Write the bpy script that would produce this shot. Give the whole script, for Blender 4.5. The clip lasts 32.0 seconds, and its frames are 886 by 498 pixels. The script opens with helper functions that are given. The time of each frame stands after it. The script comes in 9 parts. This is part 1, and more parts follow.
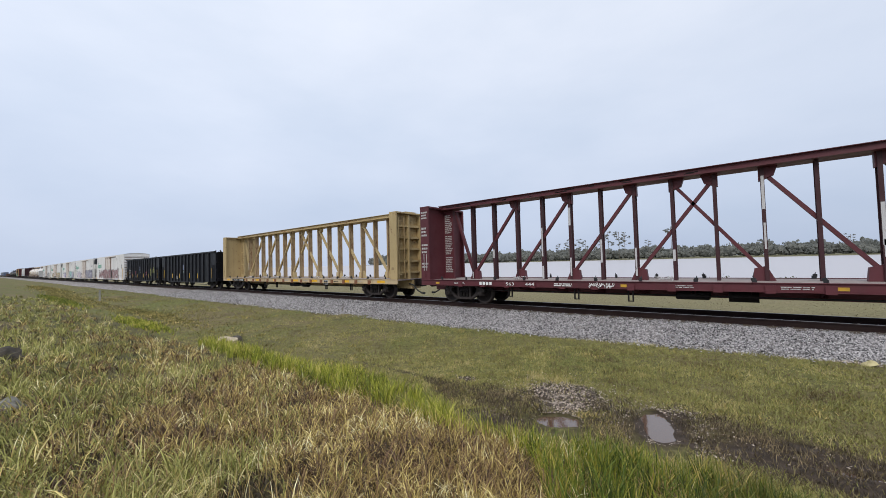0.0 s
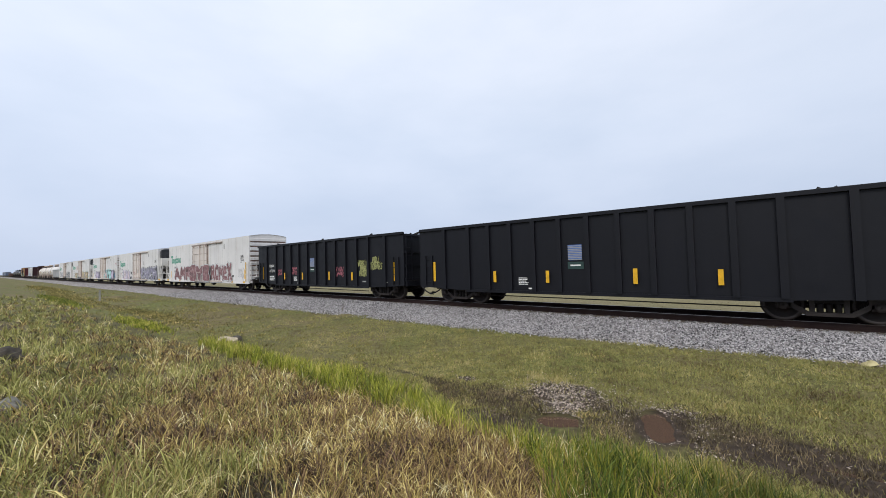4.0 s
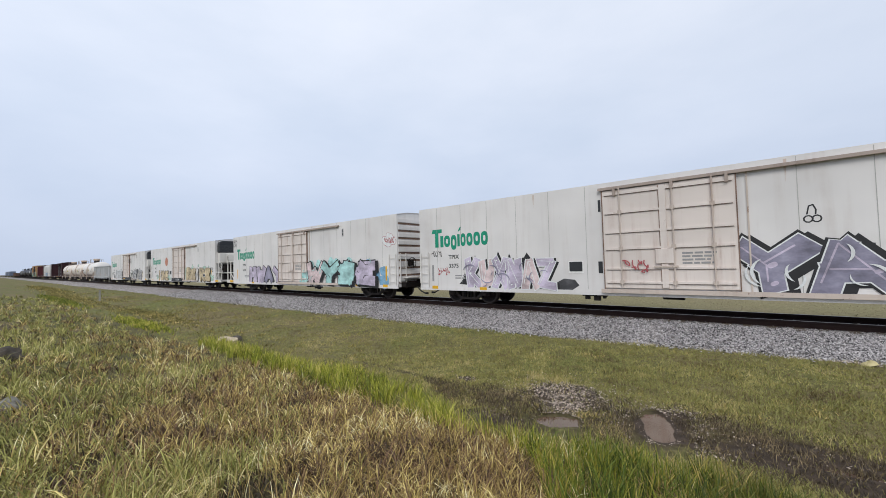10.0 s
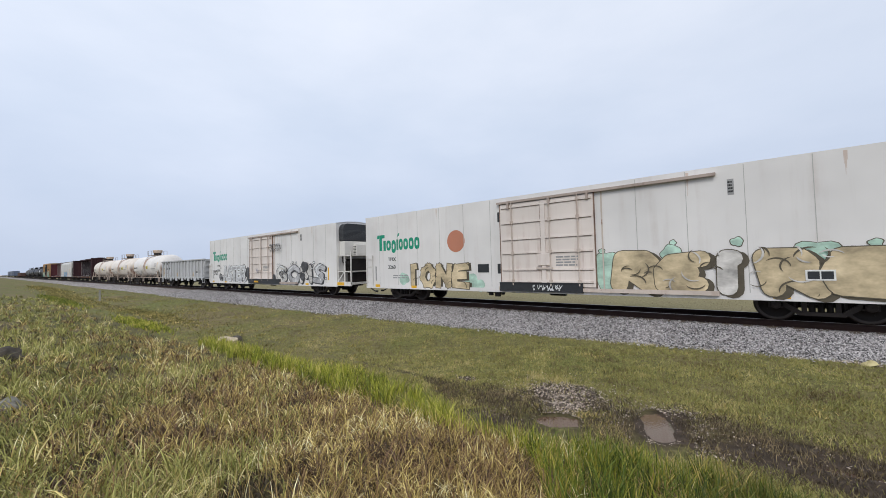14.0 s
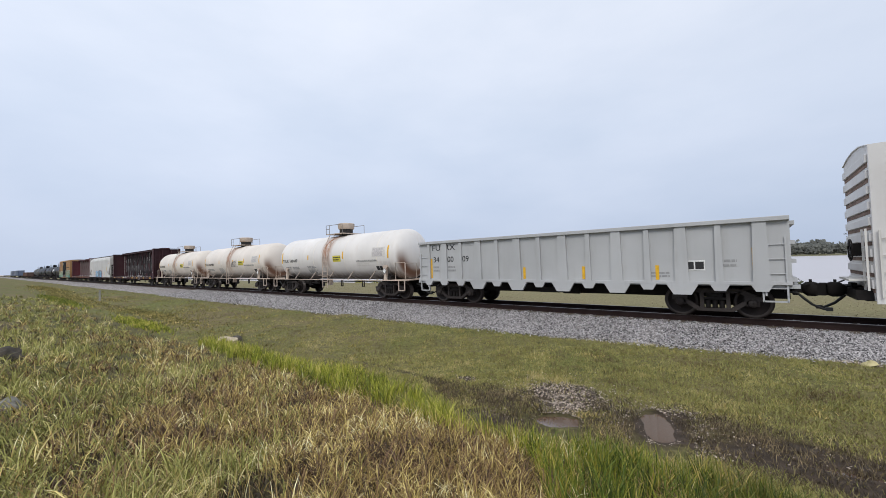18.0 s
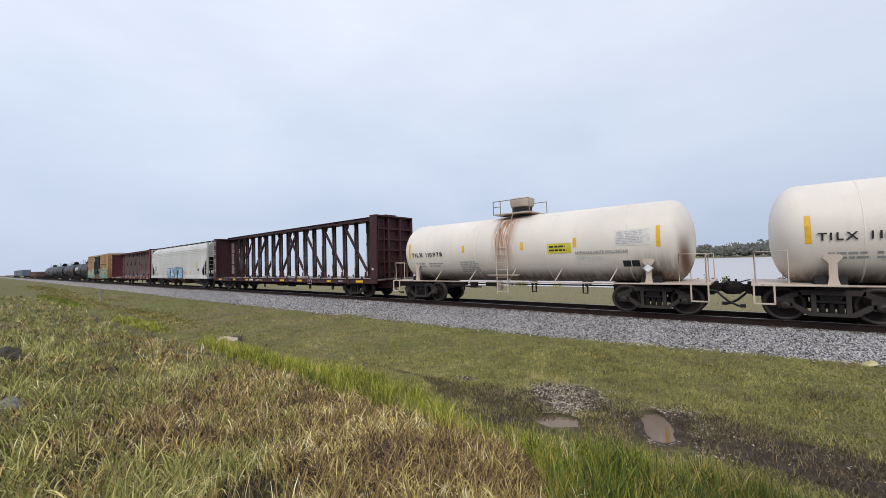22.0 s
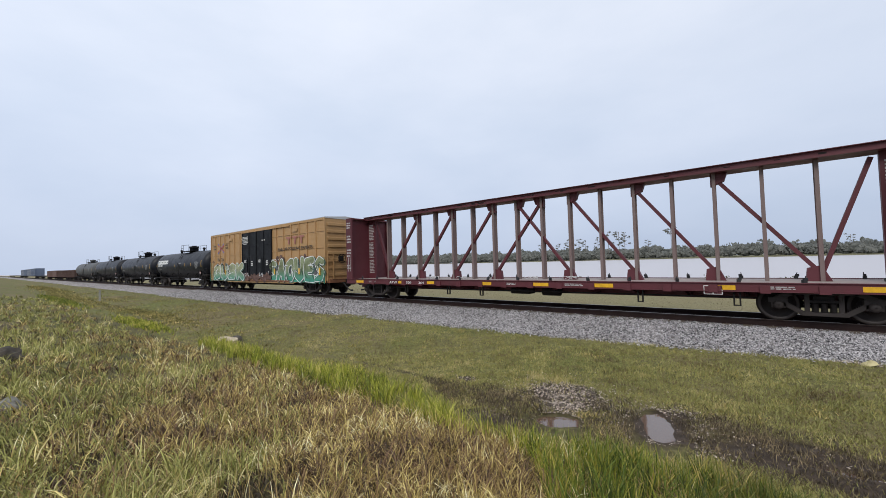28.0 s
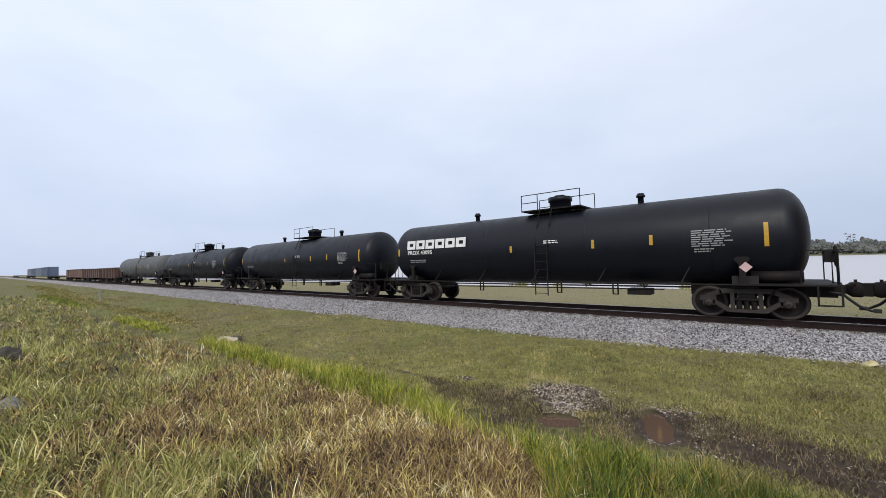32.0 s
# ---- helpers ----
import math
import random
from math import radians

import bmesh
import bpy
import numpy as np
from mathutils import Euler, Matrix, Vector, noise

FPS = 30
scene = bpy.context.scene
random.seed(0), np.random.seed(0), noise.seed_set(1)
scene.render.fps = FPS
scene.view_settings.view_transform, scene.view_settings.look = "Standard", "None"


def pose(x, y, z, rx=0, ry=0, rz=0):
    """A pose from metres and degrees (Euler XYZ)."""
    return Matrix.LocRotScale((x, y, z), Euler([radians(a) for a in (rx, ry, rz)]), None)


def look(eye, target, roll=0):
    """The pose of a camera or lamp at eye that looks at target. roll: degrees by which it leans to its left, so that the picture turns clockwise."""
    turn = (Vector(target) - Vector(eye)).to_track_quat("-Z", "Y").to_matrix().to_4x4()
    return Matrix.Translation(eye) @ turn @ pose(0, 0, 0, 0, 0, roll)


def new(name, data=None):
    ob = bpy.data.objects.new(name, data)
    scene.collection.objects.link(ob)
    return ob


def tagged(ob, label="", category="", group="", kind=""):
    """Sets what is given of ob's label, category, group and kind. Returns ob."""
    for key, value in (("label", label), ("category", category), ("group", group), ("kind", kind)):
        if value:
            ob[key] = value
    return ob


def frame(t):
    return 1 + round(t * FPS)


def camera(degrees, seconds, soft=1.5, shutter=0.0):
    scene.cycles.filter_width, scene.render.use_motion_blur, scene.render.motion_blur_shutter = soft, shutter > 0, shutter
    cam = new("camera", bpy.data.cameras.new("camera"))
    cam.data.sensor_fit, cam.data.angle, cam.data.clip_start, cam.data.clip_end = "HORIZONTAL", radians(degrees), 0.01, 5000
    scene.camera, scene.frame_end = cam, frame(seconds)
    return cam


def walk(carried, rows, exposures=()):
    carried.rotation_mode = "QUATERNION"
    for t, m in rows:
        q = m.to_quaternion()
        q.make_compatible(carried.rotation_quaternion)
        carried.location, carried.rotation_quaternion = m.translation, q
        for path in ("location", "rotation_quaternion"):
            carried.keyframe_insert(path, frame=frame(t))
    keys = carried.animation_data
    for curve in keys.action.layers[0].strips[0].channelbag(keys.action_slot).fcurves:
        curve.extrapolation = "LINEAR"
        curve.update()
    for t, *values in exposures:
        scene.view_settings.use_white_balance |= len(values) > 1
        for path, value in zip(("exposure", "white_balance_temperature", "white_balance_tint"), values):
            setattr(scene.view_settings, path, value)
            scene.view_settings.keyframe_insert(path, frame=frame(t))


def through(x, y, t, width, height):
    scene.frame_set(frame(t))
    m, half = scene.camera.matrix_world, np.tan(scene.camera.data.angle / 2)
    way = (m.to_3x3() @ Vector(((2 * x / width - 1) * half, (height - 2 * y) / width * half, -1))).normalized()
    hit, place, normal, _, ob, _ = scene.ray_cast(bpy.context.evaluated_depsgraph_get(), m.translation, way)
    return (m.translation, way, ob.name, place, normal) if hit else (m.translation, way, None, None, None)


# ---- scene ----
# ---------------------------------------------------------------- camera
cam = camera(98.76, 32.0, soft=0.75)
EYE = look((0, 0, 1.85), (-6.332, 7.731, 2.2126), -1.546)
walk(cam, [(0, EYE), (32, EYE)], exposures=((0, 0.03), (3, 0.05), (5.6, 0.165), (7.5, 0.03), (28, 0.03), (32, 0.12)))

# ---------------------------------------------------------------- sky and light
SUN_ELEV, SUN_AZ = 42, 205
world = bpy.data.worlds.new("overcast_sky")
scene.world = world
world.use_nodes = True
wn, wl = world.node_tree.nodes, world.node_tree.links
wn.clear()
w_out = wn.new("ShaderNodeOutputWorld")
w_bg = wn.new("ShaderNodeBackground")
w_sky = wn.new("ShaderNodeTexSky")
w_sky.sky_type = "NISHITA"
w_sky.sun_disc = False
w_sky.sun_elevation = radians(SUN_ELEV)
w_sky.sun_rotation = radians(SUN_AZ)
w_sky.dust_density = 4.0
w_tc = wn.new("ShaderNodeTexCoord")
w_sep = wn.new("ShaderNodeSeparateXYZ")
wl.new(w_tc.outputs["Generated"], w_sep.inputs[0])
w_ramp = wn.new("ShaderNodeValToRGB")
for pos, col in ((0.0, (6.18, 7.0, 8.82)), (0.10, (6.78, 7.6, 9.42)), (0.30, (8.15, 8.88, 10.5)), (0.62, (9.8, 10.25, 11.5))):
    e = w_ramp.color_ramp.elements[0] if pos == 0 else w_ramp.color_ramp.elements.new(pos)
    e.color = (*col, 1)
w_ramp.color_ramp.elements[-1].position = 1.0
w_ramp.color_ramp.elements[-1].color = (10, 10.3, 10.9, 1)
wl.new(w_sep.outputs[2], w_ramp.inputs[0])
# soft banks of cloud
w_cloud = wn.new("ShaderNodeTexNoise")
w_cloud.inputs["Scale"].default_value = 2.2
w_cloud.inputs["Detail"].default_value = 6
w_cloud.inputs["Roughness"].default_value = 0.5
w_map = wn.new("ShaderNodeMapping")
w_map.inputs["Scale"].default_value = (1, 1, 2.6)
wl.new(w_tc.outputs["Generated"], w_map.inputs[0])
wl.new(w_map.outputs[0], w_cloud.inputs["Vector"])
w_soft = wn.new("ShaderNodeValToRGB")
w_soft.color_ramp.elements[0].position = 0.28
w_soft.color_ramp.elements[0].color = (0.85, 0.895, 0.93, 1)
w_soft.color_ramp.elements[1].position = 0.72
w_soft.color_ramp.elements[1].color = (1.035, 1.04, 1.035, 1)
wl.new(w_cloud.outputs["Fac"], w_soft.inputs[0])
w_mul = wn.new("ShaderNodeMixRGB")
w_mul.blend_type = "MULTIPLY"
w_mul.inputs[0].default_value = 1.0
wl.new(w_ramp.outputs[0], w_mul.inputs[1])
wl.new(w_soft.outputs[0], w_mul.inputs[2])
w_mix = wn.new("ShaderNodeMixRGB")
w_mix.inputs[0].default_value = 0.92
wl.new(w_sky.outputs[0], w_mix.inputs[1])
wl.new(w_mul.outputs[0], w_mix.inputs[2])
# the cloud is thinner towards the train's rear
w_side = wn.new("ShaderNodeMapRange")
w_side.inputs["From Min"].default_value, w_side.inputs["From Max"].default_value = -0.95, 0.45
w_side.inputs["To Min"].default_value, w_side.inputs["To Max"].default_value = 1.0, 0.9
wl.new(w_sep.outputs[0], w_side.inputs["Value"])
w_tint = wn.new("ShaderNodeMixRGB")
w_tint.blend_type = "MULTIPLY"
w_tint.inputs[0].default_value = 1.0
wl.new(w_mix.outputs[0], w_tint.inputs[1])
wl.new(w_side.outputs[0], w_tint.inputs[2])
wl.new(w_tint.outputs[0], w_bg.inputs[0])
w_bg.inputs[1].default_value = 0.095
wl.new(w_bg.outputs[0], w_out.inputs[0])

sun = new("sun", bpy.data.lights.new("sun", "SUN"))
sun.data.energy = 1.5
sun.data.angle = radians(25)
sun.data.color = (1.0, 0.965, 0.91)
sun.matrix_world = look((14, -30, 30), (0, 0, 0))


# ---------------------------------------------------------------- mesh helpers
class MB:
    """Gathers faces of one mesh."""

    def __init__(self):
        self.v, self.f, self.s = [], [], []

    def add(self, verts, faces, smooth=False):
        k = len(self.v)
        self.v.extend(verts)
        self.f.extend(tuple(i + k for i in f) for f in faces)
        self.s.extend([smooth] * len(faces))
        return self

    def box(self, x0, x1, y0, y1, z0, z1):
        v = [(x, y, z) for x in (x0, x1) for y in (y0, y1) for z in (z0, z1)]
        return self.add(v, [(0, 1, 3, 2), (4, 6, 7, 5), (0, 4, 5, 1), (2, 3, 7, 6), (0, 2, 6, 4), (1, 5, 7, 3)])

    def beam(self, a, b, w, h):
        """A bar from a to b, w wide across y and h thick."""
        a, b = Vector(a), Vector(b)
        d = (b - a).normalized()
        side = Vector((0, 1, 0)) if abs(d.y) < 0.9 else Vector((1, 0, 0))
        up = d.cross(side).normalized()
        side = up.cross(d)
        v = [p + side * (i * w / 2) + up * (j * h / 2) for p in (a, b) for i, j in ((-1, -1), (1, -1), (1, 1), (-1, 1))]
        return self.add(v, [(3, 2, 1, 0), (4, 5, 6, 7), (0, 1, 5, 4), (1, 2, 6, 5), (2, 3, 7, 6), (3, 0, 4, 7)])

    def tube(self, pts, r, n=8, caps=True):
        """A round bar along a line of points."""
        pts = [Vector(p) for p in pts]
        rings = []
        for i, p in enumerate(pts):
            d = (pts[min(i + 1, len(pts) - 1)] - pts[max(i - 1, 0)]).normalized()
            side = d.cross(Vector((0, 0, 1)) if abs(d.z) < 0.9 else Vector((1, 0, 0))).normalized()
            up = side.cross(d)
            rings.append([p + (side * math.cos(6.2832 * k / n) + up * math.sin(6.2832 * k / n)) * r for k in range(n)])
        self.loft(rings)
        if caps:
            self.add(rings[0], [tuple(range(n))[::-1]])
            self.add(rings[-1], [tuple(range(n))])
        return self

    def loft(self, rings, closed=True, smooth=True):
        n = len(rings[0])
        v = [p for r in rings for p in r]
        m = n if closed else n - 1
        f = [(i * n + k, i * n + (k + 1) % n, (i + 1) * n + (k + 1) % n, (i + 1) * n + k) for i in range(len(rings) - 1) for k in range(m)]
        return self.add(v, f, smooth)

    def spin(self, profile, n=24, axis="x", at=(0, 0, 0)):
        """A turned body: profile of (along, radius)."""
        rings = []
        for a, r in profile:
            ring = []
            for k in range(n):
                c, s = r * math.cos(6.28318 * k / n), r * math.sin(6.28318 * k / n)
                p = {"x": (a, c, s), "y": (s, a, c), "z": (c, s, a)}[axis]
                ring.append((p[0] + at[0], p[1] + at[1], p[2] + at[2]))
            rings.append(ring)
        return self.loft(rings)

    def plate(self, outline, y0, y1):
        """An outline in x and z, given thickness along y."""
        n = len(outline)
        v = [(x, y0, z) for x, z in outline] + [(x, y1, z) for x, z in outline]
        f = [tuple(range(n)), tuple(range(2 * n - 1, n - 1, -1))]
        f += [(i, n + i, n + (i + 1) % n, (i + 1) % n) for i in range(n)]
        return self.add(v, f)

    def section(self, outline, x0, x1):
        """An outline in y and z, drawn out along x."""
        n = len(outline)
        v = [(x0, y, z) for y, z in outline] + [(x1, y, z) for y, z in outline]
        f = [tuple(range(n - 1, -1, -1)), tuple(range(n, 2 * n))]
        f += [(i, (i + 1) % n, n + (i + 1) % n, n + i) for i in range(n)]
        return self.add(v, f)

    def mesh(self, name, mat):
        me = bpy.data.meshes.new(name)
        me.from_pydata([tuple(p) for p in self.v], [], self.f)
        me.polygons.foreach_set("use_smooth", self.s)
        if mat:
            me.materials.append(mat)
        me.update()
        bm = bmesh.new()
        bm.from_mesh(me)
        bmesh.ops.recalc_face_normals(bm, faces=bm.faces)
        bm.to_mesh(me)
        bm.free()
        return me


def put(name, me, parent, m=None, label=""):
    ob = new(name, me)
    ob.parent = parent
    if m is not None:
        ob.matrix_basis = m
    return tagged(ob, label)


def part(name, mb, mat, parent, label="", bevel=0.0, m=None):
    ob = put(name, mb.mesh(name, mat), parent, m, label)
    if bevel:
        mod = ob.modifiers.new("edge", "BEVEL")
        mod.width, mod.segments, mod.limit_method, mod.angle_limit = bevel, 2, "ANGLE", radians(40)
    return ob


def thing(name, label, category, group="", kind="", m=None):
    ob = new(name)
    ob.empty_display_size = 0.3
    if m is not None:
        ob.matrix_basis = m
    return tagged(ob, label, category, group, kind)


# ---------------------------------------------------------------- materials
def material(name, rough=0.6, metal=0.0):
    mat = bpy.data.materials.new(name)
    mat.use_nodes = True
    nt = mat.node_tree
    b = nt.nodes["Principled BSDF"]
    b.inputs["Roughness"].default_value = rough
    b.inputs["Metallic"].default_value = metal
    return mat, nt, b


def noise_node(nt, scale, detail=4, stretch=(1, 1, 1), coord="Object", rough=0.55, seed=0.0):
    tc = nt.nodes.new("ShaderNodeTexCoord")
    mp = nt.nodes.new("ShaderNodeMapping")
    mp.inputs["Scale"].default_value = stretch
    mp.inputs["Location"].default_value = (seed, seed * 1.7, seed * 0.6)
    no = nt.nodes.new("ShaderNodeTexNoise")
    no.inputs["Scale"].default_value = scale
    no.inputs["Detail"].default_value = detail
    no.inputs["Roughness"].default_value = rough
    nt.links.new(tc.outputs[coord], mp.inputs[0])
    nt.links.new(mp.outputs[0], no.inputs["Vector"])
    return no


def ramp(nt, src, stops):
    r = nt.nodes.new("ShaderNodeValToRGB")
    el = r.color_ramp.elements
    while len(el) < len(stops):
        el.new(0.5)
    for e, (pos, col) in zip(el, stops):
        e.position = pos
        e.color = (*col, 1) if len(col) == 3 else (col[0],) * 3 + (1,)
    nt.links.new(src, r.inputs[0])
    return r


def mix(nt, fac, a, b, kind="MIX"):
    m = nt.nodes.new("ShaderNodeMixRGB")
    m.blend_type = kind
    for sock, val in zip(m.inputs, (fac, a, b)):
        if hasattr(val, "node"):
            nt.links.new(val, sock)
        elif isinstance(val, (int, float)):
            sock.default_value = val
        else:
            sock.default_value = (*val, 1)
    return m.outputs[0]


def bump(nt, b, src, strength, dist=0.02):
    bu = nt.nodes.new("ShaderNodeBump")
    bu.inputs["Strength"].default_value = strength
    bu.inputs["Distance"].default_value = dist
    nt.links.new(src, bu.inputs["Height"])
    nt.links.new(bu.outputs[0], b.inputs["Normal"])


def paint(name, base, dirt=(0.10, 0.075, 0.055), grime=0.5, rust=0.0, rough=0.55, seed=0.0, dent=0.0):
    """Weathered railcar paint: broad fading, streaks that run down, spots of rust."""
    mat, nt, b = material(name, rough)
    fade = noise_node(nt, 0.35, 3, seed=seed)
    col = mix(nt, ramp(nt, fade.outputs[0], [(0.3, (0,)), (0.75, (1,))]).outputs[0], [c * 0.86 for c in base], [min(1, c * 1.1) for c in base])
    streak = noise_node(nt, 1.0, 6, (4.0, 4.0, 0.22), seed=seed + 3)
    blot = noise_node(nt, 1.3, 6, seed=seed + 9, rough=0.7)
    sm = mix(nt, 1.0, ramp(nt, streak.outputs[0], [(0.5, (0,)), (0.78, (1,))]).outputs[0], ramp(nt, blot.outputs[0], [(0.35, (0,)), (0.7, (1,))]).outputs[0], "MULTIPLY")
    gm = nt.nodes.new("ShaderNodeMath")
    gm.operation = "MULTIPLY"
    gm.inputs[1].default_value = grime
    nt.links.new(sm, gm.inputs[0])
    col = mix(nt, gm.outputs[0], col, dirt)
    if rust:
        spot = noise_node(nt, 5.5, 7, (1, 1, 0.6), seed=seed + 21, rough=0.72)
        rm = ramp(nt, spot.outputs[0], [(0.72 - rust * 0.25, (0,)), (0.80 - rust * 0.2, (1,))])
        col = mix(nt, rm.outputs[0], col, (0.16, 0.062, 0.026))
    nt.links.new(col, b.inputs["Base Color"])
    rr = ramp(nt, blot.outputs[0], [(0.3, (rough * 0.8,)), (0.75, (min(1, rough * 1.3),))])
    nt.links.new(rr.outputs[0], b.inputs["Roughness"])
    if max(base) < 0.03:
        b.inputs["Specular IOR Level"].default_value = 0.28
    grain = noise_node(nt, 60, 3, seed=seed)
    if dent:
        big = noise_node(nt, 1.1, 2, seed=seed + 4)
        bump(nt, b, mix(nt, 0.12, big.outputs[0], grain.outputs[0]), dent, 0.03)
    else:
        bump(nt, b, grain.outputs[0], 0.12, 0.003)
    return mat


def plain(name, base, rough=0.6, metal=0.0, vary=0.15, scale=8.0):
    mat, nt, b = material(name, rough, metal)
    no = noise_node(nt, scale, 5)
    col = mix(nt, ramp(nt, no.outputs[0], [(0.3, (0,)), (0.7, (1,))]).outputs[0], [c * (1 - vary) for c in base], [min(1, c * (1 + vary)) for c in base])
    nt.links.new(col, b.inputs["Base Color"])
    bump(nt, b, no.outputs[0], 0.15, 0.004)
    return mat


M_WHITE = paint("reefer_white_paint", (0.725, 0.708, 0.692), dirt=(0.30, 0.20, 0.15), grime=0.32, rust=0.08, rough=0.5, dent=0.12)
M_WHITE_FRAME = paint("white_frame_paint", (0.72, 0.70, 0.66), grime=0.6, rust=0.25)
M_TANKFRAME = paint("rusty_cream_tank_frame", (0.56, 0.46, 0.38), dirt=(0.20, 0.11, 0.07), grime=0.9, rust=0.35)
M_TANK_WHITE = paint("cream_tank_paint", (0.80, 0.75, 0.66), dirt=(0.35, 0.2, 0.12), grime=0.4, rust=0.04, rough=0.45)


def spilled_tank(name, base_colour):
    """Cream tank shell: rust that ran down round the dome, soot on the belly at one end, and a belly that darkens
    downwards.
    """
    mat = paint(name, base_colour, dirt=(0.58, 0.46, 0.36), grime=0.4, rust=0.04, rough=0.45)
    nt = mat.node_tree
    b = nt.nodes["Principled BSDF"]
    base = b.inputs["Base Color"].links[0].from_socket
    tc = nt.nodes.new("ShaderNodeTexCoord")
    sep = nt.nodes.new("ShaderNodeSeparateXYZ")
    nt.links.new(tc.outputs["Object"], sep.inputs[0])

    def band(sock, lo, mid, hi, top):
        mr = nt.nodes.new("ShaderNodeMapRange")
        mr.interpolation_type = "SMOOTHSTEP"
        mr.inputs["From Min"].default_value, mr.inputs["From Max"].default_value = lo, mid
        nt.links.new(sock, mr.inputs["Value"])
        mr2 = nt.nodes.new("ShaderNodeMapRange")
        mr2.interpolation_type = "SMOOTHSTEP"
        mr2.inputs["From Min"].default_value, mr2.inputs["From Max"].default_value = top, hi
        nt.links.new(sock, mr2.inputs["Value"])
        return mix(nt, 1.0, mr.outputs[0], mr2.outputs[0], "MULTIPLY")

    run = noise_node(nt, 2.2, 6, (4.5, 1.0, 0.25), seed=3, rough=0.6)
    runs = ramp(nt, run.outputs[0], [(0.38, (0,)), (0.54, (1,))]).outputs[0]
    near_dome = band(sep.outputs[0], -0.85, -0.5, -0.15, 0.5)
    high = band(sep.outputs[2], 1.1, 2.9, 3.5, 9.0)
    rust = mix(nt, 1.0, mix(nt, 1.0, near_dome, high, "MULTIPLY"), runs, "MULTIPLY")
    col = mix(nt, rust, base, (0.33, 0.15, 0.070))
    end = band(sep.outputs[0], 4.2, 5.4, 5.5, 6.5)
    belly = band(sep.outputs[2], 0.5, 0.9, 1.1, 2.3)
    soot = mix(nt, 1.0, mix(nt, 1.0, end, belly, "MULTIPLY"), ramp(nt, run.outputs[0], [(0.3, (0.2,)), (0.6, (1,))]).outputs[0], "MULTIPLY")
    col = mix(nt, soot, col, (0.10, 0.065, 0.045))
    # the whole belly turns darker brown towards the bottom, in streaks
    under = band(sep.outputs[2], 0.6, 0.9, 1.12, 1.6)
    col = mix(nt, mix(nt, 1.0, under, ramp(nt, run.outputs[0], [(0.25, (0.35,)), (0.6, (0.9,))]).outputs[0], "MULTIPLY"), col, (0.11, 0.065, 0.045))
    head = band(sep.outputs[0], 5.85, 6.05, 6.1, 6.27)
    low = band(sep.outputs[2], 0.9, 1.2, 1.8, 2.9)
    col = mix(nt, mix(nt, 1.0, head, low, "MULTIPLY"), col, (0.16, 0.08, 0.05))
    nt.links.new(col, b.inputs["Base Color"])
    return mat


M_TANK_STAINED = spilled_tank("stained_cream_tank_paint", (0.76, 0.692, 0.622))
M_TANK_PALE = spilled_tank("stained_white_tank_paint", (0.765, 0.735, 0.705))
M_BLACK = paint("black_gondola_paint", (0.0058, 0.0062, 0.0098), dirt=(0.0155, 0.0150, 0.0190), grime=0.45, rough=0.5, dent=0.25)
M_TANKRAIL = paint("grey_tank_railing", (0.24, 0.21, 0.19), dirt=(0.10, 0.06, 0.04), grime=0.7, rust=0.3)
M_TANK_BLACK = paint("black_tank_paint", (0.0055, 0.0066, 0.0118), dirt=(0.019, 0.020, 0.027), grime=0.35, rough=0.45)
M_TANK_GREY = paint("dusty_grey_tank_paint", (0.075, 0.078, 0.080), dirt=(0.13, 0.12, 0.11), grime=0.5, rough=0.6, seed=5)
M_MAROON = paint("maroon_paint", (0.100, 0.019, 0.026), dirt=(0.035, 0.02, 0.018), grime=0.5, rust=0.12, rough=0.6)
M_DARKMAROON = paint("dark_brown_maroon_paint", (0.046, 0.011, 0.015), dirt=(0.026, 0.012, 0.012), grime=0.5, rust=0.10, rough=0.65, seed=7)
M_YELLOW = paint("faded_yellow_paint", (0.47, 0.355, 0.175), dirt=(0.14, 0.065, 0.035), grime=1.0, rust=0.5, rough=0.6)
M_YELLOWCOL = paint("rust_eaten_yellow_column", (0.40, 0.29, 0.16), dirt=(0.11, 0.06, 0.04), grime=1.0, rust=0.75, rough=0.75)
M_GREYCOL = paint("grey_worn_column", (0.20, 0.145, 0.135), dirt=(0.07, 0.03, 0.03), grime=0.8, rust=0.2, rough=0.7)
M_DARKCOL = paint("white_worn_sooty_column", (0.020, 0.012, 0.013), dirt=(0.42, 0.40, 0.40), grime=0.95, rust=0.1, rough=0.7)
M_DECK = paint("bleached_deck_steel", (0.30, 0.25, 0.23), dirt=(0.12, 0.07, 0.05), grime=0.8, rust=0.25, rough=0.75)
M_BOXCAR = paint("boxcar_tan_yellow_paint", (0.43, 0.255, 0.108), dirt=(0.20, 0.10, 0.05), grime=0.45, rust=0.08, rough=0.55, seed=11)
M_BOXDOOR = paint("black_door_paint", (0.007, 0.008, 0.011), dirt=(0.03, 0.025, 0.022), grime=0.35, rough=0.65)
M_GREY = paint("pale_grey_paint", (0.455, 0.46, 0.465), dirt=(0.26, 0.24, 0.21), grime=0.4, rust=0.04, rough=0.55)
M_HOPPER = paint("hopper_pale_grey_paint", (0.565, 0.555, 0.535), dirt=(0.42, 0.30, 0.17), grime=0.6, rust=0.04, rough=0.5, seed=2)
M_BROWN = paint("brown_gondola_paint", (0.10, 0.055, 0.042), dirt=(0.05, 0.035, 0.03), grime=0.6, rust=0.2, rough=0.7)
M_ORANGE = paint("rusty_orange_gondola_paint", (0.15, 0.085, 0.065), dirt=(0.09, 0.05, 0.035), grime=0.6, rust=0.2, rough=0.7)
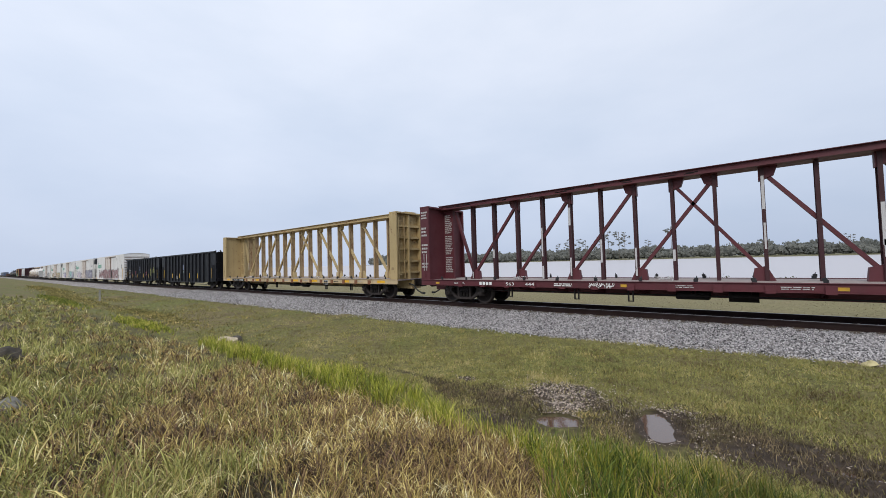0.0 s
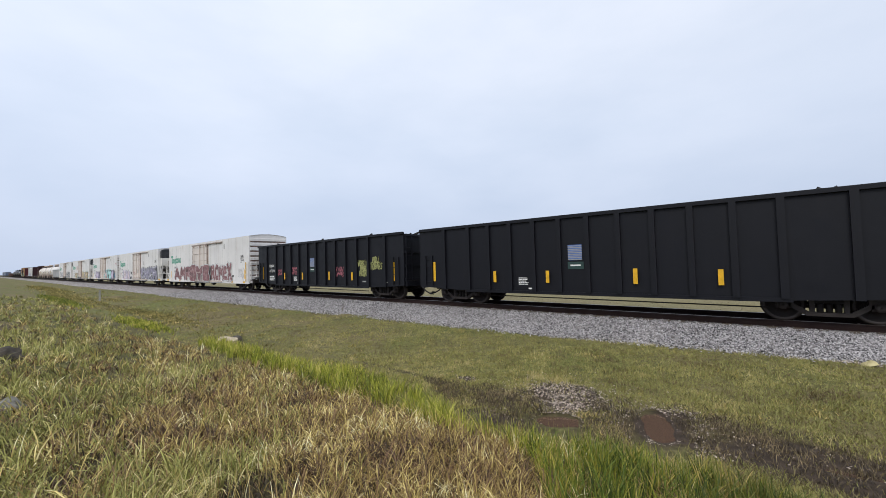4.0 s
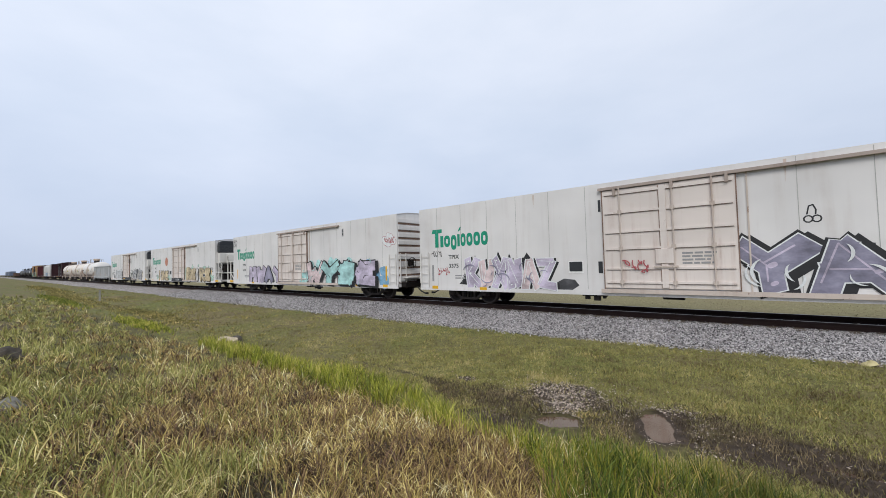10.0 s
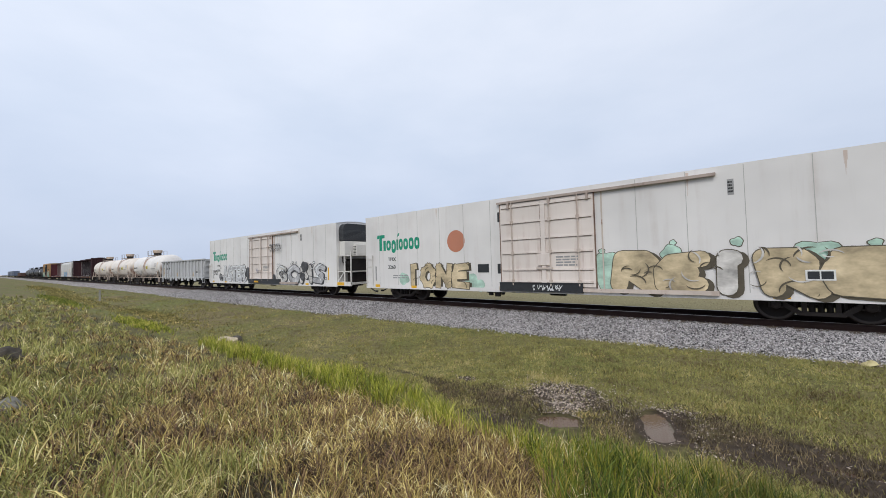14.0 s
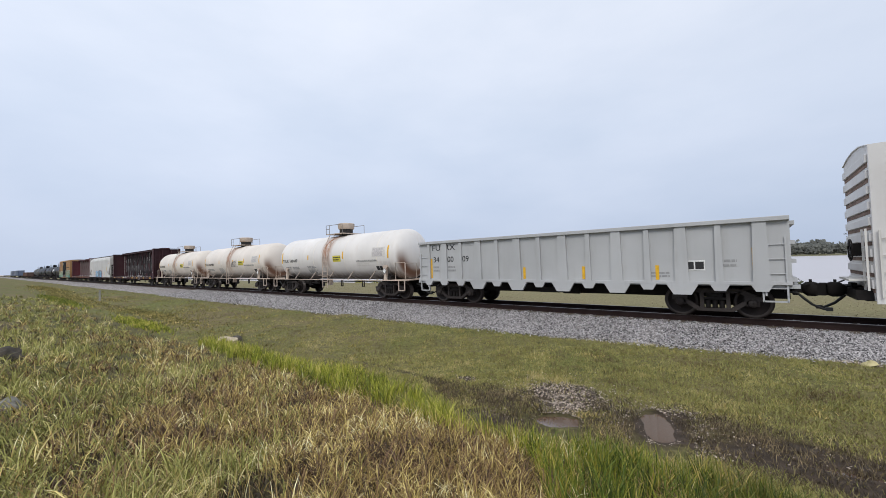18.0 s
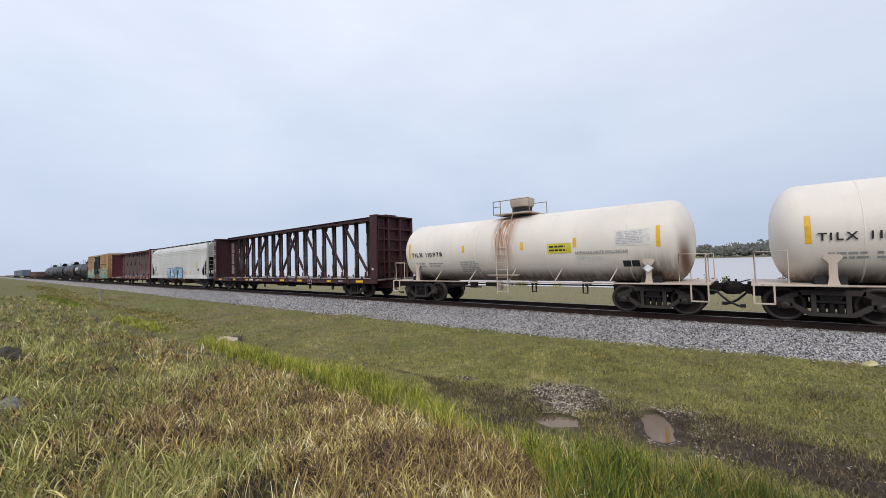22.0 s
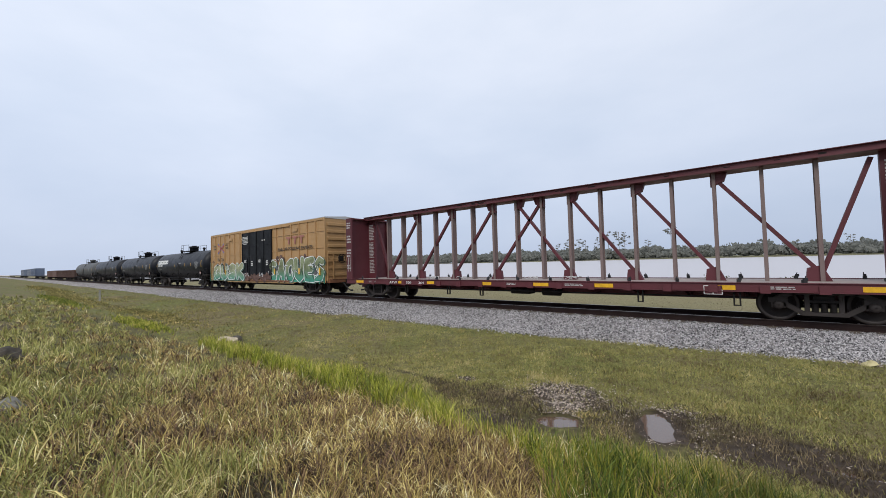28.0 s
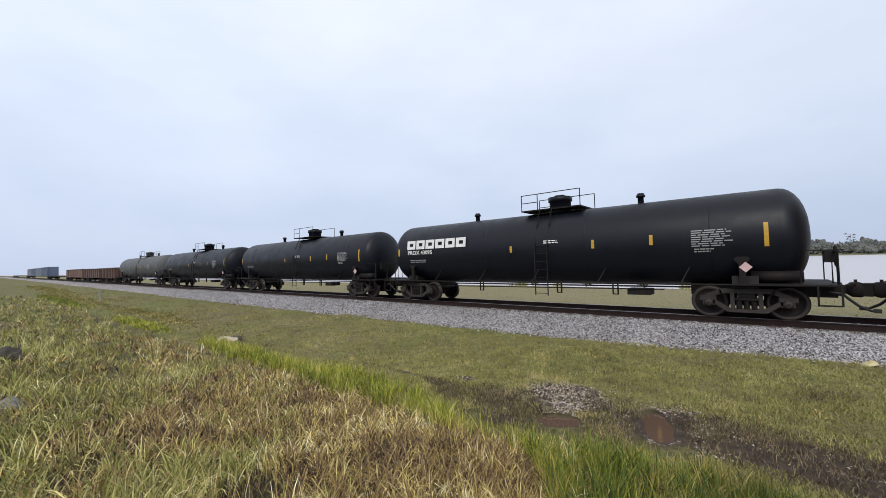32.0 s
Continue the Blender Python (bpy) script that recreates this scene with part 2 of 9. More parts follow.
M_BLUE = paint("blue_container_paint", (0.13, 0.16, 0.23), dirt=(0.05, 0.05, 0.06), grime=0.4)
M_GREYBLUE = paint("grey_blue_container_paint", (0.22, 0.24, 0.29), dirt=(0.08, 0.08, 0.08), grime=0.4)
M_STEEL = paint("dark_running_gear_steel", (0.010, 0.0075, 0.0068), dirt=(0.030, 0.020, 0.015), grime=0.7, rust=0.12, rough=0.7)
M_WHEEL = paint("brown_wheel_steel", (0.013, 0.009, 0.008), dirt=(0.040, 0.025, 0.018), grime=0.6, rust=0.2, rough=0.6)
M_SIDEFRAME = paint("dusty_cast_side_frame", (0.034, 0.026, 0.023), dirt=(0.012, 0.009, 0.008), grime=0.8, rust=0.15, rough=0.75)
M_TREAD = plain("worn_wheel_rim", (0.040, 0.030, 0.026), 0.5, 0.2)
M_HOSE = plain("black_rubber_hose", (0.02, 0.02, 0.02), 0.6)
M_DUSTYMARK = plain("dusty_yellow_reflector", (0.52, 0.30, 0.03), 0.5)
M_REFLECT = plain("yellow_reflector", (0.75, 0.42, 0.02), 0.35)
M_UNIT = plain("black_cooling_unit", (0.022, 0.024, 0.028), 0.5)
M_RUST = paint("rust_streak", (0.20, 0.085, 0.04), grime=0.6, rust=0.4, rough=0.8)


# ---------------------------------------------------------------- the lie of the land
YC = 15.0
MUD = ((-1.15, 6.35, 0.6, 0.85), (-2.7, 6.75, 0.6, 0.65), (0.6, 6.5, 1.5, 0.38), (-3.2, 5.2, 0.9, 0.35), (2.6, 6.9, 1.6, 0.4), (-4.9, 6.65, 0.3, 0.2), (-2.75, 6.7, 0.85, 0.75), (-0.3, 6.1, 0.9, 0.4), (0.7, 6.1, 1.0, 0.5))
# centre, half axes, turn, level, seed
PUDDLES = ((-1.22, 6.38, 0.52, 0.19, 1.87, -0.665, 1), (-2.46, 5.72, 0.30, 0.20, 0.5, -0.665, 2), (-2.7, 4.68, 0.42, 0.15, -0.70, -0.665, 3), (0.75, 6.25, 0.36, 0.07, 0.1, -0.672, 4))


def ground_z(x, y):
    """Height of the ground: verge by the camera, wet ditch, mown strip, the track's bed, the flat beyond and the lake."""
    pts = ((-400, 0.3), (-2, 0.25), (0.6, 0.05), (2.0, -0.30), (4.6, -0.62), (5.6, -0.66), (7.5, -0.62), (9.5, -0.52), (12, -0.5), (13.0, -0.5),
           (17.0, -0.5), (20, -0.62), (34, -0.7), (38.5, -0.95), (42, -1.8), (60, -3), (5000, -3))
    for (a, za), (b, zb) in zip(pts, pts[1:]):
        if y <= b:
            t = (y - a) / (b - a)
            z = za + (zb - za) * t
            break
    bumpy = 0.035 * noise.noise((x * 4.3, y * 4.3, 8)) + 0.05 * noise.noise((x * 0.5, y * 0.5, 0)) + 0.03 * noise.noise((x * 1.7, y * 1.7, 3))
    z += bumpy * (0.3 if y > 11.5 else 1.0)
    if -5 < x < 2 and 4 < y < 8:
        for cx, cy, rx, ry, turn, level, _ in PUDDLES:
            u, w = (x - cx) * math.cos(turn) + (y - cy) * math.sin(turn), (y - cy) * math.cos(turn) - (x - cx) * math.sin(turn)
            d = (abs(u / rx) ** 3 + abs(w / ry) ** 3) ** 0.333 + 0.22 * noise.noise((x * 6, y * 6, 2)) + 0.12 * noise.noise((x * 17, y * 17, 4))
            if d < 2.2:
                bank = level + 0.07 * (d - 1.0) if d < 1.6 else level + 0.042
                z = bank if d < 1.6 else bank + (z - bank) * (d - 1.6) / 0.6
    return z


def damp(x, y):
    """The dark wet band where the grass grows thin."""
    mid = np.interp(x, [-5.6, -4.6, -3, -1, 0.3, 1.2, 4.5], [6.2, 5.95, 5.85, 6.35, 6.4, 6.25, 6.6])
    half = np.interp(x, [-5.6, -4.6, -3, 0, 4.5], [0.1, 0.45, 0.85, 0.85, 0.85])
    return np.clip(1.4 - 1.1 * np.abs(y - mid) / half, 0, 1)


def mud_amount(x, y):
    """Bare wet patches in the ditch."""
    m = 0.8 * float(damp(x, y)) * (0.75 + 0.5 * noise.noise((x * 2.1, y * 2.1, 3)))
    for cx, cy, rx, ry in MUD:
        d = math.hypot((x - cx) / rx, (y - cy) / ry) + 0.35 * noise.noise((x * 1.6, y * 1.6, 7))
        m = max(m, min(1.0, max(0.0, (1.15 - d) * 2.2)))
    return m


def soil_material():
    mat, nt, b = material("grassy_ground", 0.95)
    fine = noise_node(nt, 9, 8, rough=0.7)
    broad = noise_node(nt, 0.25, 5, seed=4)
    mid = noise_node(nt, 1.1, 6, seed=9, rough=0.65)
    green = ramp(nt, fine.outputs[0], [(0.25, (0.04, 0.042, 0.015)), (0.5, (0.13, 0.14, 0.042)), (0.75, (0.27, 0.255, 0.095))]).outputs[0]
    straw = ramp(nt, fine.outputs[0], [(0.25, (0.05, 0.04, 0.022)), (0.55, (0.19, 0.155, 0.075)), (0.8, (0.33, 0.28, 0.14))]).outputs[0]
    col = mix(nt, ramp(nt, broad.outputs[0], [(0.38, (0,)), (0.62, (1,))]).outputs[0], green, straw)
    col = mix(nt, ramp(nt, mid.outputs[0], [(0.5, (0,)), (0.72, (0.7,))]).outputs[0], col, (0.07, 0.056, 0.035))
    tc = nt.nodes.new("ShaderNodeTexCoord")
    sep = nt.nodes.new("ShaderNodeSeparateXYZ")
    nt.links.new(tc.outputs["Object"], sep.inputs[0])
    beyond = nt.nodes.new("ShaderNodeMapRange")
    beyond.inputs["From Min"].default_value, beyond.inputs["From Max"].default_value = 15.0, 18.0
    beyond.inputs["To Max"].default_value = 0.75
    nt.links.new(sep.outputs[1], beyond.inputs["Value"])
    tan = ramp(nt, fine.outputs[0], [(0.25, (0.125, 0.107, 0.06)), (0.5, (0.235, 0.205, 0.115)), (0.75, (0.33, 0.29, 0.17))]).outputs[0]
    col = mix(nt, beyond.outputs[0], col, tan)
    at = nt.nodes.new("ShaderNodeVertexColor")
    at.layer_name = "mud"
    soil = ramp(nt, fine.outputs[0], [(0.3, (0.022, 0.015, 0.010)), (0.6, (0.070, 0.050, 0.036)), (0.8, (0.16, 0.12, 0.09))]).outputs[0]
    col = mix(nt, at.outputs[0], col, soil)
    nt.links.new(col, b.inputs["Base Color"])
    nt.links.new(ramp(nt, at.outputs[0], [(0.8, (0.95,)), (1.0, (0.6,))]).outputs[0], b.inputs["Roughness"])
    b.inputs["Specular IOR Level"].default_value = 0.2
    bump(nt, b, fine.outputs[0], 0.7, 0.05)
    return mat


def graded(lo, hi, fine_lo, fine_hi, step, grow=1.35):
    """Grid lines, even in the middle and ever wider outwards."""
    q = list(np.arange(fine_lo, fine_hi + 1e-6, step))
    s = step
    while q[-1] < hi:
        s *= grow
        q.append(min(hi, q[-1] + s))
    s = step
    while q[0] > lo:
        s *= grow
        q.insert(0, max(lo, q[0] - s))
    return q


def build_ground():
    xs = graded(-4000, 4000, -10, 4, 0.12, 1.12)
    ys = graded(-1500, 4500, 0, 12.6, 0.12, 1.12)
    xs = sorted([q for q in xs if not -3.7 < q < -0.5] + list(np.arange(-3.69, -0.51, 0.035)))
    ys = sorted([q for q in ys if not 4.4 < q < 7.2] + list(np.arange(4.41, 7.19, 0.035)))
    nx, ny = len(xs), len(ys)
    v = [(x, y, ground_z(x, y)) for y in ys for x in xs]
    f = [(j * nx + i, j * nx + i + 1, (j + 1) * nx + i + 1, (j + 1) * nx + i) for j in range(ny - 1) for i in range(nx - 1)]
    me = bpy.data.meshes.new("ground")
    me.from_pydata(v, [], f)
    me.polygons.foreach_set("use_smooth", [True] * len(f))
    layer = me.color_attributes.new("mud", "FLOAT_COLOR", "POINT")
    vals = []
    for x, y, _ in v:
        m = mud_amount(x, y) if -8 < x < 8 and 4 < y < 9 else 0.0
        # soil under the verge weeds is darkened too, to deepen their gaps
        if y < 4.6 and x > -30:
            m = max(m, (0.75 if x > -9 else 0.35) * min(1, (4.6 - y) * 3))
        vals += [m, m, m, 1.0]
    layer.data.foreach_set("color", vals)
    me.materials.append(soil_material())
    ob = tagged(new("ground", me), "rough grass ground with a wet ditch beside the track", "ground", kind="structure")
    return ob


build_ground()


# ---------------------------------------------------------------- lake and far shore
def water_material(name, base, rough, wave, scale, ior=1.33):
    mat, nt, b = material(name, rough)
    b.inputs["Base Color"].default_value = (*base, 1)
    b.inputs["IOR"].default_value = ior
    no = noise_node(nt, scale, 4, (1.0, 2.2, 1))
    bump(nt, b, no.outputs[0], wave, 0.05)
    return mat


M_LAKE = water_material("lake_water", (0.50, 0.47, 0.48), 0.30, 0.06, 0.8)
lake = MB().add([(-3500, 37, -0.92), (2500, 37, -0.92), (2500, 2500, -0.92), (-3500, 2500, -0.92)], [(0, 1, 2, 3)])
tagged(new("water", lake.mesh("water", M_LAKE)), "pale grey rippled lake under an overcast sky", "lake", kind="structure")

SHORE_A, SHORE_B = Vector((180, 400, 0)), Vector((-620, 800, 0))
SHORE_U = (SHORE_B - SHORE_A).normalized()
SHORE_N = Vector((-SHORE_U.y, SHORE_U.x, 0))
if SHORE_N.y < 0:
    SHORE_N.negate()


def leaf_material(name, dark, light, rough=0.8, through=0.0):
    mat, nt, b = material(name, rough)
    geo = nt.nodes.new("ShaderNodeNewGeometry")
    col = ramp(nt, geo.outputs["Random Per Island"], [(0.0, dark), (1.0, light)]).outputs[0]
    nt.links.new(col, b.inputs["Base Color"])
    if through:
        b.inputs["Specular IOR Level"].default_value = 0.0
        tr, mx = nt.nodes.new("ShaderNodeBsdfTranslucent"), nt.nodes.new("ShaderNodeMixShader")
        nt.links.new(col, tr.inputs[0])
        mx.inputs[0].default_value = through
        nt.links.new(b.outputs[0], mx.inputs[1])
        nt.links.new(tr.outputs[0], mx.inputs[2])
        nt.links.new(mx.outputs[0], nt.nodes["Material Output"].inputs[0])
    return mat


# the far leaves are paled: distance haze is put into their colour
M_FARWOOD = leaf_material("far_foliage_painted_haze", (0.262, 0.268, 0.242), (0.298, 0.300, 0.270), through=0.5)
M_BARK = plain("grey_brown_bark", (0.20, 0.175, 0.15), 0.9)
M_PINE = leaf_material("dull_pine_foliage", (0.17, 0.17, 0.14), (0.26, 0.25, 0.21), through=0.5)


def far_shore():
    mb = MB()
    n = 60
    for k in range(n):
        a, b = -900 + k * 50, -900 + (k + 1) * 50
        pa, pb = SHORE_A + SHORE_U * a, SHORE_A + SHORE_U * b
        ja, jb = 12 * noise.noise((a * 0.01, 5, 0)), 12 * noise.noise((b * 0.01, 5, 0))
        q = [pa + SHORE_N * ja, pb + SHORE_N * jb, pb + SHORE_N * (14 + jb), pa + SHORE_N * (14 + ja), pb + SHORE_N * 2500, pa + SHORE_N * 2500]
        zz = (-1.2, -1.2, 0.4, 0.4, 2.0, 2.0)
        mb.add([(p.x, p.y, z) for p, z in zip(q, zz)], [(0, 1, 2, 3), (3, 2, 4, 5)])
    mat = plain("far_marsh_grass", (0.15, 0.14, 0.075), 0.95, scale=0.05)
    tagged(new("far_shore", mb.mesh("far_shore", mat)), "low marshy bank across the lake", "shore", kind="structure")


def clump_mesh(pts, sizes, rng):
    """Small crossed leaf cards, one island each."""
    n = len(pts)
    ang = rng.uniform(0, 6.283, n)
    tilt = rng.uniform(-0.7, 0.7, n)
    u = np.stack([np.cos(ang), np.sin(ang), np.zeros(n)], 1) * sizes[:, None]
    w = np.stack([-np.sin(ang) * np.sin(tilt), np.cos(ang) * np.sin(tilt), np.cos(tilt)], 1) * sizes[:, None]
    q = np.stack([pts - u - w * 0.6, pts + u * 0.9 - w * 0.8, pts + u * 0.6 + w * 0.7, pts - u * 0.3 + w, pts - u * 1.1 + w * 0.2], 1)
    return q.reshape(-1, 3), n


def cards(name, pts, sizes, rng, mat):
    v, n = clump_mesh(pts, sizes, rng)
    me = bpy.data.meshes.new(name)
    me.vertices.add(n * 5)
    me.vertices.foreach_set("co", v.astype(np.float32).ravel())
    me.loops.add(n * 5)
    me.loops.foreach_set("vertex_index", np.arange(n * 5, dtype=np.int32))
    me.polygons.add(n)
    me.polygons.foreach_set("loop_start", np.arange(n, dtype=np.int32) * 5)
    me.materials.append(mat)
    me.update(calc_edges=True)
    return me


def far_woods():
    """Crowns of many small leaf clumps, row behind row."""
    rng = np.random.default_rng(5)
    n, per = 1500, 85
    a = rng.uniform(-420, 1900, n)
    depth = 14 + 56 * rng.random(n) ** 1.3
    tall = np.array([17.0 + 5.0 * noise.noise((x * 0.011, 1, 0)) + 4.5 * noise.noise((x * 0.045, 2, 0)) for x in a]) * (0.92 + np.clip(a - 200, 0, 2000) / 900) * rng.uniform(0.5, 1.08, n) * (0.55 + 0.45 * depth / 70)
    wide = rng.uniform(3.5, 7.5, n) * (1 + np.clip(a, 0, 2000) / 1200)
    u = rng.normal(0, 1, (n, per, 3))
    u /= np.linalg.norm(u, axis=2, keepdims=True)
    u *= rng.random((n, per, 1)) ** 0.25
    along, across = a[:, None] + u[:, :, 0] * wide[:, None], depth[:, None] + u[:, :, 1] * wide[:, None]
    h = np.maximum(0.2, tall[:, None] * (0.56 + 0.44 * u[:, :, 2]) + rng.normal(0, 0.4, (n, per)))
    along, across, h = along.ravel(), across.ravel(), h.ravel()
    pts = np.stack([SHORE_A.x + SHORE_U.x * along + SHORE_N.x * across, SHORE_A.y + SHORE_U.y * along + SHORE_N.y * across, h + 0.3], 1)
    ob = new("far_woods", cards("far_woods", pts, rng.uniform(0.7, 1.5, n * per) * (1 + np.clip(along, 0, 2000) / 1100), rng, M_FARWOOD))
    tagged(ob, "olive tree line across the lake with haze in its colour", "woods", kind="stuff")


def tall_tree(x, y, z, h, seed, crown=0.5, mat=None, name="pine_tree", label="thin tall pine with a sparse flat crown"):
    rng = np.random.default_rng(seed)
    t = thing(name, label, "tree", "tall trees on the far shore", m=pose(x, y, z))
    tr = MB().tube([(0, 0, -0.5), (0.1, 0, h * 0.3), (0.25, 0.1, h * 0.65), (0.1, 0, h)], h * 0.008, 7)
    limbs = []
    for k in range(9):
        zz = h * (1 - crown) + h * crown * (k + 0.5) / 9
        an = rng.uniform(0, 6.283)
        ln = h * rng.uniform(0.08, 0.2)
        tip = (ln * math.cos(an), ln * math.sin(an), zz + ln * 0.3)
        tr.tube([(0.1, 0, zz), tip], h * 0.003, 5)
        limbs.append(tip)
    part("trunk", tr, M_BARK, t)
    pts = np.concatenate([np.array(p) + rng.normal(0, h * 0.03, (34, 3)) * np.array([1, 1, 0.6]) for p in limbs])
    put("crown", cards("crown", pts, rng.uniform(0.4, 1.0, len(pts)) * h * 0.019, rng, mat or M_PINE), t)
    return t


far_shore()
far_woods()
for k, (a, d, h) in enumerate(((303, 22, 38), (402, 22, 41), (386, 26, 40), (371, 20, 37), (424, 24, 33), (485, 20, 33), (466, 26, 34), (448, 22, 30), (338, 26, 24), (515, 24, 29), (140, 24, 17), (560, 22, 30))):
    q = SHORE_A + SHORE_U * a + SHORE_N * d
    tall_tree(q.x, q.y, 0.3, h, 40 + k, 0.25 if k == 0 else 0.55)


# ---------------------------------------------------------------- track


def ballast_material():
    mat, nt, b = material("grey_ballast", 0.9)
    vo = nt.nodes.new("ShaderNodeTexVoronoi")
    vo.inputs["Scale"].default_value = 16
    tc = nt.nodes.new("ShaderNodeTexCoord")
    nt.links.new(tc.outputs["Object"], vo.inputs["Vector"])
    bw = nt.nodes.new("ShaderNodeSeparateColor")
    nt.links.new(vo.outputs["Color"], bw.inputs[0])
    big = noise_node(nt, 0.8, 4)
    col = ramp(nt, bw.outputs[0], [(0.0, (0.10, 0.088, 0.086)), (0.5, (0.265, 0.243, 0.24)), (1.0, (0.49, 0.46, 0.452))]).outputs[0]
    col = mix(nt, ramp(nt, big.outputs[0], [(0.45, (0,)), (0.75, (0.5,))]).outputs[0], col, (0.12, 0.10, 0.08))
    nt.links.new(col, b.inputs["Base Color"])
    bump(nt, b, vo.outputs["Distance"], 1.0, 0.03)
    return mat


M_BALLAST = ballast_material()
bed = MB()


def toe(x):
    """Where the stones run out into the grass."""
    return 10.75 + 1.15 * np.exp(-np.clip(2 - np.asarray(x, float), 0, 400) / 7)


def bed_profile(x):
    t = float(toe(x))
    return [(t - 0.05, -0.62), (t + 0.25, -0.485), (13.25, -0.23), (13.6, -0.20), (16.4, -0.20), (16.75, -0.23), (18.0, -0.5), (18.3, -0.7)]



xsb = graded(-2500, 600, -40, 6, 0.5, 1.3)
bed.loft([[(xx, yy + 0.10 * noise.noise((xx * 0.7, 3 * yy, 1)), zz + 0.03 * noise.noise((xx, yy * 2, 5))) for yy, zz in bed_profile(xx)] for xx in xsb], closed=False)
tagged(new("ballast", bed.mesh("ballast", M_BALLAST)), "pale grey crushed stone ballast bed", "ballast", kind="structure")


def ballast_stones():
    """Loose stones over the shoulder the camera sees."""
    rng = np.random.default_rng(11)
    n = 54000
    x = 2.6 - 46 * rng.random(n) ** 1.9
    low = toe(x)
    y = np.where(rng.random(n) < 0.87, low + (13.9 - low) * rng.random(n), rng.uniform(13.9, 16.4, n))
    y = y + np.where(y < low + 0.35, rng.normal(-0.04, 0.13, n), 0)
    z = np.where(y < 13.25, np.maximum(-0.50, -0.485 + 0.255 * (y - low - 0.25) / (13.0 - low)), np.interp(y, [13.25, 13.6, 16.4], [-0.23, -0.2, -0.2])) + 0.012
    r = rng.uniform(0.012, 0.034, n) * np.where(x < -15, 1.4, 1.0)
    base = np.array([(1, 0, 0), (-1, 0, 0), (0, 1, 0), (0, -1, 0), (0, 0, 0.8), (0, 0, -0.8)], float)
    jit = rng.uniform(0.65, 1.25, (n, 6, 1))
    an = rng.uniform(0, 6.283, n)
    c, s = np.cos(an), np.sin(an)
    p = base[None] * jit
    p = p + rng.normal(0, 0.18, p.shape)
    px = p[:, :, 0] * c[:, None] - p[:, :, 1] * s[:, None]
    py = p[:, :, 0] * s[:, None] + p[:, :, 1] * c[:, None]
    v = np.stack([px * r[:, None] + x[:, None], py * r[:, None] + y[:, None], p[:, :, 2] * r[:, None] + z[:, None]], 2)
    tri = np.array([(0, 2, 4), (2, 1, 4), (1, 3, 4), (3, 0, 4), (2, 0, 5), (1, 2, 5), (3, 1, 5), (0, 3, 5)], np.int32)
    f = (tri[None] + (np.arange(n, dtype=np.int32) * 6)[:, None, None]).reshape(-1, 3)
    me = tri_mesh("ballast_stones", v.reshape(-1, 3), f, leaf_material("loose_grey_stone", (0.024, 0.022, 0.023), (0.61, 0.582, 0.585), 0.85))
    tagged(new("ballast_stones", me), "loose pale grey crushed stones", "gravel", kind="stuff")


def tri_mesh(name, v, f, mat):
    me = bpy.data.meshes.new(name)
    me.vertices.add(len(v))
    me.vertices.foreach_set("co", v.astype(np.float32).ravel())
    me.loops.add(len(f) * 3)
    me.loops.foreach_set("vertex_index", f.astype(np.int32).ravel())
    me.polygons.add(len(f))
    me.polygons.foreach_set("loop_start", np.arange(len(f), dtype=np.int32) * 3)
    me.materials.append(mat)
    me.update(calc_edges=True)
    return me


ballast_stones()

track = thing("railway_track", "rusty steel rails on dark wooden ties", "railway track", kind="structure")
M_RAIL = paint("rusty_rail_side", (0.022, 0.011, 0.0095), dirt=(0.014, 0.009, 0.008), grime=0.6, rust=0.1, rough=0.75)
M_RAILTOP = plain("polished_rail_head", (0.30, 0.28, 0.27), 0.3, 0.9)
M_TIE = paint("weathered_wooden_tie", (0.10, 0.075, 0.055), dirt=(0.04, 0.03, 0.022), grime=0.8, rough=0.9)
rail_sec = [(-0.07, -0.18), (0.07, -0.18), (0.07, -0.165), (0.012, -0.14), (0.012, -0.045), (0.036, -0.035), (0.036, -0.004), (-0.036, -0.004), (-0.036, -0.035), (-0.012, -0.045), (-0.012, -0.14), (-0.07, -0.165)]
for s in (-1, 1):
    r = part("rail", MB().section([(a + YC + s * 0.754, b) for a, b in rail_sec], -2500, 600), M_RAIL, track)
    part("rail_head", MB().box(-2500, 600, YC + s * 0.754 - 0.03, YC + s * 0.754 + 0.03, -0.004, 0.0), M_RAILTOP, r, "bright worn running surface")
tie_mesh = MB().box(-0.115, 0.115, -1.30, 1.30, -0.36, -0.178).mesh("tie", M_TIE)
for k in range(190):
    put("tie", tie_mesh, track, pose(5.5 - 0.52 * k, YC + random.uniform(-0.04, 0.04), random.uniform(-0.008, 0.004), 0, 0, random.uniform(-1, 1)))
rest = MB()
for k in range(190, 700):
    rest.box(5.5 - 0.52 * k - 0.115, 5.5 - 0.52 * k + 0.115, YC - 1.3, YC + 1.3, -0.36, -0.178)
tagged(part("far_ties", rest, M_TIE, track), kind="stuff")


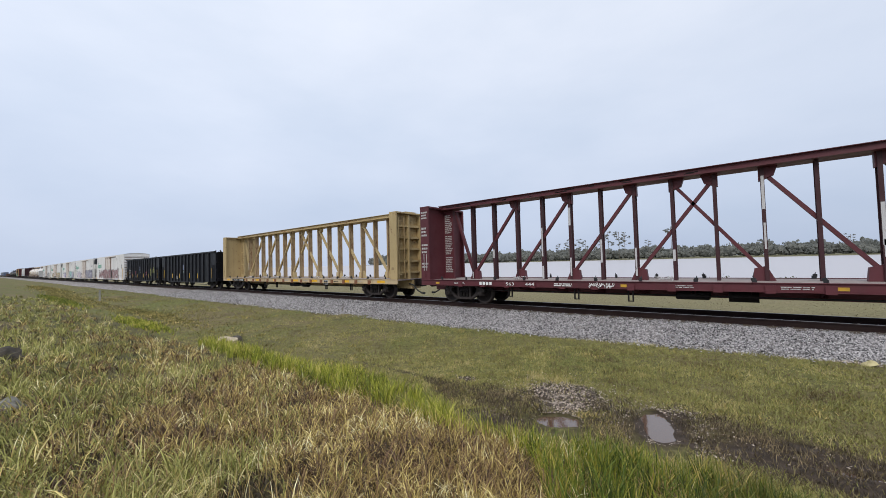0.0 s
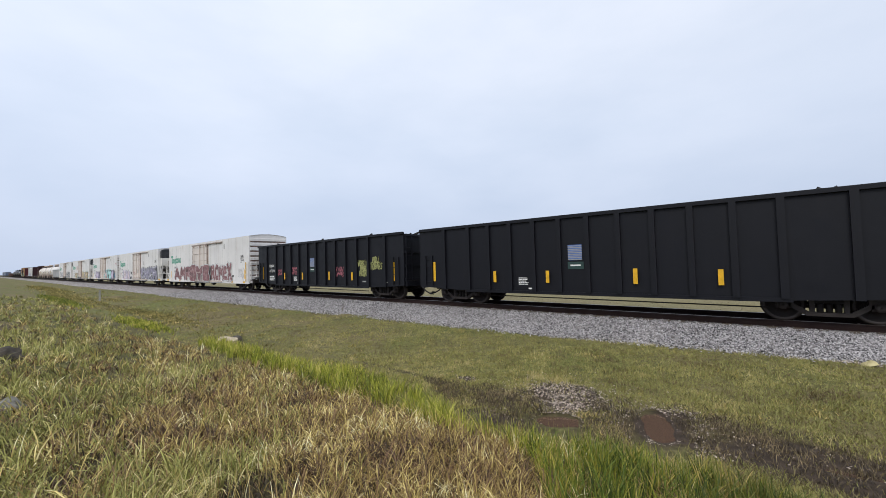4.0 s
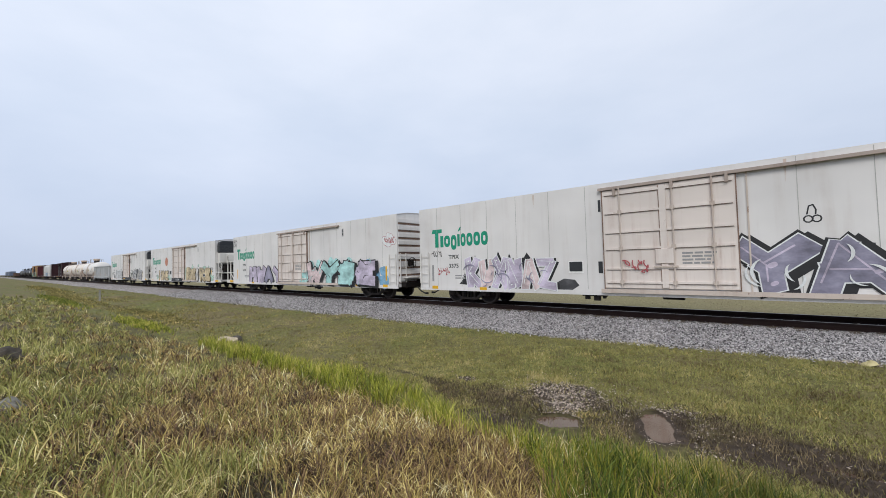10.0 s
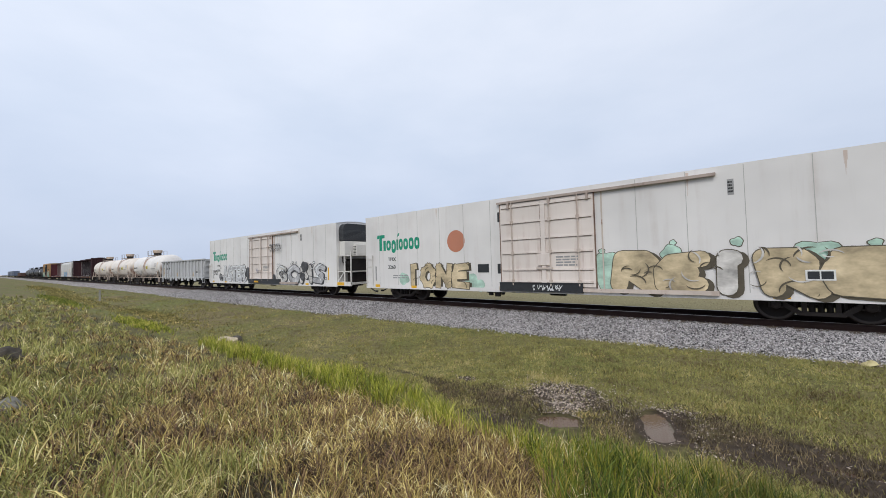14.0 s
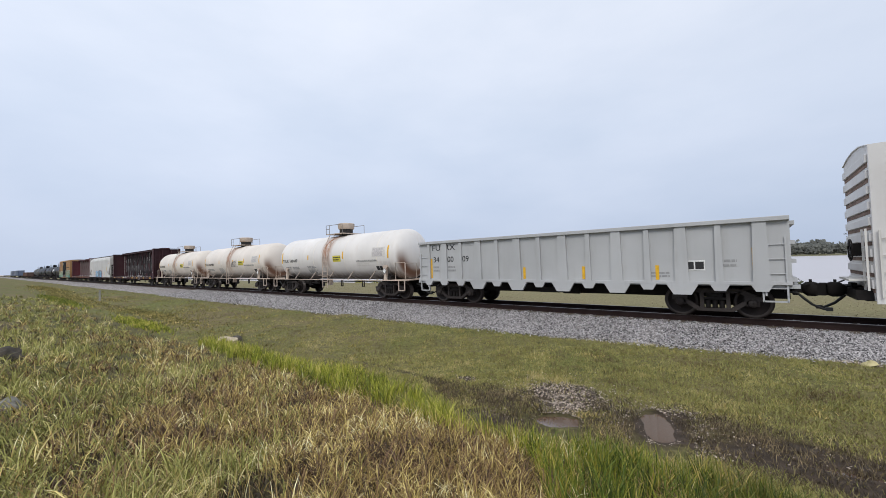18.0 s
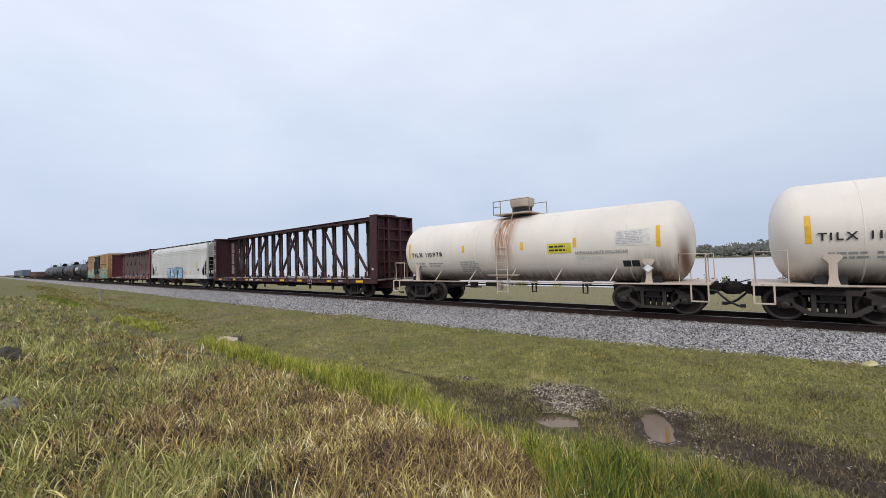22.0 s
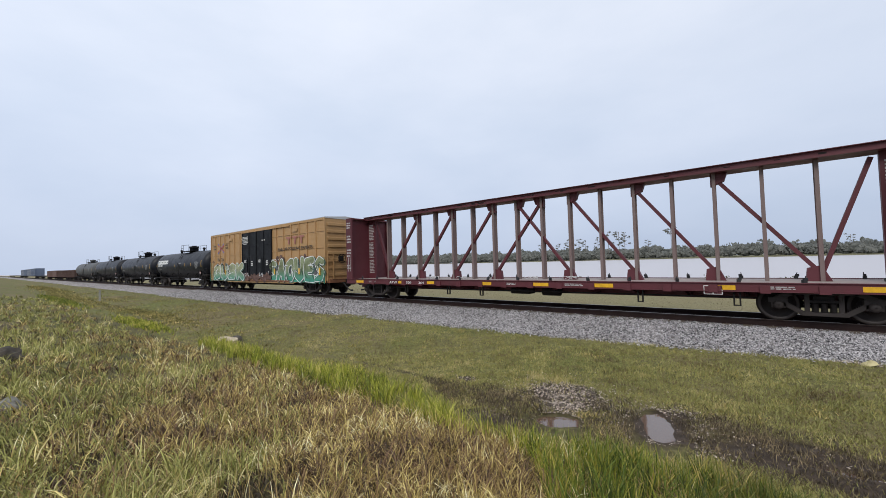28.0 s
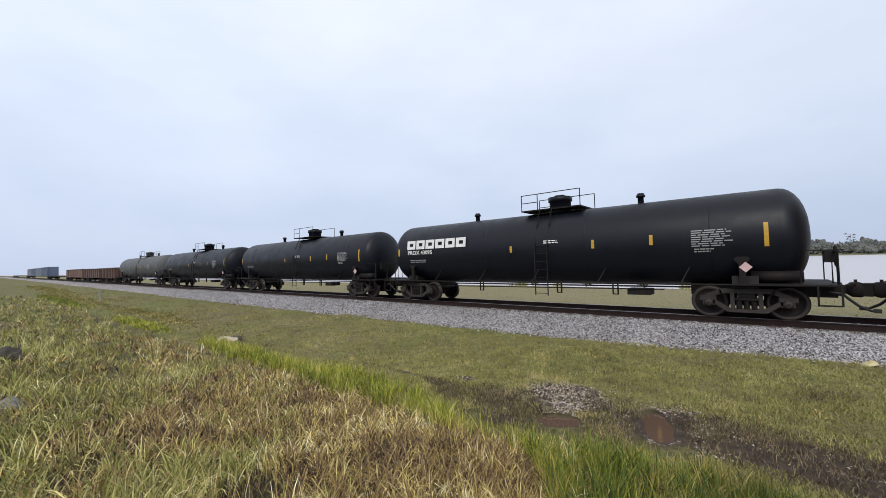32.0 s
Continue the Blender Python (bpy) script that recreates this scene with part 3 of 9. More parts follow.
# ---------------------------------------------------------------- grass, reeds, mud and puddles
def blade_material(name, stops, patch=None, rough=0.65, through=0.35, grain=0.85):
    """Blades, each with its own tint; broad patches shift the tint."""
    mat, nt, b = material(name, rough)
    geo = nt.nodes.new("ShaderNodeNewGeometry")
    pick = geo.outputs["Random Per Island"]
    if patch:
        own = nt.nodes.new("ShaderNodeMath")
        own.operation = "MULTIPLY_ADD"
        own.inputs[1].default_value = grain
        own.inputs[2].default_value = 0.485 - grain / 2
        nt.links.new(pick, own.inputs[0])
        pick = own.outputs[0]
        broad, fine = patch if isinstance(patch, tuple) else (patch, patch * 4)
        no = mix(nt, 0.42, noise_node(nt, broad, 3, seed=2).outputs[0], noise_node(nt, fine, 3, seed=7).outputs[0])
        ad = nt.nodes.new("ShaderNodeMath")
        ad.operation = "MULTIPLY_ADD"
        ad.inputs[1].default_value = 2.3
        ad.inputs[2].default_value = -1.15
        nt.links.new(no, ad.inputs[0])
        sm = nt.nodes.new("ShaderNodeMath")
        sm.use_clamp = True
        nt.links.new(ad.outputs[0], sm.inputs[0])
        nt.links.new(pick, sm.inputs[1])
        pick = sm.outputs[0]
    col = ramp(nt, pick, stops).outputs[0]
    nt.links.new(col, b.inputs["Base Color"])
    tr = nt.nodes.new("ShaderNodeBsdfTranslucent")
    nt.links.new(col, tr.inputs[0])
    mx = nt.nodes.new("ShaderNodeMixShader")
    mx.inputs[0].default_value = through
    out = nt.nodes["Material Output"]
    nt.links.new(b.outputs[0], mx.inputs[1])
    nt.links.new(tr.outputs[0], mx.inputs[2])
    nt.links.new(mx.outputs[0], out.inputs[0])
    return mat


M_STRAW = blade_material("dry_weed_blades", [(0.0, (0.060, 0.034, 0.020)), (0.25, (0.175, 0.098, 0.050)), (0.45, (0.345, 0.228, 0.097)), (0.62, (0.41, 0.308, 0.095)), (0.78, (0.62, 0.480, 0.165)), (0.9, (0.86, 0.710, 0.290)), (1.0, (0.95, 0.890, 0.560))], (0.8, 3.2), through=0.08)
M_UNDER = blade_material("dead_undergrowth_painted_shade", [(0.0, (0.014, 0.010, 0.007)), (0.5, (0.050, 0.034, 0.022)), (0.85, (0.095, 0.074, 0.034)), (1.0, (0.17, 0.135, 0.07))], 0.9, through=0.05)
M_SEDGE = blade_material("mixed_green_weed_blades", [(0.0, (0.120, 0.112, 0.037)), (0.4, (0.270, 0.272, 0.073)), (0.75, (0.440, 0.425, 0.125)), (0.92, (0.640, 0.565, 0.220)), (1.0, (0.900, 0.780, 0.430))], 0.6, through=0.12)
M_GREEN = blade_material("bright_green_reeds", [(0.0, (0.035, 0.058, 0.011)), (0.3, (0.105, 0.156, 0.017)), (0.6, (0.208, 0.237, 0.027)), (0.88, (0.380, 0.333, 0.050)), (1.0, (0.515, 0.387, 0.129))], 0.9, through=0.15)
M_DEEP = blade_material("dark_green_reeds", [(0.0, (0.022, 0.036, 0.009)), (0.3, (0.063, 0.094, 0.014)), (0.6, (0.124, 0.143, 0.022)), (0.88, (0.226, 0.201, 0.040)), (1.0, (0.307, 0.233, 0.103))], 0.9, through=0.15)
M_YGREEN = blade_material("yellow_green_reeds", [(0.0, (0.075, 0.085, 0.015)), (0.3, (0.205, 0.240, 0.026)), (0.6, (0.350, 0.375, 0.040)), (0.88, (0.530, 0.490, 0.085)), (1.0, (0.700, 0.580, 0.200))], 0.9, through=0.15)
M_LAWN = blade_material("mown_grass_blades", [(0.0, (0.124, 0.086, 0.042)), (0.2, (0.211, 0.168, 0.068)), (0.45, (0.263, 0.268, 0.074)), (0.6, (0.309, 0.288, 0.088)), (0.8, (0.427, 0.361, 0.135)), (1.0, (0.577, 0.463, 0.240))], (0.65, 2.4), through=0.1, grain=0.55)
M_DRYLAWN = blade_material("dry_short_grass", [(0.0, (0.116, 0.093, 0.055)), (0.4, (0.234, 0.196, 0.115)), (0.75, (0.312, 0.268, 0.152)), (1.0, (0.437, 0.369, 0.240))], (0.2, 0.9), through=0.1)
M_CLUMP = blade_material("dull_grass_clump_blades", [(0.0, (0.072, 0.062, 0.021)), (0.4, (0.189, 0.172, 0.046)), (0.8, (0.380, 0.310, 0.092)), (1.0, (0.664, 0.497, 0.211))], 1.2, through=0.1)
M_DEAD = blade_material("dead_brown_stubble", [(0.0, (0.036, 0.026, 0.017)), (0.4, (0.105, 0.076, 0.046)), (0.75, (0.185, 0.145, 0.072)), (1.0, (0.36, 0.27, 0.15))], (0.9, 3.0), through=0.1)

GZ_Y = np.array([-400, -2, 0.6, 2.0, 4.6, 5.6, 7.5, 9.5, 12, 13.0, 17.0, 20, 34, 38.5])
GZ_Z = np.array([0.3, 0.25, 0.05, -0.30, -0.62, -0.66, -0.62, -0.52, -0.5, -0.5, -0.5, -0.62, -0.7, -0.95])


def bump_grid():
    """The small unevenness of the ground, on a grid."""
    gx, gy = np.arange(-40, 6.01, 0.12), np.arange(0, 12.61, 0.12)
    g = np.array([[0.035 * noise.noise((a * 4.3, b * 4.3, 8)) + 0.05 * noise.noise((a * 0.5, b * 0.5, 0)) + 0.03 * noise.noise((a * 1.7, b * 1.7, 3)) for b in gy] for a in gx])
    return g * np.where(gy > 11.5, 0.3, 1.0)[None, :]


BUMPS = bump_grid()


def lie(x, y):
    """Height of the ground under many points."""
    u, w = np.clip((x + 40) / 0.12, 0, BUMPS.shape[0] - 1.001), np.clip(y / 0.12, 0, BUMPS.shape[1] - 1.001)
    i, j = u.astype(int), w.astype(int)
    u, w = u - i, w - j
    b = (BUMPS[i, j] * (1 - u) + BUMPS[i + 1, j] * u) * (1 - w) + (BUMPS[i, j + 1] * (1 - u) + BUMPS[i + 1, j + 1] * u) * w
    return np.interp(y, GZ_Y, GZ_Z) + b * ((x > -40) & (x < 6) & (y > 0) & (y < 12.6))


def soft_noise(x, y, s, seed):
    """Cheap smooth variation over many points."""
    return (np.sin(x * s + seed) * np.cos(y * s * 1.3 + seed * 2.1) + 0.6 * np.sin(x * s * 2.3 + y * s * 1.7 + seed * 3.3) + 0.4 * np.sin(y * s * 4.1 - x * s * 3.2 + seed)) / 2


def blades(name, x, y, length, width, lean, mat, label, rng, segs=3, category="grass", face=0.6, curl=1.0, way=None):
    """Tapering blades that arch over; lean sets how far. Kind stuff."""
    n = len(x)
    z = lie(x, y) - 0.012
    an = rng.uniform(0, 6.2832, n) if way is None else way
    dx, dy = np.cos(an), np.sin(an)
    # flat side turned mostly to the verge
    ta = np.arctan2(y, x) + 1.5708 + rng.normal(0, face, n)
    sx, sy = np.cos(ta), np.sin(ta)
    out, up = np.zeros(n), np.zeros(n)
    rows = []
    for k in range(segs + 1):
        t = k / segs
        cx, cy, cz = x + dx * out, y + dy * out, z + up
        if k < segs:
            w = width * (1.0 - 0.65 * t * t)
            rows.append(np.stack([cx - sx * w, cy - sy * w, cz], 1))
            rows.append(np.stack([cx + sx * w, cy + sy * w, cz], 1))
            ang = lean * (0.25 + curl * 1.5 * ((k + 0.5) / segs) ** 1.5)
            out = out + np.sin(ang) * length / segs
            up = up + np.cos(ang) * length / segs
        else:
            rows.append(np.stack([cx, cy, cz], 1))
    m = 2 * segs + 1
    v = np.stack(rows, 1).reshape(-1, 3)
    tri = []
    for k in range(segs - 1):
        a = 2 * k
        tri += [(a, a + 1, a + 3), (a, a + 3, a + 2)]
    tri.append((2 * segs - 2, 2 * segs - 1, 2 * segs))
    f = (np.array(tri, np.int32)[None] + (np.arange(n, dtype=np.int32) * m)[:, None, None]).reshape(-1, 3)
    return tagged(new(name, tri_mesh(name, v, f, mat)), label, category, kind="stuff")


def mud_mask(x, y):
    m = np.zeros(len(x))
    for cx, cy, rx, ry in MUD:
        d = np.hypot((x - cx) / rx, (y - cy) / ry) + 0.25 * soft_noise(x, y, 3.1, 1)
        m = np.maximum(m, np.clip((1.1 - d) * 2.5, 0, 1))
    return m


def by_puddle(x, y):
    """True on the puddles and on the trodden mud just before them."""
    near = np.zeros(len(x), bool)
    for cx, cy, rx, ry, turn, level, _ in PUDDLES[:2]:
        u, w = (x - cx) * math.cos(turn) + (y - cy) * math.sin(turn), (y - cy) * math.cos(turn) - (x - cx) * math.sin(turn)
        near |= np.hypot(u / rx, w / ry) < 1.3
        k = (x * cx + y * cy) / (cx * cx + cy * cy)
        near |= (k > 0.90) & (k < 1.0) & (np.abs(x * cy - y * cx) / math.hypot(cx, cy) < 0.30)
    return near


def grass_all():
    rng = np.random.default_rng(21)
    sight = lambda x, y: x < 0.19 * y + 0.25

    def polar(n, d0, d1):
        """Points ever sparser with distance from the viewpoint."""
        d = d0 / (1 - rng.random(n) * (1 - d0 / d1))
        az = np.radians(rng.uniform(78, 180.5, n))
        return d * np.cos(az), d * np.sin(az)

    def spread_out(n, d0, d1):
        """The same, thinning out more slowly."""
        d = d0 * (d1 / d0) ** rng.random(n)
        az = np.radians(rng.uniform(78, 180.5, n))
        return d * np.cos(az), d * np.sin(az)

    def tufts(cx, cy, per, spread):
        n = len(cx)
        return np.repeat(cx, per) + rng.normal(0, spread, n * per), np.repeat(cy, per) + rng.normal(0, spread, n * per)

    def box(n, x0, x1, y0, y1, pull=1.0):
        return x1 - (x1 - x0) * rng.random(n) ** pull, rng.uniform(y0, y1, n)

    edge = lambda x, y: 4.35 + 0.3 * soft_noise(x, y, 1.1, 4) - 0.5 * np.clip((-9 - x) / 10, 0, 1)
    wet = lambda x, y: (x > -1.55) & (y > 3.3)
    # dead growth low down, its colour darkened for the shade between weeds
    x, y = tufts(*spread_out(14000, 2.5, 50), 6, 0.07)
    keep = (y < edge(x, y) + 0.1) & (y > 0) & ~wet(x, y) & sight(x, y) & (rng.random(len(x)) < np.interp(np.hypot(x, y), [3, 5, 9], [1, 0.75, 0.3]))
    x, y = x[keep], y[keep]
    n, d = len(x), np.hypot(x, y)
    blades("undergrowth", x, y, rng.uniform(0.05, 0.20, n), rng.uniform(0.0025, 0.005, n) * (1 + d * 0.09), rng.uniform(0.3, 1.6, n), M_UNDER, "dead brown growth under the weeds with shade in its colour", rng, 2)
    # weeds of the verge: tufts whose blades arch outwards, dry ones and olive green ones
    cx, cy = spread_out(20500, 2.4, 55)
    keep = (cy < edge(cx, cy)) & (cy > 0) & ~wet(cx, cy) & sight(cx, cy) & (soft_noise(cx, cy, 2.6, 17) + 0.6 * soft_noise(cx, cy, 6.1, 3) > np.interp(np.hypot(cx, cy), [2.4, 3.2, 4.8, 9], [0.06, -0.12, -0.55, -1.3]))
    cx, cy = cx[keep], cy[keep]
    d = np.hypot(cx, cy)
    green = 0.5 * soft_noise(cx, cy, 0.55, 9) + 0.55 * soft_noise(cx, cy, 1.9, 12) - 0.40 + 0.95 * np.clip((0.9 - cy / d * 1.8), 0, 1) + rng.normal(0, 0.25, len(cx))
    for which, per, mat, name, label, lean in ((green < 0.1, 11, M_STRAW, "dry_weeds", "tall dry straw-coloured weeds on the verge", (0.3, 1.75)), (green >= 0.1, 10, M_SEDGE, "green_weeds", "olive green weeds among the dry ones", (0.12, 1.45))):
        qx, qy = cx[which], cy[which]
        big = rng.uniform(0.6, 1.25, len(qx)) * (1 + 0.2 * soft_noise(qx, qy, 1.7, 2))
        n = len(qx) * per
        out = rng.uniform(0, 6.2832, n)
        r = np.abs(rng.normal(0, 0.045, n))
        x, y = np.repeat(qx, per) + r * np.cos(out), np.repeat(qy, per) + r * np.sin(out)
        far = np.hypot(x, y)
        blades(name, x, y, rng.uniform(0.14, 0.36, n) * np.repeat(big, per), rng.uniform(0.0022, 0.0058, n) * (1 + far * 0.06), rng.uniform(*lean, n), mat, label, rng, 4, curl=1.8, way=out + rng.normal(0, 0.5, n))
    # thin seed stalks that stand above the weeds
    x, y = polar(2600, 2.6, 16)
    keep = (y < edge(x, y)) & (y > 0) & ~wet(x, y) & sight(x, y)
    x, y = x[keep], y[keep]
    n = len(x)
    blades("seed_stalks", x, y, rng.uniform(0.3, 0.52, n), rng.uniform(0.0012, 0.0024, n) * (1 + 0.06 * np.hypot(x, y)), rng.uniform(0.05, 0.8, n), M_STRAW, "thin dry stalks above the weeds", rng, 4)
    # bright reeds along the ditch
    x, y = tufts(*box(6200, -34, 2.0, 3.1, 5.7, 1.9), 8, 0.05)
    top = np.interp(x, [-34, -15, -9, -7, -4.9, -4.2, -3.2, -2.5, -2.2, 0.6, 3], [5.5, 5.2, 5.1, 5.5, 5.3, 4.85, 4.5, 4.55, 4.75, 5.1, 4.9]) + 0.12 * soft_noise(x, y, 3, 5)
    low = np.interp(x, [-34, -15, -5, -2.6, -2.0, -1.35, 3], [4.6, 4.5, 4.25, 4.3, 4.0, 3.1, 2.9]) + 0.2 * soft_noise(x, y, 2.2, 6)
    gap = (np.hypot((x + 2.72) / 0.45, (y - 4.68) / 0.24) < 1) | (soft_noise(x, y, 1.9, 11) < -0.6) | (x < -14.2 + 0.8 * soft_noise(x, y, 1.3, 3))
    keep = (y < top) & (y > low) & ~gap & sight(x, y)
    x, y = x[keep], y[keep]
    n = len(x)
    where = x + rng.normal(0, 0.3, n)
    for lo, hi, mat, label in ((-99, -2.1, M_YGREEN, "yellow green reeds along the ditch"), (-2.1, -0.5, M_GREEN, "deep green reeds along the wet ditch"), (-0.5, 99, M_DEEP, "dark green reeds where the ditch is deepest")):
        pick = (where >= lo) & (where < hi)
        px, py = x[pick], y[pick]
        k = len(px)
        tall = (0.85 if hi < -1 else 0.92 * np.clip(1.1 - 0.5 * (px + 0.5), 0.35, 1)) * np.clip(1.25 - 0.35 * (py - 4.2), 0.6, 1.2)
        blades("reeds", px, py, rng.uniform(0.2, 0.5, k) * tall, rng.uniform(0.0026, 0.0055, k) * (1 + 0.05 * np.hypot(px, py)), rng.uniform(0.05, 0.95, k), mat, label, rng, 4)
    x, y = tufts(*box(1100, -2.6, 1.0, 2.7, 4.6), 8, 0.05)
    keep = (soft_noise(x, y, 2.6, 19) > -0.1 + 0.35 * (x + 1.8)) & sight(x, y)
    x, y = x[keep], y[keep]
    n = len(x)
    blades("dry_reeds", x, y, rng.uniform(0.15, 0.42, n), rng.uniform(0.0026, 0.005, n), rng.uniform(0.3, 1.7, n), M_STRAW, "dry straw among the green reeds", rng, 4)
    # mown strip up to the ballast: a close mat of short blades
    x, y = tufts(*polar(112000, 4.9, 120), 5, 0.03)
    bare = np.clip(1.0 - mud_mask(x, y) * 0.93, 0, 1) * (1 - np.where(x > -0.7, 0.93, 0.75) * damp(x, y)) * np.clip((toe(x) + 0.12 + 0.16 * soft_noise(x, y, 2.5, 3) - y) * 4, 0, 1)
    keep = (rng.random(len(x)) < bare * np.clip(0.95 + 0.35 * soft_noise(x, y, 1.3, 8) + 0.3 * soft_noise(x, y, 4.3, 2), 0.5, 1)) & (y > edge(x, y) + 0.15) & (y > 3.6) & sight(x, y) & ~by_puddle(x, y)
    x, y = x[keep], y[keep]
    d = np.hypot(x, y)
    for which, segs in ((d < 11, 2), (d >= 11, 1)):
        px, py, far = x[which], y[which], d[which]
        n = len(px)
        blades("mown_grass", px, py, rng.uniform(0.025, 0.09, n) * (1 + 0.9 * (rng.random(n) < 0.05)) * (1 + 0.4 * soft_noise(px, py, 2.2, 12)) * (1 + 0.012 * far), rng.uniform(0.0022, 0.0042, n) * (0.6 + far * 0.13), rng.uniform(0.3, 1.7, n), M_LAWN,
               "short patchy mown grass beside the track", rng, segs)
    # low clumps in the mown strip
    x, y = tufts(*polar(5200, 5.2, 30), 9, 0.06)
    keep = (soft_noise(x, y, 2.1, 31) > 0.05 + 0.05 * (y - 5)) & (mud_mask(x, y) < 0.4) & (y > 5.1) & (y < toe(x) - 0.3) & sight(x, y) & ~((x > -0.7) & (damp(x, y) > 0.4)) & ~by_puddle(x, y)
    x, y = x[keep], y[keep]
    n = len(x)
    blades("grass_clumps", x, y, rng.uniform(0.05, 0.14, n), rng.uniform(0.0024, 0.0046, n) * (0.7 + np.hypot(x, y) * 0.1), rng.uniform(0.3, 1.4, n), M_CLUMP, "darker grass clumps in the mown strip", rng, 3)
    # brown stubble in and round the bare patches
    x, y = tufts(*box(15000, -5.6, 2.0, 4.9, 8.2), 7, 0.05)
    keep = (rng.random(len(x)) < np.interp(x, [-0.6, 0.4], [1.0, 0.5]) * damp(x, y) * (0.75 - 0.3 * mud_mask(x, y) + 0.45 * soft_noise(x, y, 2.6, 5))) & sight(x, y)
    keep &= ~by_puddle(x, y)
    for cx, cy, r in ((-2.85, 6.85, 0.72), (-2.55, 6.2, 0.5), (-1.3, 7.05, 0.42), (-0.95, 5.75, 0.45)):
        keep &= rng.random(len(x)) < np.clip((np.hypot(x - cx, y - cy) / r) ** 3, 0.06, 1)
    x, y = x[keep], y[keep]
    n = len(x)
    blades("dead_stubble", x, y, rng.uniform(0.04, 0.13, n), rng.uniform(0.0028, 0.0055, n), rng.uniform(0.3, 1.5, n), M_DEAD, "dead brown stubble round the muddy patches", rng, 3)
    # beyond the train
    x, y = box(30000, -60, 12, 18.2, 37.5)
    n = len(x)
    blades("far_side_grass", x, y, rng.uniform(0.03, 0.08, n), rng.uniform(0.012, 0.03, n), rng.uniform(0.6, 1.5, n), M_DRYLAWN, "short dry grass between track and lake", rng, 1)
    # green pools of grass, a dark hollow and brown banks where the ditch runs on
    for cx, cy, rx, ry, k, tall, mat, label in ((-48, 4.4, 8, 0.4, 2400, 0.3, M_GREEN, "bright grass where the ditch runs on"), (-22.5, 4.75, 3.0, 0.35, 1700, 0.2, M_YGREEN, "bright grass where the ditch runs on"),
                                           (-55, 5.8, 14, 0.6, 3000, 0.14, M_CLUMP, "dull brown grass in the ditch's hollow"), (-88, 6.8, 20, 0.9, 2200, 0.22, M_CLUMP, "dull rank grass in the ditch's hollow"), (-26, 6.2, 7, 0.5, 2600, 0.09, M_CLUMP, "dull brown grass on the ditch's bank")):
        x, y = rng.normal(cx, rx * 0.6, k), rng.normal(cy, ry * 0.6, k)
        blades("ditch_grass", x, y, rng.uniform(0.5, 1.0, k) * tall, rng.uniform(0.012, 0.024, k) * (1 - 0.012 * cx), rng.uniform(0.1, 0.9, k), mat, label, rng, 2)
    x, y = rng.uniform(-60, -16, 9000), rng.uniform(5.0, 9.5, 9000)
    keep = soft_noise(x, y * 2.2, 0.33, 13) > 0.1
    x, y = x[keep], y[keep]
    n = len(x)
    blades("brown_bank_grass", x, y, rng.uniform(0.06, 0.16, n), rng.uniform(0.01, 0.02, n), rng.uniform(0.2, 1.2, n), M_CLUMP, "dull brown grass on the ditch's bank", rng, 1)
    # the verge goes on behind and beside the viewpoint
    d, az = 0.5 * 36 ** rng.random(15000), rng.uniform(0, 6.2832, 15000)
    qx, qy = d * np.cos(az), d * np.sin(az)
    keep = (qy < 4.5) & ((qy < -0.1) | ~sight(qx, qy) | (d < 2.55)) & (qy > -14)
    qx, qy = qx[keep], qy[keep]
    green = 0.5 * soft_noise(qx, qy, 0.55, 9) + 0.55 * soft_noise(qx, qy, 1.9, 12) - 0.1
    for which, mat, label in ((green < 0.1, M_STRAW, "dry grass of the verge"), (green >= 0.1, M_SEDGE, "olive green grass of the verge")):
        x, y = tufts(qx[which], qy[which], 7, 0.07)
        n = len(x)
        blades("near_verge_grass", x, y, rng.uniform(0.1, 0.3, n), rng.uniform(0.003, 0.006, n) * (1 + 0.12 * np.hypot(x, y)), rng.uniform(0.3, 1.6, n), mat, label, rng, 2)
    x, y = rng.uniform(1.0, 24, 22000), rng.uniform(4.6, 11.8, 22000)
    keep = ~sight(x, y)
    x, y = x[keep], y[keep]
    n = len(x)
    blades("side_lawn", x, y, rng.uniform(0.05, 0.14, n), rng.uniform(0.006, 0.012, n), rng.uniform(0.3, 1.5, n), M_LAWN, "short grass beside the track", rng, 1)
    # shore weeds
    x, y = tufts(*box(260, -50, 14, 36.4, 37.6), 14, 0.3)
    keep = soft_noise(x, y * 0, 0.5, 2) > 0.25
    x, y = x[keep], y[keep]
    n = len(x)
    blades("shore_weeds", x, y, rng.uniform(0.2, 0.8, n), rng.uniform(0.012, 0.03, n), rng.uniform(0.1, 0.7, n), M_SEDGE, "scrubby weeds at the water's edge", rng, 2)


grass_all()


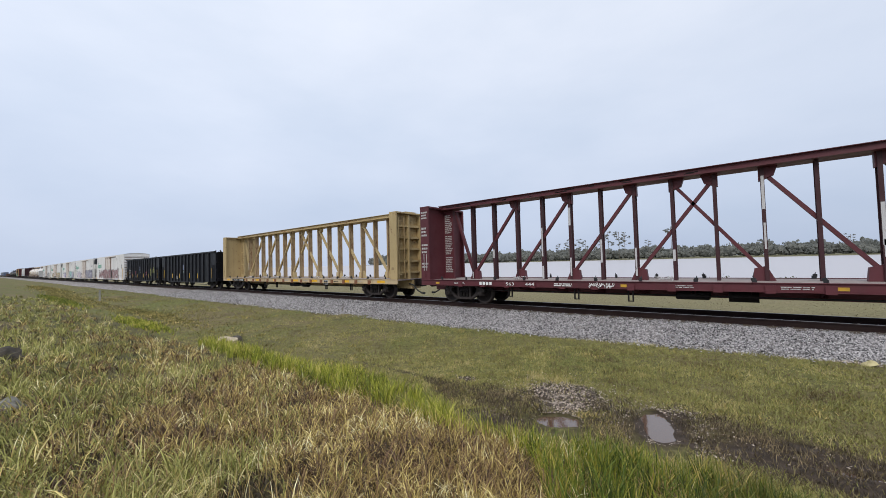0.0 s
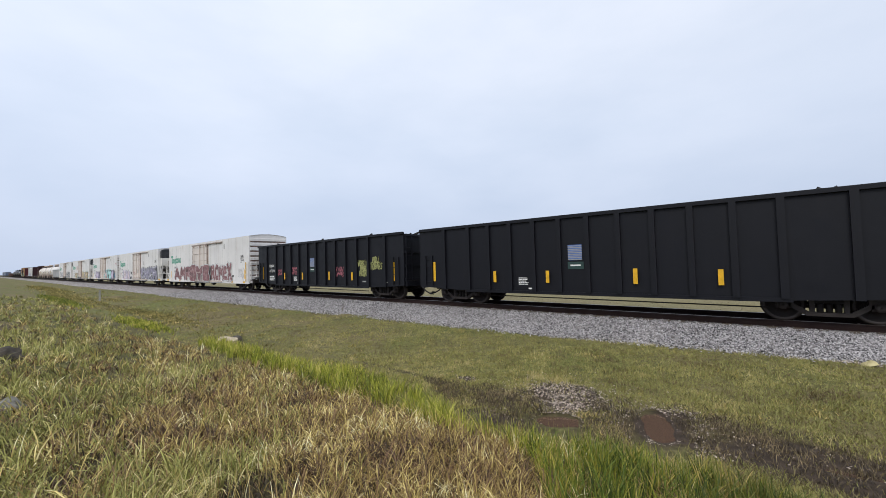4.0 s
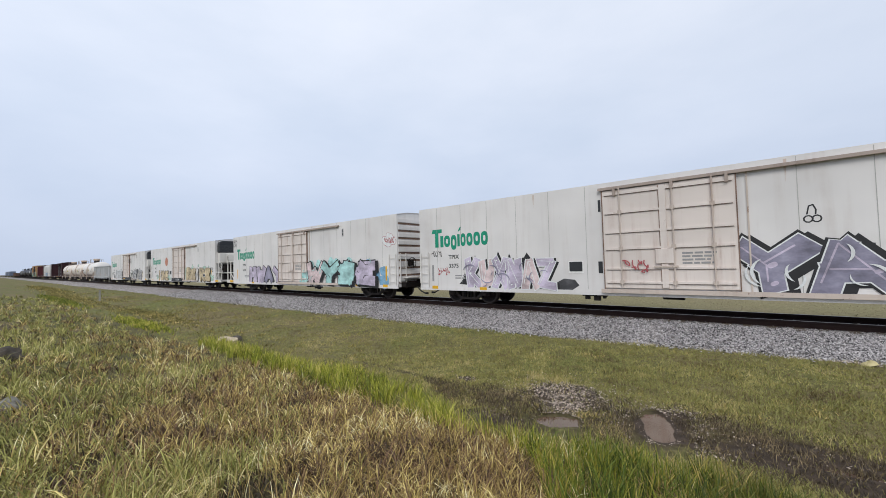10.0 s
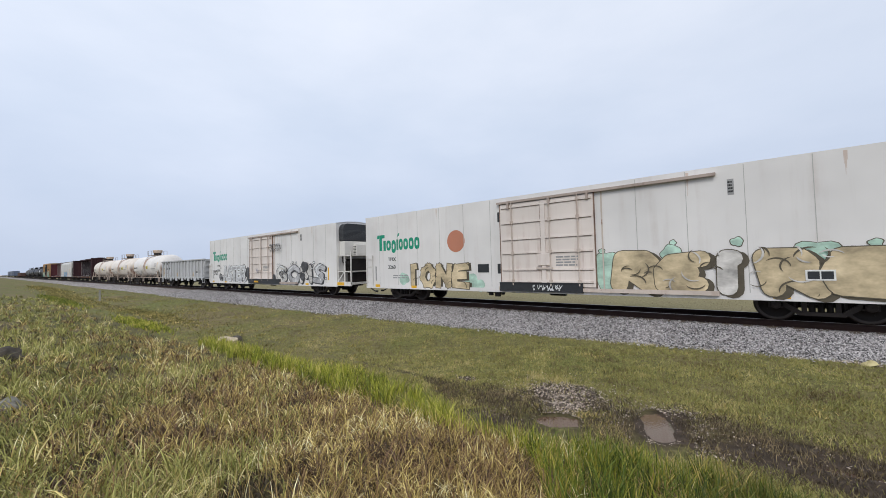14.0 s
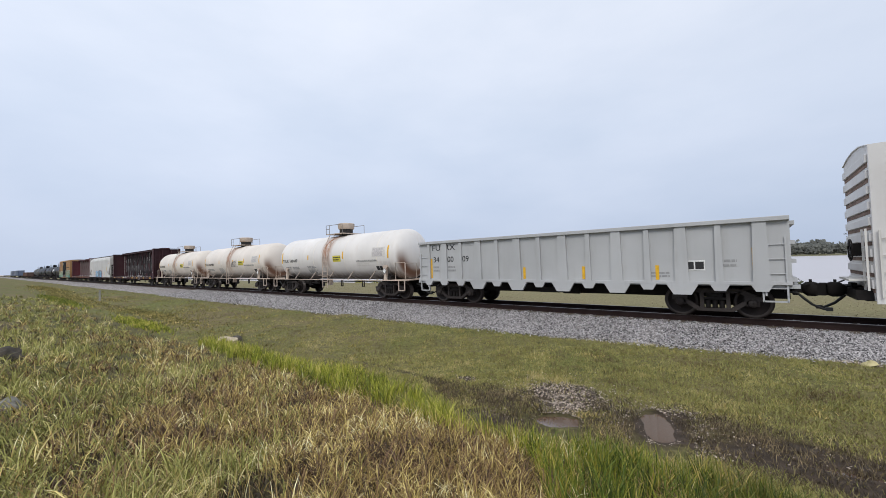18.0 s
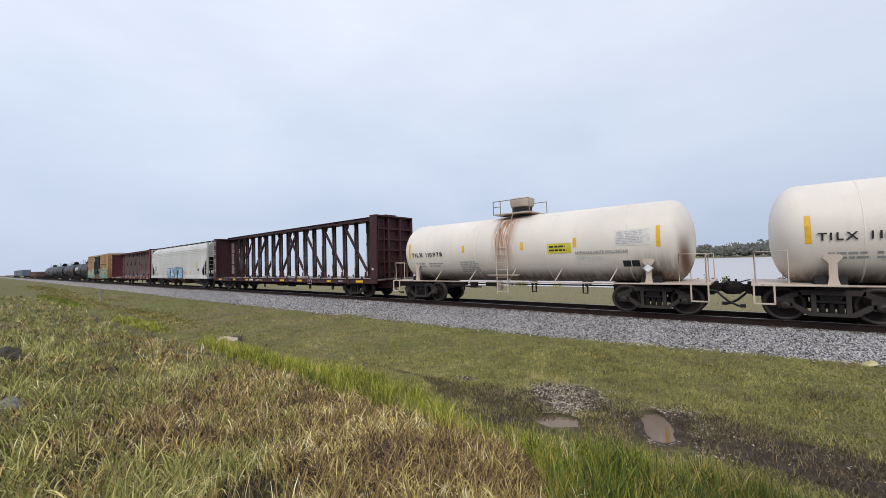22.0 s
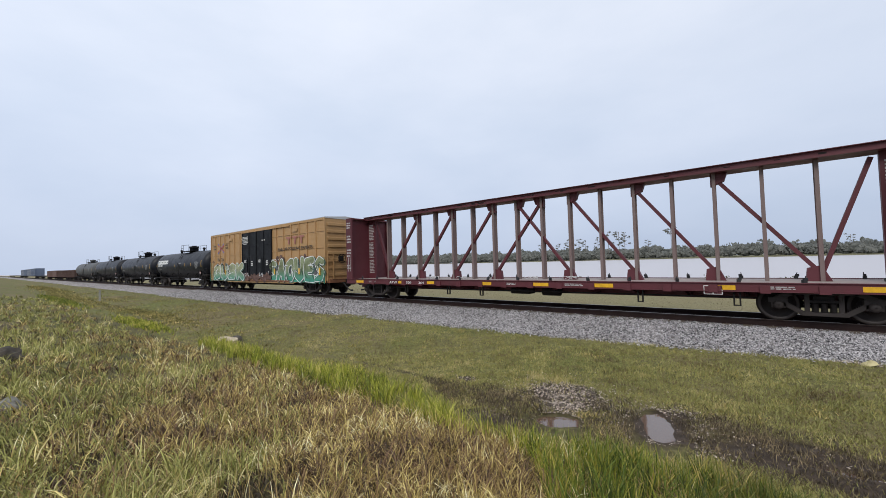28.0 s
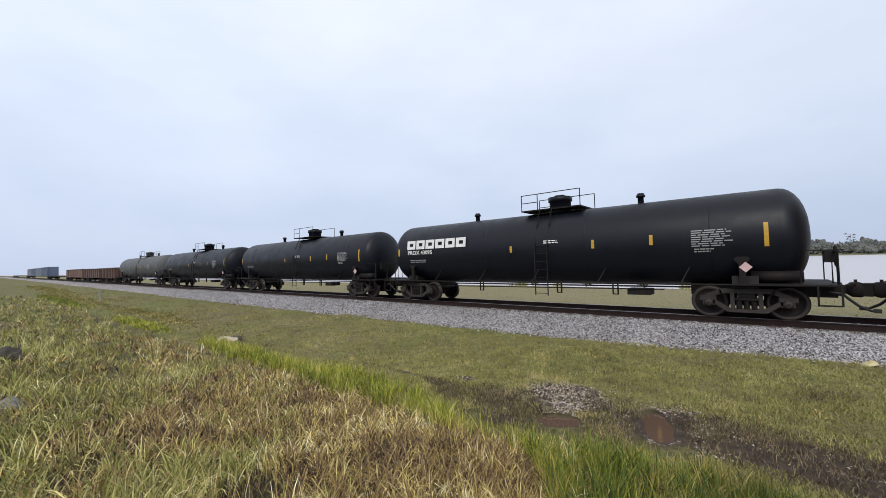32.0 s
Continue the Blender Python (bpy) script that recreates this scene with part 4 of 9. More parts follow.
def pebbles():
    """Pale broken shells and stones in the bare patches."""
    rng = np.random.default_rng(31)
    spots = ((-2.85, 6.85, 1.0, 0.75, 3300), (-2.5, 6.15, 0.5, 0.4, 1200), (1.3, 11.72, 0.8, 0.1, 900), (-0.6, 11.55, 1.1, 0.1, 450), (-3.5, 11.25, 1.6, 0.1, 250), (-1.3, 7.05, 0.5, 0.25, 700), (-0.95, 5.75, 0.5, 0.25, 1500), (-0.8, 6.6, 0.35, 0.4, 400), (-1.75, 6.3, 0.3, 0.5, 400), (-3.4, 5.5, 0.4, 0.25, 130), (-4.95, 6.7, 0.4, 0.15, 120), (0.9, 6.5, 1.3, 0.3, 110))
    x = np.concatenate([rng.normal(cx, rx * 0.6, k) for cx, cy, rx, ry, k in spots])
    y = np.concatenate([rng.normal(cy, ry * 0.6, k) for cx, cy, rx, ry, k in spots])
    dry = np.ones(len(x), bool)
    for cx, cy, rx, ry, turn, level, _ in PUDDLES:
        u, w = (x - cx) * math.cos(turn) + (y - cy) * math.sin(turn), (y - cy) * math.cos(turn) - (x - cx) * math.sin(turn)
        dry &= np.hypot(u / rx, w / ry) > 1.15
    x, y = x[dry], y[dry]
    n = len(x)
    z = lie(x, y) + 0.010
    r = 0.004 + 0.015 * rng.random(n) ** 2
    base = np.array([(1, 0, 0), (-1, 0, 0), (0, 1, 0), (0, -1, 0), (0, 0, 0.6), (0, 0, -0.6)], float)
    p = base[None] * rng.uniform(0.6, 1.3, (n, 6, 1)) + rng.normal(0, 0.2, (n, 6, 3))
    v = p * r[:, None, None] + np.stack([x, y, z], 1)[:, None, :]
    tri = np.array([(0, 2, 4), (2, 1, 4), (1, 3, 4), (3, 0, 4), (2, 0, 5), (1, 2, 5), (3, 1, 5), (0, 3, 5)], np.int32)
    f = (tri[None] + (np.arange(n, dtype=np.int32) * 6)[:, None, None]).reshape(-1, 3)
    me = tri_mesh("pebbles", v.reshape(-1, 3), f, leaf_material("pale_pebble", (0.13, 0.092, 0.068), (0.74, 0.63, 0.54), 0.7))
    tagged(new("pebbles", me), "pale pebbles and shells in the mud", "gravel", kind="stuff")


pebbles()

M_PUDDLE = water_material("muddy_puddle_water", (0.115, 0.07, 0.047), 0.04, 0.015, 9, 2.0)


def puddle(cx, cy, rx, ry, turn, z, seed, label):
    """A level sheet of water; the hollow in the ground gives it its shore."""
    ring = []
    for k in range(48):
        a = 6.2832 * k / 48
        u, w = 1.45 * rx * math.cos(a), 1.45 * ry * math.sin(a)
        ring.append((cx + u * math.cos(turn) - w * math.sin(turn), cy + u * math.sin(turn) + w * math.cos(turn), z))
    ob = new("puddle", MB().add(ring, [tuple(range(48))]).mesh("puddle", M_PUDDLE))
    return tagged(ob, label, "puddle", "puddles in the ditch", "structure")


for q in PUDDLES:
    puddle(*q, "shallow muddy puddle that mirrors the train")

# a pale boulder half sunk in the ditch's bank, and one in the weeds
def boulder(x, y, z, rx, ry, rz, seed, label):
    bm = bmesh.new()
    bmesh.ops.create_icosphere(bm, subdivisions=3, radius=1)
    for w in bm.verts:
        d = 1 + 0.25 * noise.noise((w.co.x * 1.5, w.co.y * 1.5, w.co.z * 1.5 + seed)) + 0.14 * noise.noise((w.co.x * 3.3, w.co.y * 3.3, w.co.z * 3.3 + seed)) + 0.07 * noise.noise((w.co.x * 8, w.co.y * 8, w.co.z * 8 + seed))
        w.co = Vector((w.co.x * rx * d, w.co.y * ry * d, w.co.z * rz * d))
    me = bpy.data.meshes.new("boulder")
    bm.to_mesh(me)
    bm.free()
    me.materials.append(M_ROCK)
    ob = new("boulder", me)
    ob.matrix_basis = pose(x, y, z, 0, 0, seed * 40)
    return tagged(ob, label, "rock", "loose rocks")


M_DARKROCK = plain("dark_brown_stone", (0.070, 0.058, 0.045), 0.9, vary=0.5, scale=6)
M_ROCK = plain("pale_limestone", (0.47, 0.385, 0.285), 0.9, vary=0.3, scale=5)
boulder(-13.5, 5.15, -0.55, 0.36, 0.22, 0.17, 1, "long pale tan boulder in the grass beside the ditch")
boulder(-13.9, 5.6, -0.66, 0.42, 0.26, 0.20, 4, "dark brown stone behind the pale boulder")
bpy.data.objects["boulder.001"].data.materials[0] = M_DARKROCK
boulder(-7.5, 0.25, 0.06, 0.17, 0.16, 0.20, 2, "grey stone half hidden in the weeds")
boulder(-12.1, 0.36, 0.10, 0.26, 0.24, 0.25, 3, "dark grey stone overgrown by the weeds")
bpy.data.objects["boulder.003"].data.materials[0] = M_DARKROCK
bpy.data.objects["boulder.002"].data.materials[0] = plain("grey_stone", (0.20, 0.19, 0.165), 0.9, vary=0.6, scale=9)
M_STAKE = plain("weathered_white_stake", (0.32, 0.31, 0.28), 0.8)
st = thing("marker_post", "short weathered white marker post in the grass", "post", m=pose(-43.1, 6.5, -0.62))
part("post", MB().box(-0.06, 0.06, -0.06, 0.06, 0, 0.85), M_STAKE, st, bevel=0.01)
part("cap", MB().box(-0.075, 0.075, -0.075, 0.075, 0.85, 0.92), M_STAKE, st)
tuft = thing("weed_tuft", "small dark weed at the foot of the ballast", "weed", m=pose(-16.0, 11.5, -0.48))
part("stalks", MB().tube([(0, 0, 0), (0.05, 0, 0.25), (0.16, 0, 0.42)], 0.02, 5).tube([(0, 0, 0), (-0.04, 0, 0.3)], 0.02, 5), M_BARK, tuft)
bag = [(0.13 * math.cos(6.2832 * k / 12) * (1 + 0.2 * math.sin(3 * k)), 0.1 * math.sin(6.2832 * k / 12)) for k in range(12)]
rag = thing("litter", "crumpled yellow plastic litter on the grass edge", "litter", m=pose(1.72, 11.62, -0.5))
part("sheet", MB().loft([[(a * s, b * s, h + 0.05 * math.sin(5 * a + 3 * b)) for a, b in bag] for s, h in ((1.0, 0.02), (0.8, 0.06), (0.45, 0.08), (0.05, 0.07))]), plain("pale_yellow_plastic", (0.50, 0.43, 0.22), 0.5), rag)


def shore_shrub(x, y, h, seed):
    """A twiggy bush: bent stems and small leaves with gaps."""
    rng = np.random.default_rng(seed)
    t = thing("shore_shrub", "small scrubby green bush at the lake's edge", "bush", "bushes at the water's edge", m=pose(x, y, -0.85))
    stems, tips = MB(), []
    for k in range(9):
        a, r = rng.uniform(0, 6.283), h * rng.uniform(0.3, 0.8)
        tip = (r * math.cos(a), 0.6 * r * math.sin(a), h * rng.uniform(0.6, 1.05))
        stems.tube([(0, 0, 0), (tip[0] * 0.4, tip[1] * 0.4, tip[2] * 0.6), tip], 0.014, 4)
        tips.append(tip)
    part("stems", stems, M_BARK, t)
    pts = np.concatenate([np.array(q) * rng.uniform(0.65, 1.0) + rng.normal(0, h * 0.13, (26, 3)) for q in tips])
    put("leaves", cards("leaves", pts, rng.uniform(0.03, 0.07, len(pts)), rng, M_SHRUB), t)


M_SHRUB = leaf_material("shrub_leaves", (0.05, 0.06, 0.02), (0.14, 0.15, 0.06))
for k, (x, h) in enumerate(((-2.4, 1.0), (-3.3, 0.8), (2.1, 0.9), (-7.5, 0.7), (-12.5, 0.9), (-18.0, 0.8))):
    shore_shrub(x, 36.6, h, 60 + k)


# ---------------------------------------------------------------- running gear, shared by all cars
CARS = []     # (car, x at the start)
WHEELS = []   # (wheelset, side of its bogie)


def running_gear_meshes():
    bol = MB()
    bol.box(-0.20, 0.20, -1.05, 1.05, 0.52, 0.72).box(-0.28, 0.28, -0.35, 0.35, 0.72, 0.78)
    bol.box(-1.05, 1.05, -0.08, 0.08, 0.40, 0.47)
    side = MB()
    side.beam((-0.62, 0, 0.80), (0.62, 0, 0.80), 0.14, 0.13)
    for s in (-1, 1):
        side.beam((s * 0.58, 0, 0.80), (s * 0.96, 0, 0.61), 0.14, 0.13)
        side.box(*sorted((s * 0.70, s * 1.10)), -0.09, 0.09, 0.52, 0.65)
        side.beam((s * 0.86, 0, 0.56), (s * 0.42, 0, 0.25), 0.14, 0.12)
        side.box(*sorted((s * 0.27, s * 0.37)), -0.08, 0.08, 0.26, 0.78)
        side.spin([(-0.17, 0.02), (-0.165, 0.09), (-0.11, 0.115), (0.10, 0.12)], 12, "y", (s * 0.889, 0, 0.457))
        side.box(*sorted((s * 0.74, s * 1.04)), -0.07, 0.07, 0.37, 0.53)
    side.box(-0.44, 0.44, -0.10, 0.10, 0.19, 0.29)
    spring = MB()
    for x in (-0.17, 0.0, 0.17):
        prof = []
        for k in range(9):
            prof += [(0.29 + k * 0.027, 0.062), (0.29 + k * 0.027 + 0.013, 0.078)]
        spring.spin(prof, 10, "z", (x, -0.05, 0))
    spring.box(-0.27, 0.27, -0.12, 0.06, 0.54, 0.60)
    wheel = MB()
    for s in (-1, 1):
        y0 = 0.72 * s
        prof = [(0.10, 0.08), (0.10, 0.13), (0.035, 0.15), (0.02, 0.34), (0.062, 0.375), (0.068, 0.44), (0.06, 0.457), (-0.06, 0.462),
                (-0.07, 0.487), (-0.092, 0.485), (-0.095, 0.38), (-0.03, 0.34), (-0.02, 0.15), (-0.09, 0.12), (-0.09, 0.08)]
        wheel.spin([(y0 + s * a, r) for a, r in prof], 28, "y")
    wheel.spin([(-1.05, 0.01), (-1.05, 0.075), (1.05, 0.075), (1.05, 0.01)], 12, "y")
    for k in range(5):
        a = 6.2832 * k / 5
        for s in (-1, 1):
            wheel.box(0.24 * math.cos(a) - 0.03, 0.24 * math.cos(a) + 0.03, *sorted((s * 0.735, s * 0.765)), 0.24 * math.sin(a) - 0.03, 0.24 * math.sin(a) + 0.03)
    wm = wheel.mesh("wheelset", M_WHEEL)
    wm.materials.append(M_TREAD)
    for poly in wm.polygons:
        c = poly.center
        if math.hypot(c.x, c.z) > 0.40:
            poly.material_index = 1
    coup = MB()
    coup.box(-0.5, 0.24, -0.10, 0.10, 0.72, 0.94)
    coup.loft([[(px, yy * k, 0.83 + zz * k) for yy, zz in ((-0.2, -0.12), (-0.13, -0.2), (0.13, -0.2), (0.2, -0.12), (0.2, 0.12), (0.13, 0.2), (-0.13, 0.2), (-0.2, 0.12))] for px, k in ((0.14, 0.55), (0.24, 0.95), (0.40, 1.0), (0.50, 0.8))])
    coup.box(0.42, 0.62, -0.18, -0.03, 0.66, 1.0).box(0.30, 0.36, -0.03, 0.03, 1.0, 1.1).beam((0.3, -0.2, 0.98), (0.0, -1.2, 1.02), 0.03, 0.03)
    coup.box(-0.06, 0.05, -0.24, 0.24, 0.66, 1.02)
    hose = MB()
    hose.tube([(-0.25, -0.42, 0.78), (0.02, -0.42, 0.74), (0.14, -0.40, 0.60), (0.32, -0.36, 0.42), (0.54, -0.30, 0.30), (0.66, -0.28, 0.30)], 0.036, 6)
    hose.box(0.58, 0.72, -0.33, -0.24, 0.25, 0.35)
    return (bol.mesh("bogie", M_STEEL), side.mesh("side_frame", M_SIDEFRAME), spring.mesh("spring_nest", M_STEEL), wm,
            coup.mesh("coupler", M_STEEL), hose.mesh("air_hose", M_HOSE))


ME_BOLSTER, ME_SIDE, ME_SPRING, ME_WHEELSET, ME_COUPLER, ME_HOSE = running_gear_meshes()


def bogie(car, x):
    ob = put("bogie", ME_BOLSTER, car, pose(x, 0, 0), "dark rusty cast-steel bogie")
    for s in (-1, 1):
        put("side_frame", ME_SIDE, ob, pose(0, s * 0.99, 0, 0, 0, 0 if s < 0 else 180))
        put("spring_nest", ME_SPRING, ob, pose(0, s * 0.99, 0, 0, 0, 0 if s < 0 else 180))
        WHEELS.append((put("wheelset", ME_WHEELSET, ob, pose(s * 0.889, 0, 0.457), "brown steel wheels on one axle"), s))
    return ob


def gear(car, half, bx):
    for s in (-1, 1):
        bogie(car, s * bx)
        turn = 0 if s > 0 else 180
        put("coupler", ME_COUPLER, car, pose(s * half, 0, 0, 0, 0, turn), "rusty knuckle coupler")
        put("air_hose", ME_HOSE, car, pose(s * half, 0, 0, 0, 0, turn))


def car_thing(name, label, x, group=""):
    car = thing(name, label, "railcar", group, m=pose(x, YC, 0))
    CARS.append((car, x))
    return car


# ---------------------------------------------------------------- lettering and marks
M_INK = plain("black_lettering", (0.02, 0.02, 0.022), 0.6)
M_INKWHITE = plain("white_lettering", (0.75, 0.75, 0.73), 0.6)
M_INKGREEN = plain("green_lettering", (0.0, 0.27, 0.16), 0.5)
M_INKRED = plain("faded_red_lettering", (0.42, 0.10, 0.07), 0.6)
M_INKGREY = plain("grey_stencil", (0.30, 0.30, 0.30), 0.6)
M_INKFADED = plain("faded_white_stencil", (0.42, 0.40, 0.39), 0.7, vary=0.5, scale=14)
M_FAINTINK = plain("faint_brown_stencil", (0.29, 0.205, 0.105), 0.7)
M_INKDARK = plain("dark_grey_stencil", (0.045, 0.055, 0.052), 0.6)
M_INKBLUE = plain("blue_lettering", (0.08, 0.16, 0.42), 0.6)
TEXTS = {}


def lettering(car, words, x, z, size, mat, y, name="lettering", stretch=1.0, label="", bold=0.0):
    """Words on the near side, starting at x, on the base line z."""
    key = (words, mat.name, bold)
    if key not in TEXTS:
        cu = bpy.data.curves.new("lettering", "FONT")
        cu.body = words
        cu.extrude = 0.004
        cu.resolution_u = 3
        cu.offset = bold
        ob = bpy.data.objects.new("lettering", cu)
        me = bpy.data.meshes.new_from_object(ob)
        bpy.data.objects.remove(ob)
        me.materials.clear()
        me.materials.append(mat)
        TEXTS[key] = me
    m = pose(x, y, z, 90) @ Matrix.Diagonal((size * 1.35 * stretch, size * 1.35, 1, 1))
    return put(name, TEXTS[key], car, m, label)


def bars(car, x, z, w, h, rows, mat, y, name="stencil", seed=1):
    """Small writing that cannot be read, as plain bars."""
    rng = random.Random(seed)
    mb = MB()
    step = h / rows
    for r in range(rows):
        at, end = x, x + w * rng.uniform(0.7, 1.0)
        while at < end:
            ln = w * rng.uniform(0.12, 0.35)
            mb.box(at, min(at + ln, end), y - 0.004, y, z + h - (r + 0.75) * step, z + h - (r + 0.2) * step)
            at += ln + w * 0.04
    return tagged(part(name, mb, mat, car), kind="stuff")


def patch(car, x0, x1, z0, z1, mat, y, name="reflector", label=""):
    return part(name, MB().box(x0, x1, y - 0.006, y, z0, z1), mat, car, label)


STROKES = {
    "R": [[(0, 0), (0, 1), (0.6, 1), (0.72, 0.78), (0.6, 0.52), (0.05, 0.5)], [(0.3, 0.5), (0.75, 0)]],
    "O": [[(0.35, 1), (0.05, 0.8), (0, 0.4), (0.2, 0.02), (0.55, 0), (0.75, 0.3), (0.75, 0.75), (0.5, 1), (0.35, 1)]],
    "M": [[(0, 0), (0.08, 1), (0.4, 0.4), (0.75, 1), (0.85, 0)]],
    "E": [[(0.7, 1), (0.1, 0.95), (0, 0.5), (0.05, 0.05), (0.75, 0)], [(0.02, 0.52), (0.55, 0.55)]],
    "X": [[(0, 1), (0.75, 0)], [(0, 0), (0.75, 1)]],
    "Y": [[(0, 1), (0.38, 0.5), (0.36, 0)], [(0.8, 1), (0.38, 0.5)]],
    "N": [[(0, 0), (0.05, 1), (0.65, 0.05), (0.72, 1)]],
    "H": [[(0, 0), (0.05, 1)], [(0.05, 0.5), (0.65, 0.55)], [(0.65, 1), (0.75, 0)]],
    "W": [[(0, 1), (0.2, 0), (0.42, 0.6), (0.62, 0), (0.85, 1)]],
    "S": [[(0.7, 0.9), (0.35, 1), (0.05, 0.78), (0.3, 0.52), (0.68, 0.36), (0.6, 0.06), (0.05, 0.04)]],
    "A": [[(0, 0), (0.35, 1), (0.75, 0)], [(0.15, 0.35), (0.62, 0.35)]],
    "K": [[(0, 0), (0.02, 1)], [(0.68, 1), (0.05, 0.5), (0.75, 0)]],
    "U": [[(0, 1), (0.02, 0.2), (0.35, 0), (0.68, 0.2), (0.72, 1)]],
    "C": [[(0.7, 0.85), (0.4, 1), (0.05, 0.75), (0.02, 0.3), (0.3, 0), (0.7, 0.12)]],
    "G": [[(0.7, 0.85), (0.4, 1), (0.05, 0.75), (0.02, 0.3), (0.3, 0), (0.7, 0.12), (0.7, 0.45), (0.4, 0.45)]],
    "I": [[(0.3, 0), (0.3, 1), (0.45, 1.05)]],
    "P": [[(0, 0), (0.02, 1), (0.6, 1), (0.7, 0.75), (0.55, 0.5), (0.05, 0.48)]],
    "B": [[(0, 0), (0.02, 1), (0.55, 0.98), (0.62, 0.75), (0.4, 0.55), (0.72, 0.3), (0.6, 0.02), (0, 0)]],
    "T": [[(0, 0.95), (0.8, 1)], [(0.4, 0.95), (0.38, 0)]],
    "L": [[(0.05, 1), (0, 0.05), (0.7, 0)]],
    "Z": [[(0, 1), (0.7, 0.95), (0.05, 0.05), (0.8, 0)]],
}


def ribbon(mb, pts, w, y, sharp=False):
    """A flat stroke facing the camera's side, with round or hard ends."""
    last = len(pts) - 2
    for i, ((ax, az), (bx, bz)) in enumerate(zip(pts, pts[1:])):
        ang = math.atan2(bz - az, bx - ax)
        ring = [(bx + w * math.cos(ang - 1.571 + k * 0.5236), bz + w * math.sin(ang - 1.571 + k * 0.5236)) for k in range(7)]
        ring += [(ax + w * math.cos(ang + 1.571 + k * 0.5236), az + w * math.sin(ang + 1.571 + k * 0.5236)) for k in range(7)]
        if sharp == "square":
            c, s = w * math.cos(ang), w * math.sin(ang)
            ring = [(bx + c * 0.95 + s, bz + s * 0.95 - c), (bx + c * 0.95 - s, bz + s * 0.95 + c), (ax - c * 0.95 - s, az - s * 0.95 + c), (ax - c * 0.95 + s, az - s * 0.95 - c)]
        elif sharp:
            c, s = math.cos(ang), math.sin(ang)
            fa, fb = (1.35 if i == 0 else 0.75), (1.35 if i == last else 0.75)
            ring = [(bx + w * (fb * c + s), bz + w * (fb * s - c)), (bx + w * (fb * 0.55 * c - s * 1.25), bz + w * (fb * 0.55 * s + c * 1.25)),
                    (ax - w * (fa * c + s), az - w * (fa * s - c)), (ax - w * (fa * 0.55 * c - s * 1.25), az - w * (fa * 0.55 * s + c * 1.25))]
        mb.add([(px, y, pz) for px, pz in ring], [tuple(range(len(ring)))])
        y -= 0.00008
    return y


def graffiti(car, letters, x0, x1, z0, z1, fill, edge, y, seed=0, shine=None, fat=0.46, label="", drop=None, sharp=True, line=0.04, inner=None, contour=None, sway=1.0, hatch=None):
    """Sprayed letters that crowd each other: shade, contour, rim, thin inner line, fill and shine, each a coat over the last."""
    rng = random.Random(seed)
    fills = fill if isinstance(fill, tuple) else (fill,)
    n = len(letters)
    w = (x1 - x0) / n
    h = z1 - z0
    for i, c in enumerate(letters):
        rim, body, top, low, mid, far, cut = MB(), MB(), MB(), MB(), MB(), MB(), MB()
        at = y - 0.003 - 0.0042 * i
        yd, yc, yr, ym, yb, ys, yh = y - 0.001 - 0.0001 * i, at + 0.0008, at, at - 0.001, at - 0.002, at - 0.003, at - 0.0028
        lean, up = sway * rng.uniform(-0.16, 0.2) * w, sway * rng.uniform(-0.05, 0.05) * h
        wide, t0 = rng.uniform(0.9, 1.1), fat * 0.5 * min(w, h)
        for path in STROKES[c]:
            q = [(x0 + w * (i + 0.14 + u * 0.92 * wide) + lean * (v - 0.5) + sway * rng.uniform(-0.04, 0.04) * w, z0 + t0 + line + (h - 2 * (t0 + line)) * v + up * v + sway * rng.uniform(-0.03, 0.03) * h) for u, v in path]
            t = t0 * rng.uniform(0.85, 1.12)
            yr = ribbon(rim, q, t + line, yr, sharp)
            yb = ribbon(body, q, t, yb, sharp)
            if contour:
                yc = ribbon(far, q, t + line + 0.022, yc, sharp)
            if hatch:
                for (ax, az), (bx, bz) in zip(q, q[1:]):
                    ln = math.hypot(bx - ax, bz - az)
                    nx, nz = (bz - az) / ln, (ax - bx) / ln
                    for k in range(int(ln / 0.07)):
                        f, a, b = rng.random(), rng.uniform(0.35, 0.95), rng.uniform(-0.2, 0.5)
                        side = rng.choice((-1, 1))
                        px, pz = ax + f * (bx - ax), az + f * (bz - az)
                        yh = ribbon(cut, [(px + side * t * a * nx, pz + side * t * a * nz), (px + side * t * b * nx + rng.uniform(-0.03, 0.03), pz + side * t * b * nz)], rng.uniform(0.004, 0.011), yh) + 0.00007
            if inner:
                ym = ribbon(mid, q, t + line * 0.35, ym, sharp)
            if drop:
                yd = ribbon(low, [(a + t * 0.4 + line, b - t * 0.25) for a, b in q], t + line, yd, sharp)
            if shine:
                ys = ribbon(top, [(a - t * 0.45, b + t * 0.35) for a, b in q[:3]], t * 0.09, ys)
                bx, bz = rng.choice(q)
                ys = ribbon(top, [(bx, bz), (bx + t * 0.3, bz + t * 0.15)], t * rng.uniform(0.12, 0.28), ys)
        g = part("graffiti_letter", rim, edge, car, label or "sprayed graffiti letter")
        if contour:
            part("letter_contour", far, contour, g)
        if hatch:
            part("letter_hatching", cut, hatch, g)
        if drop:
            part("letter_shade", low, drop, g)
        if inner:
            part("letter_line", mid, inner, g)
        part("letter_fill", body, fills[i % len(fills)], g)
        if shine:
            part("letter_shine", top, shine, g)


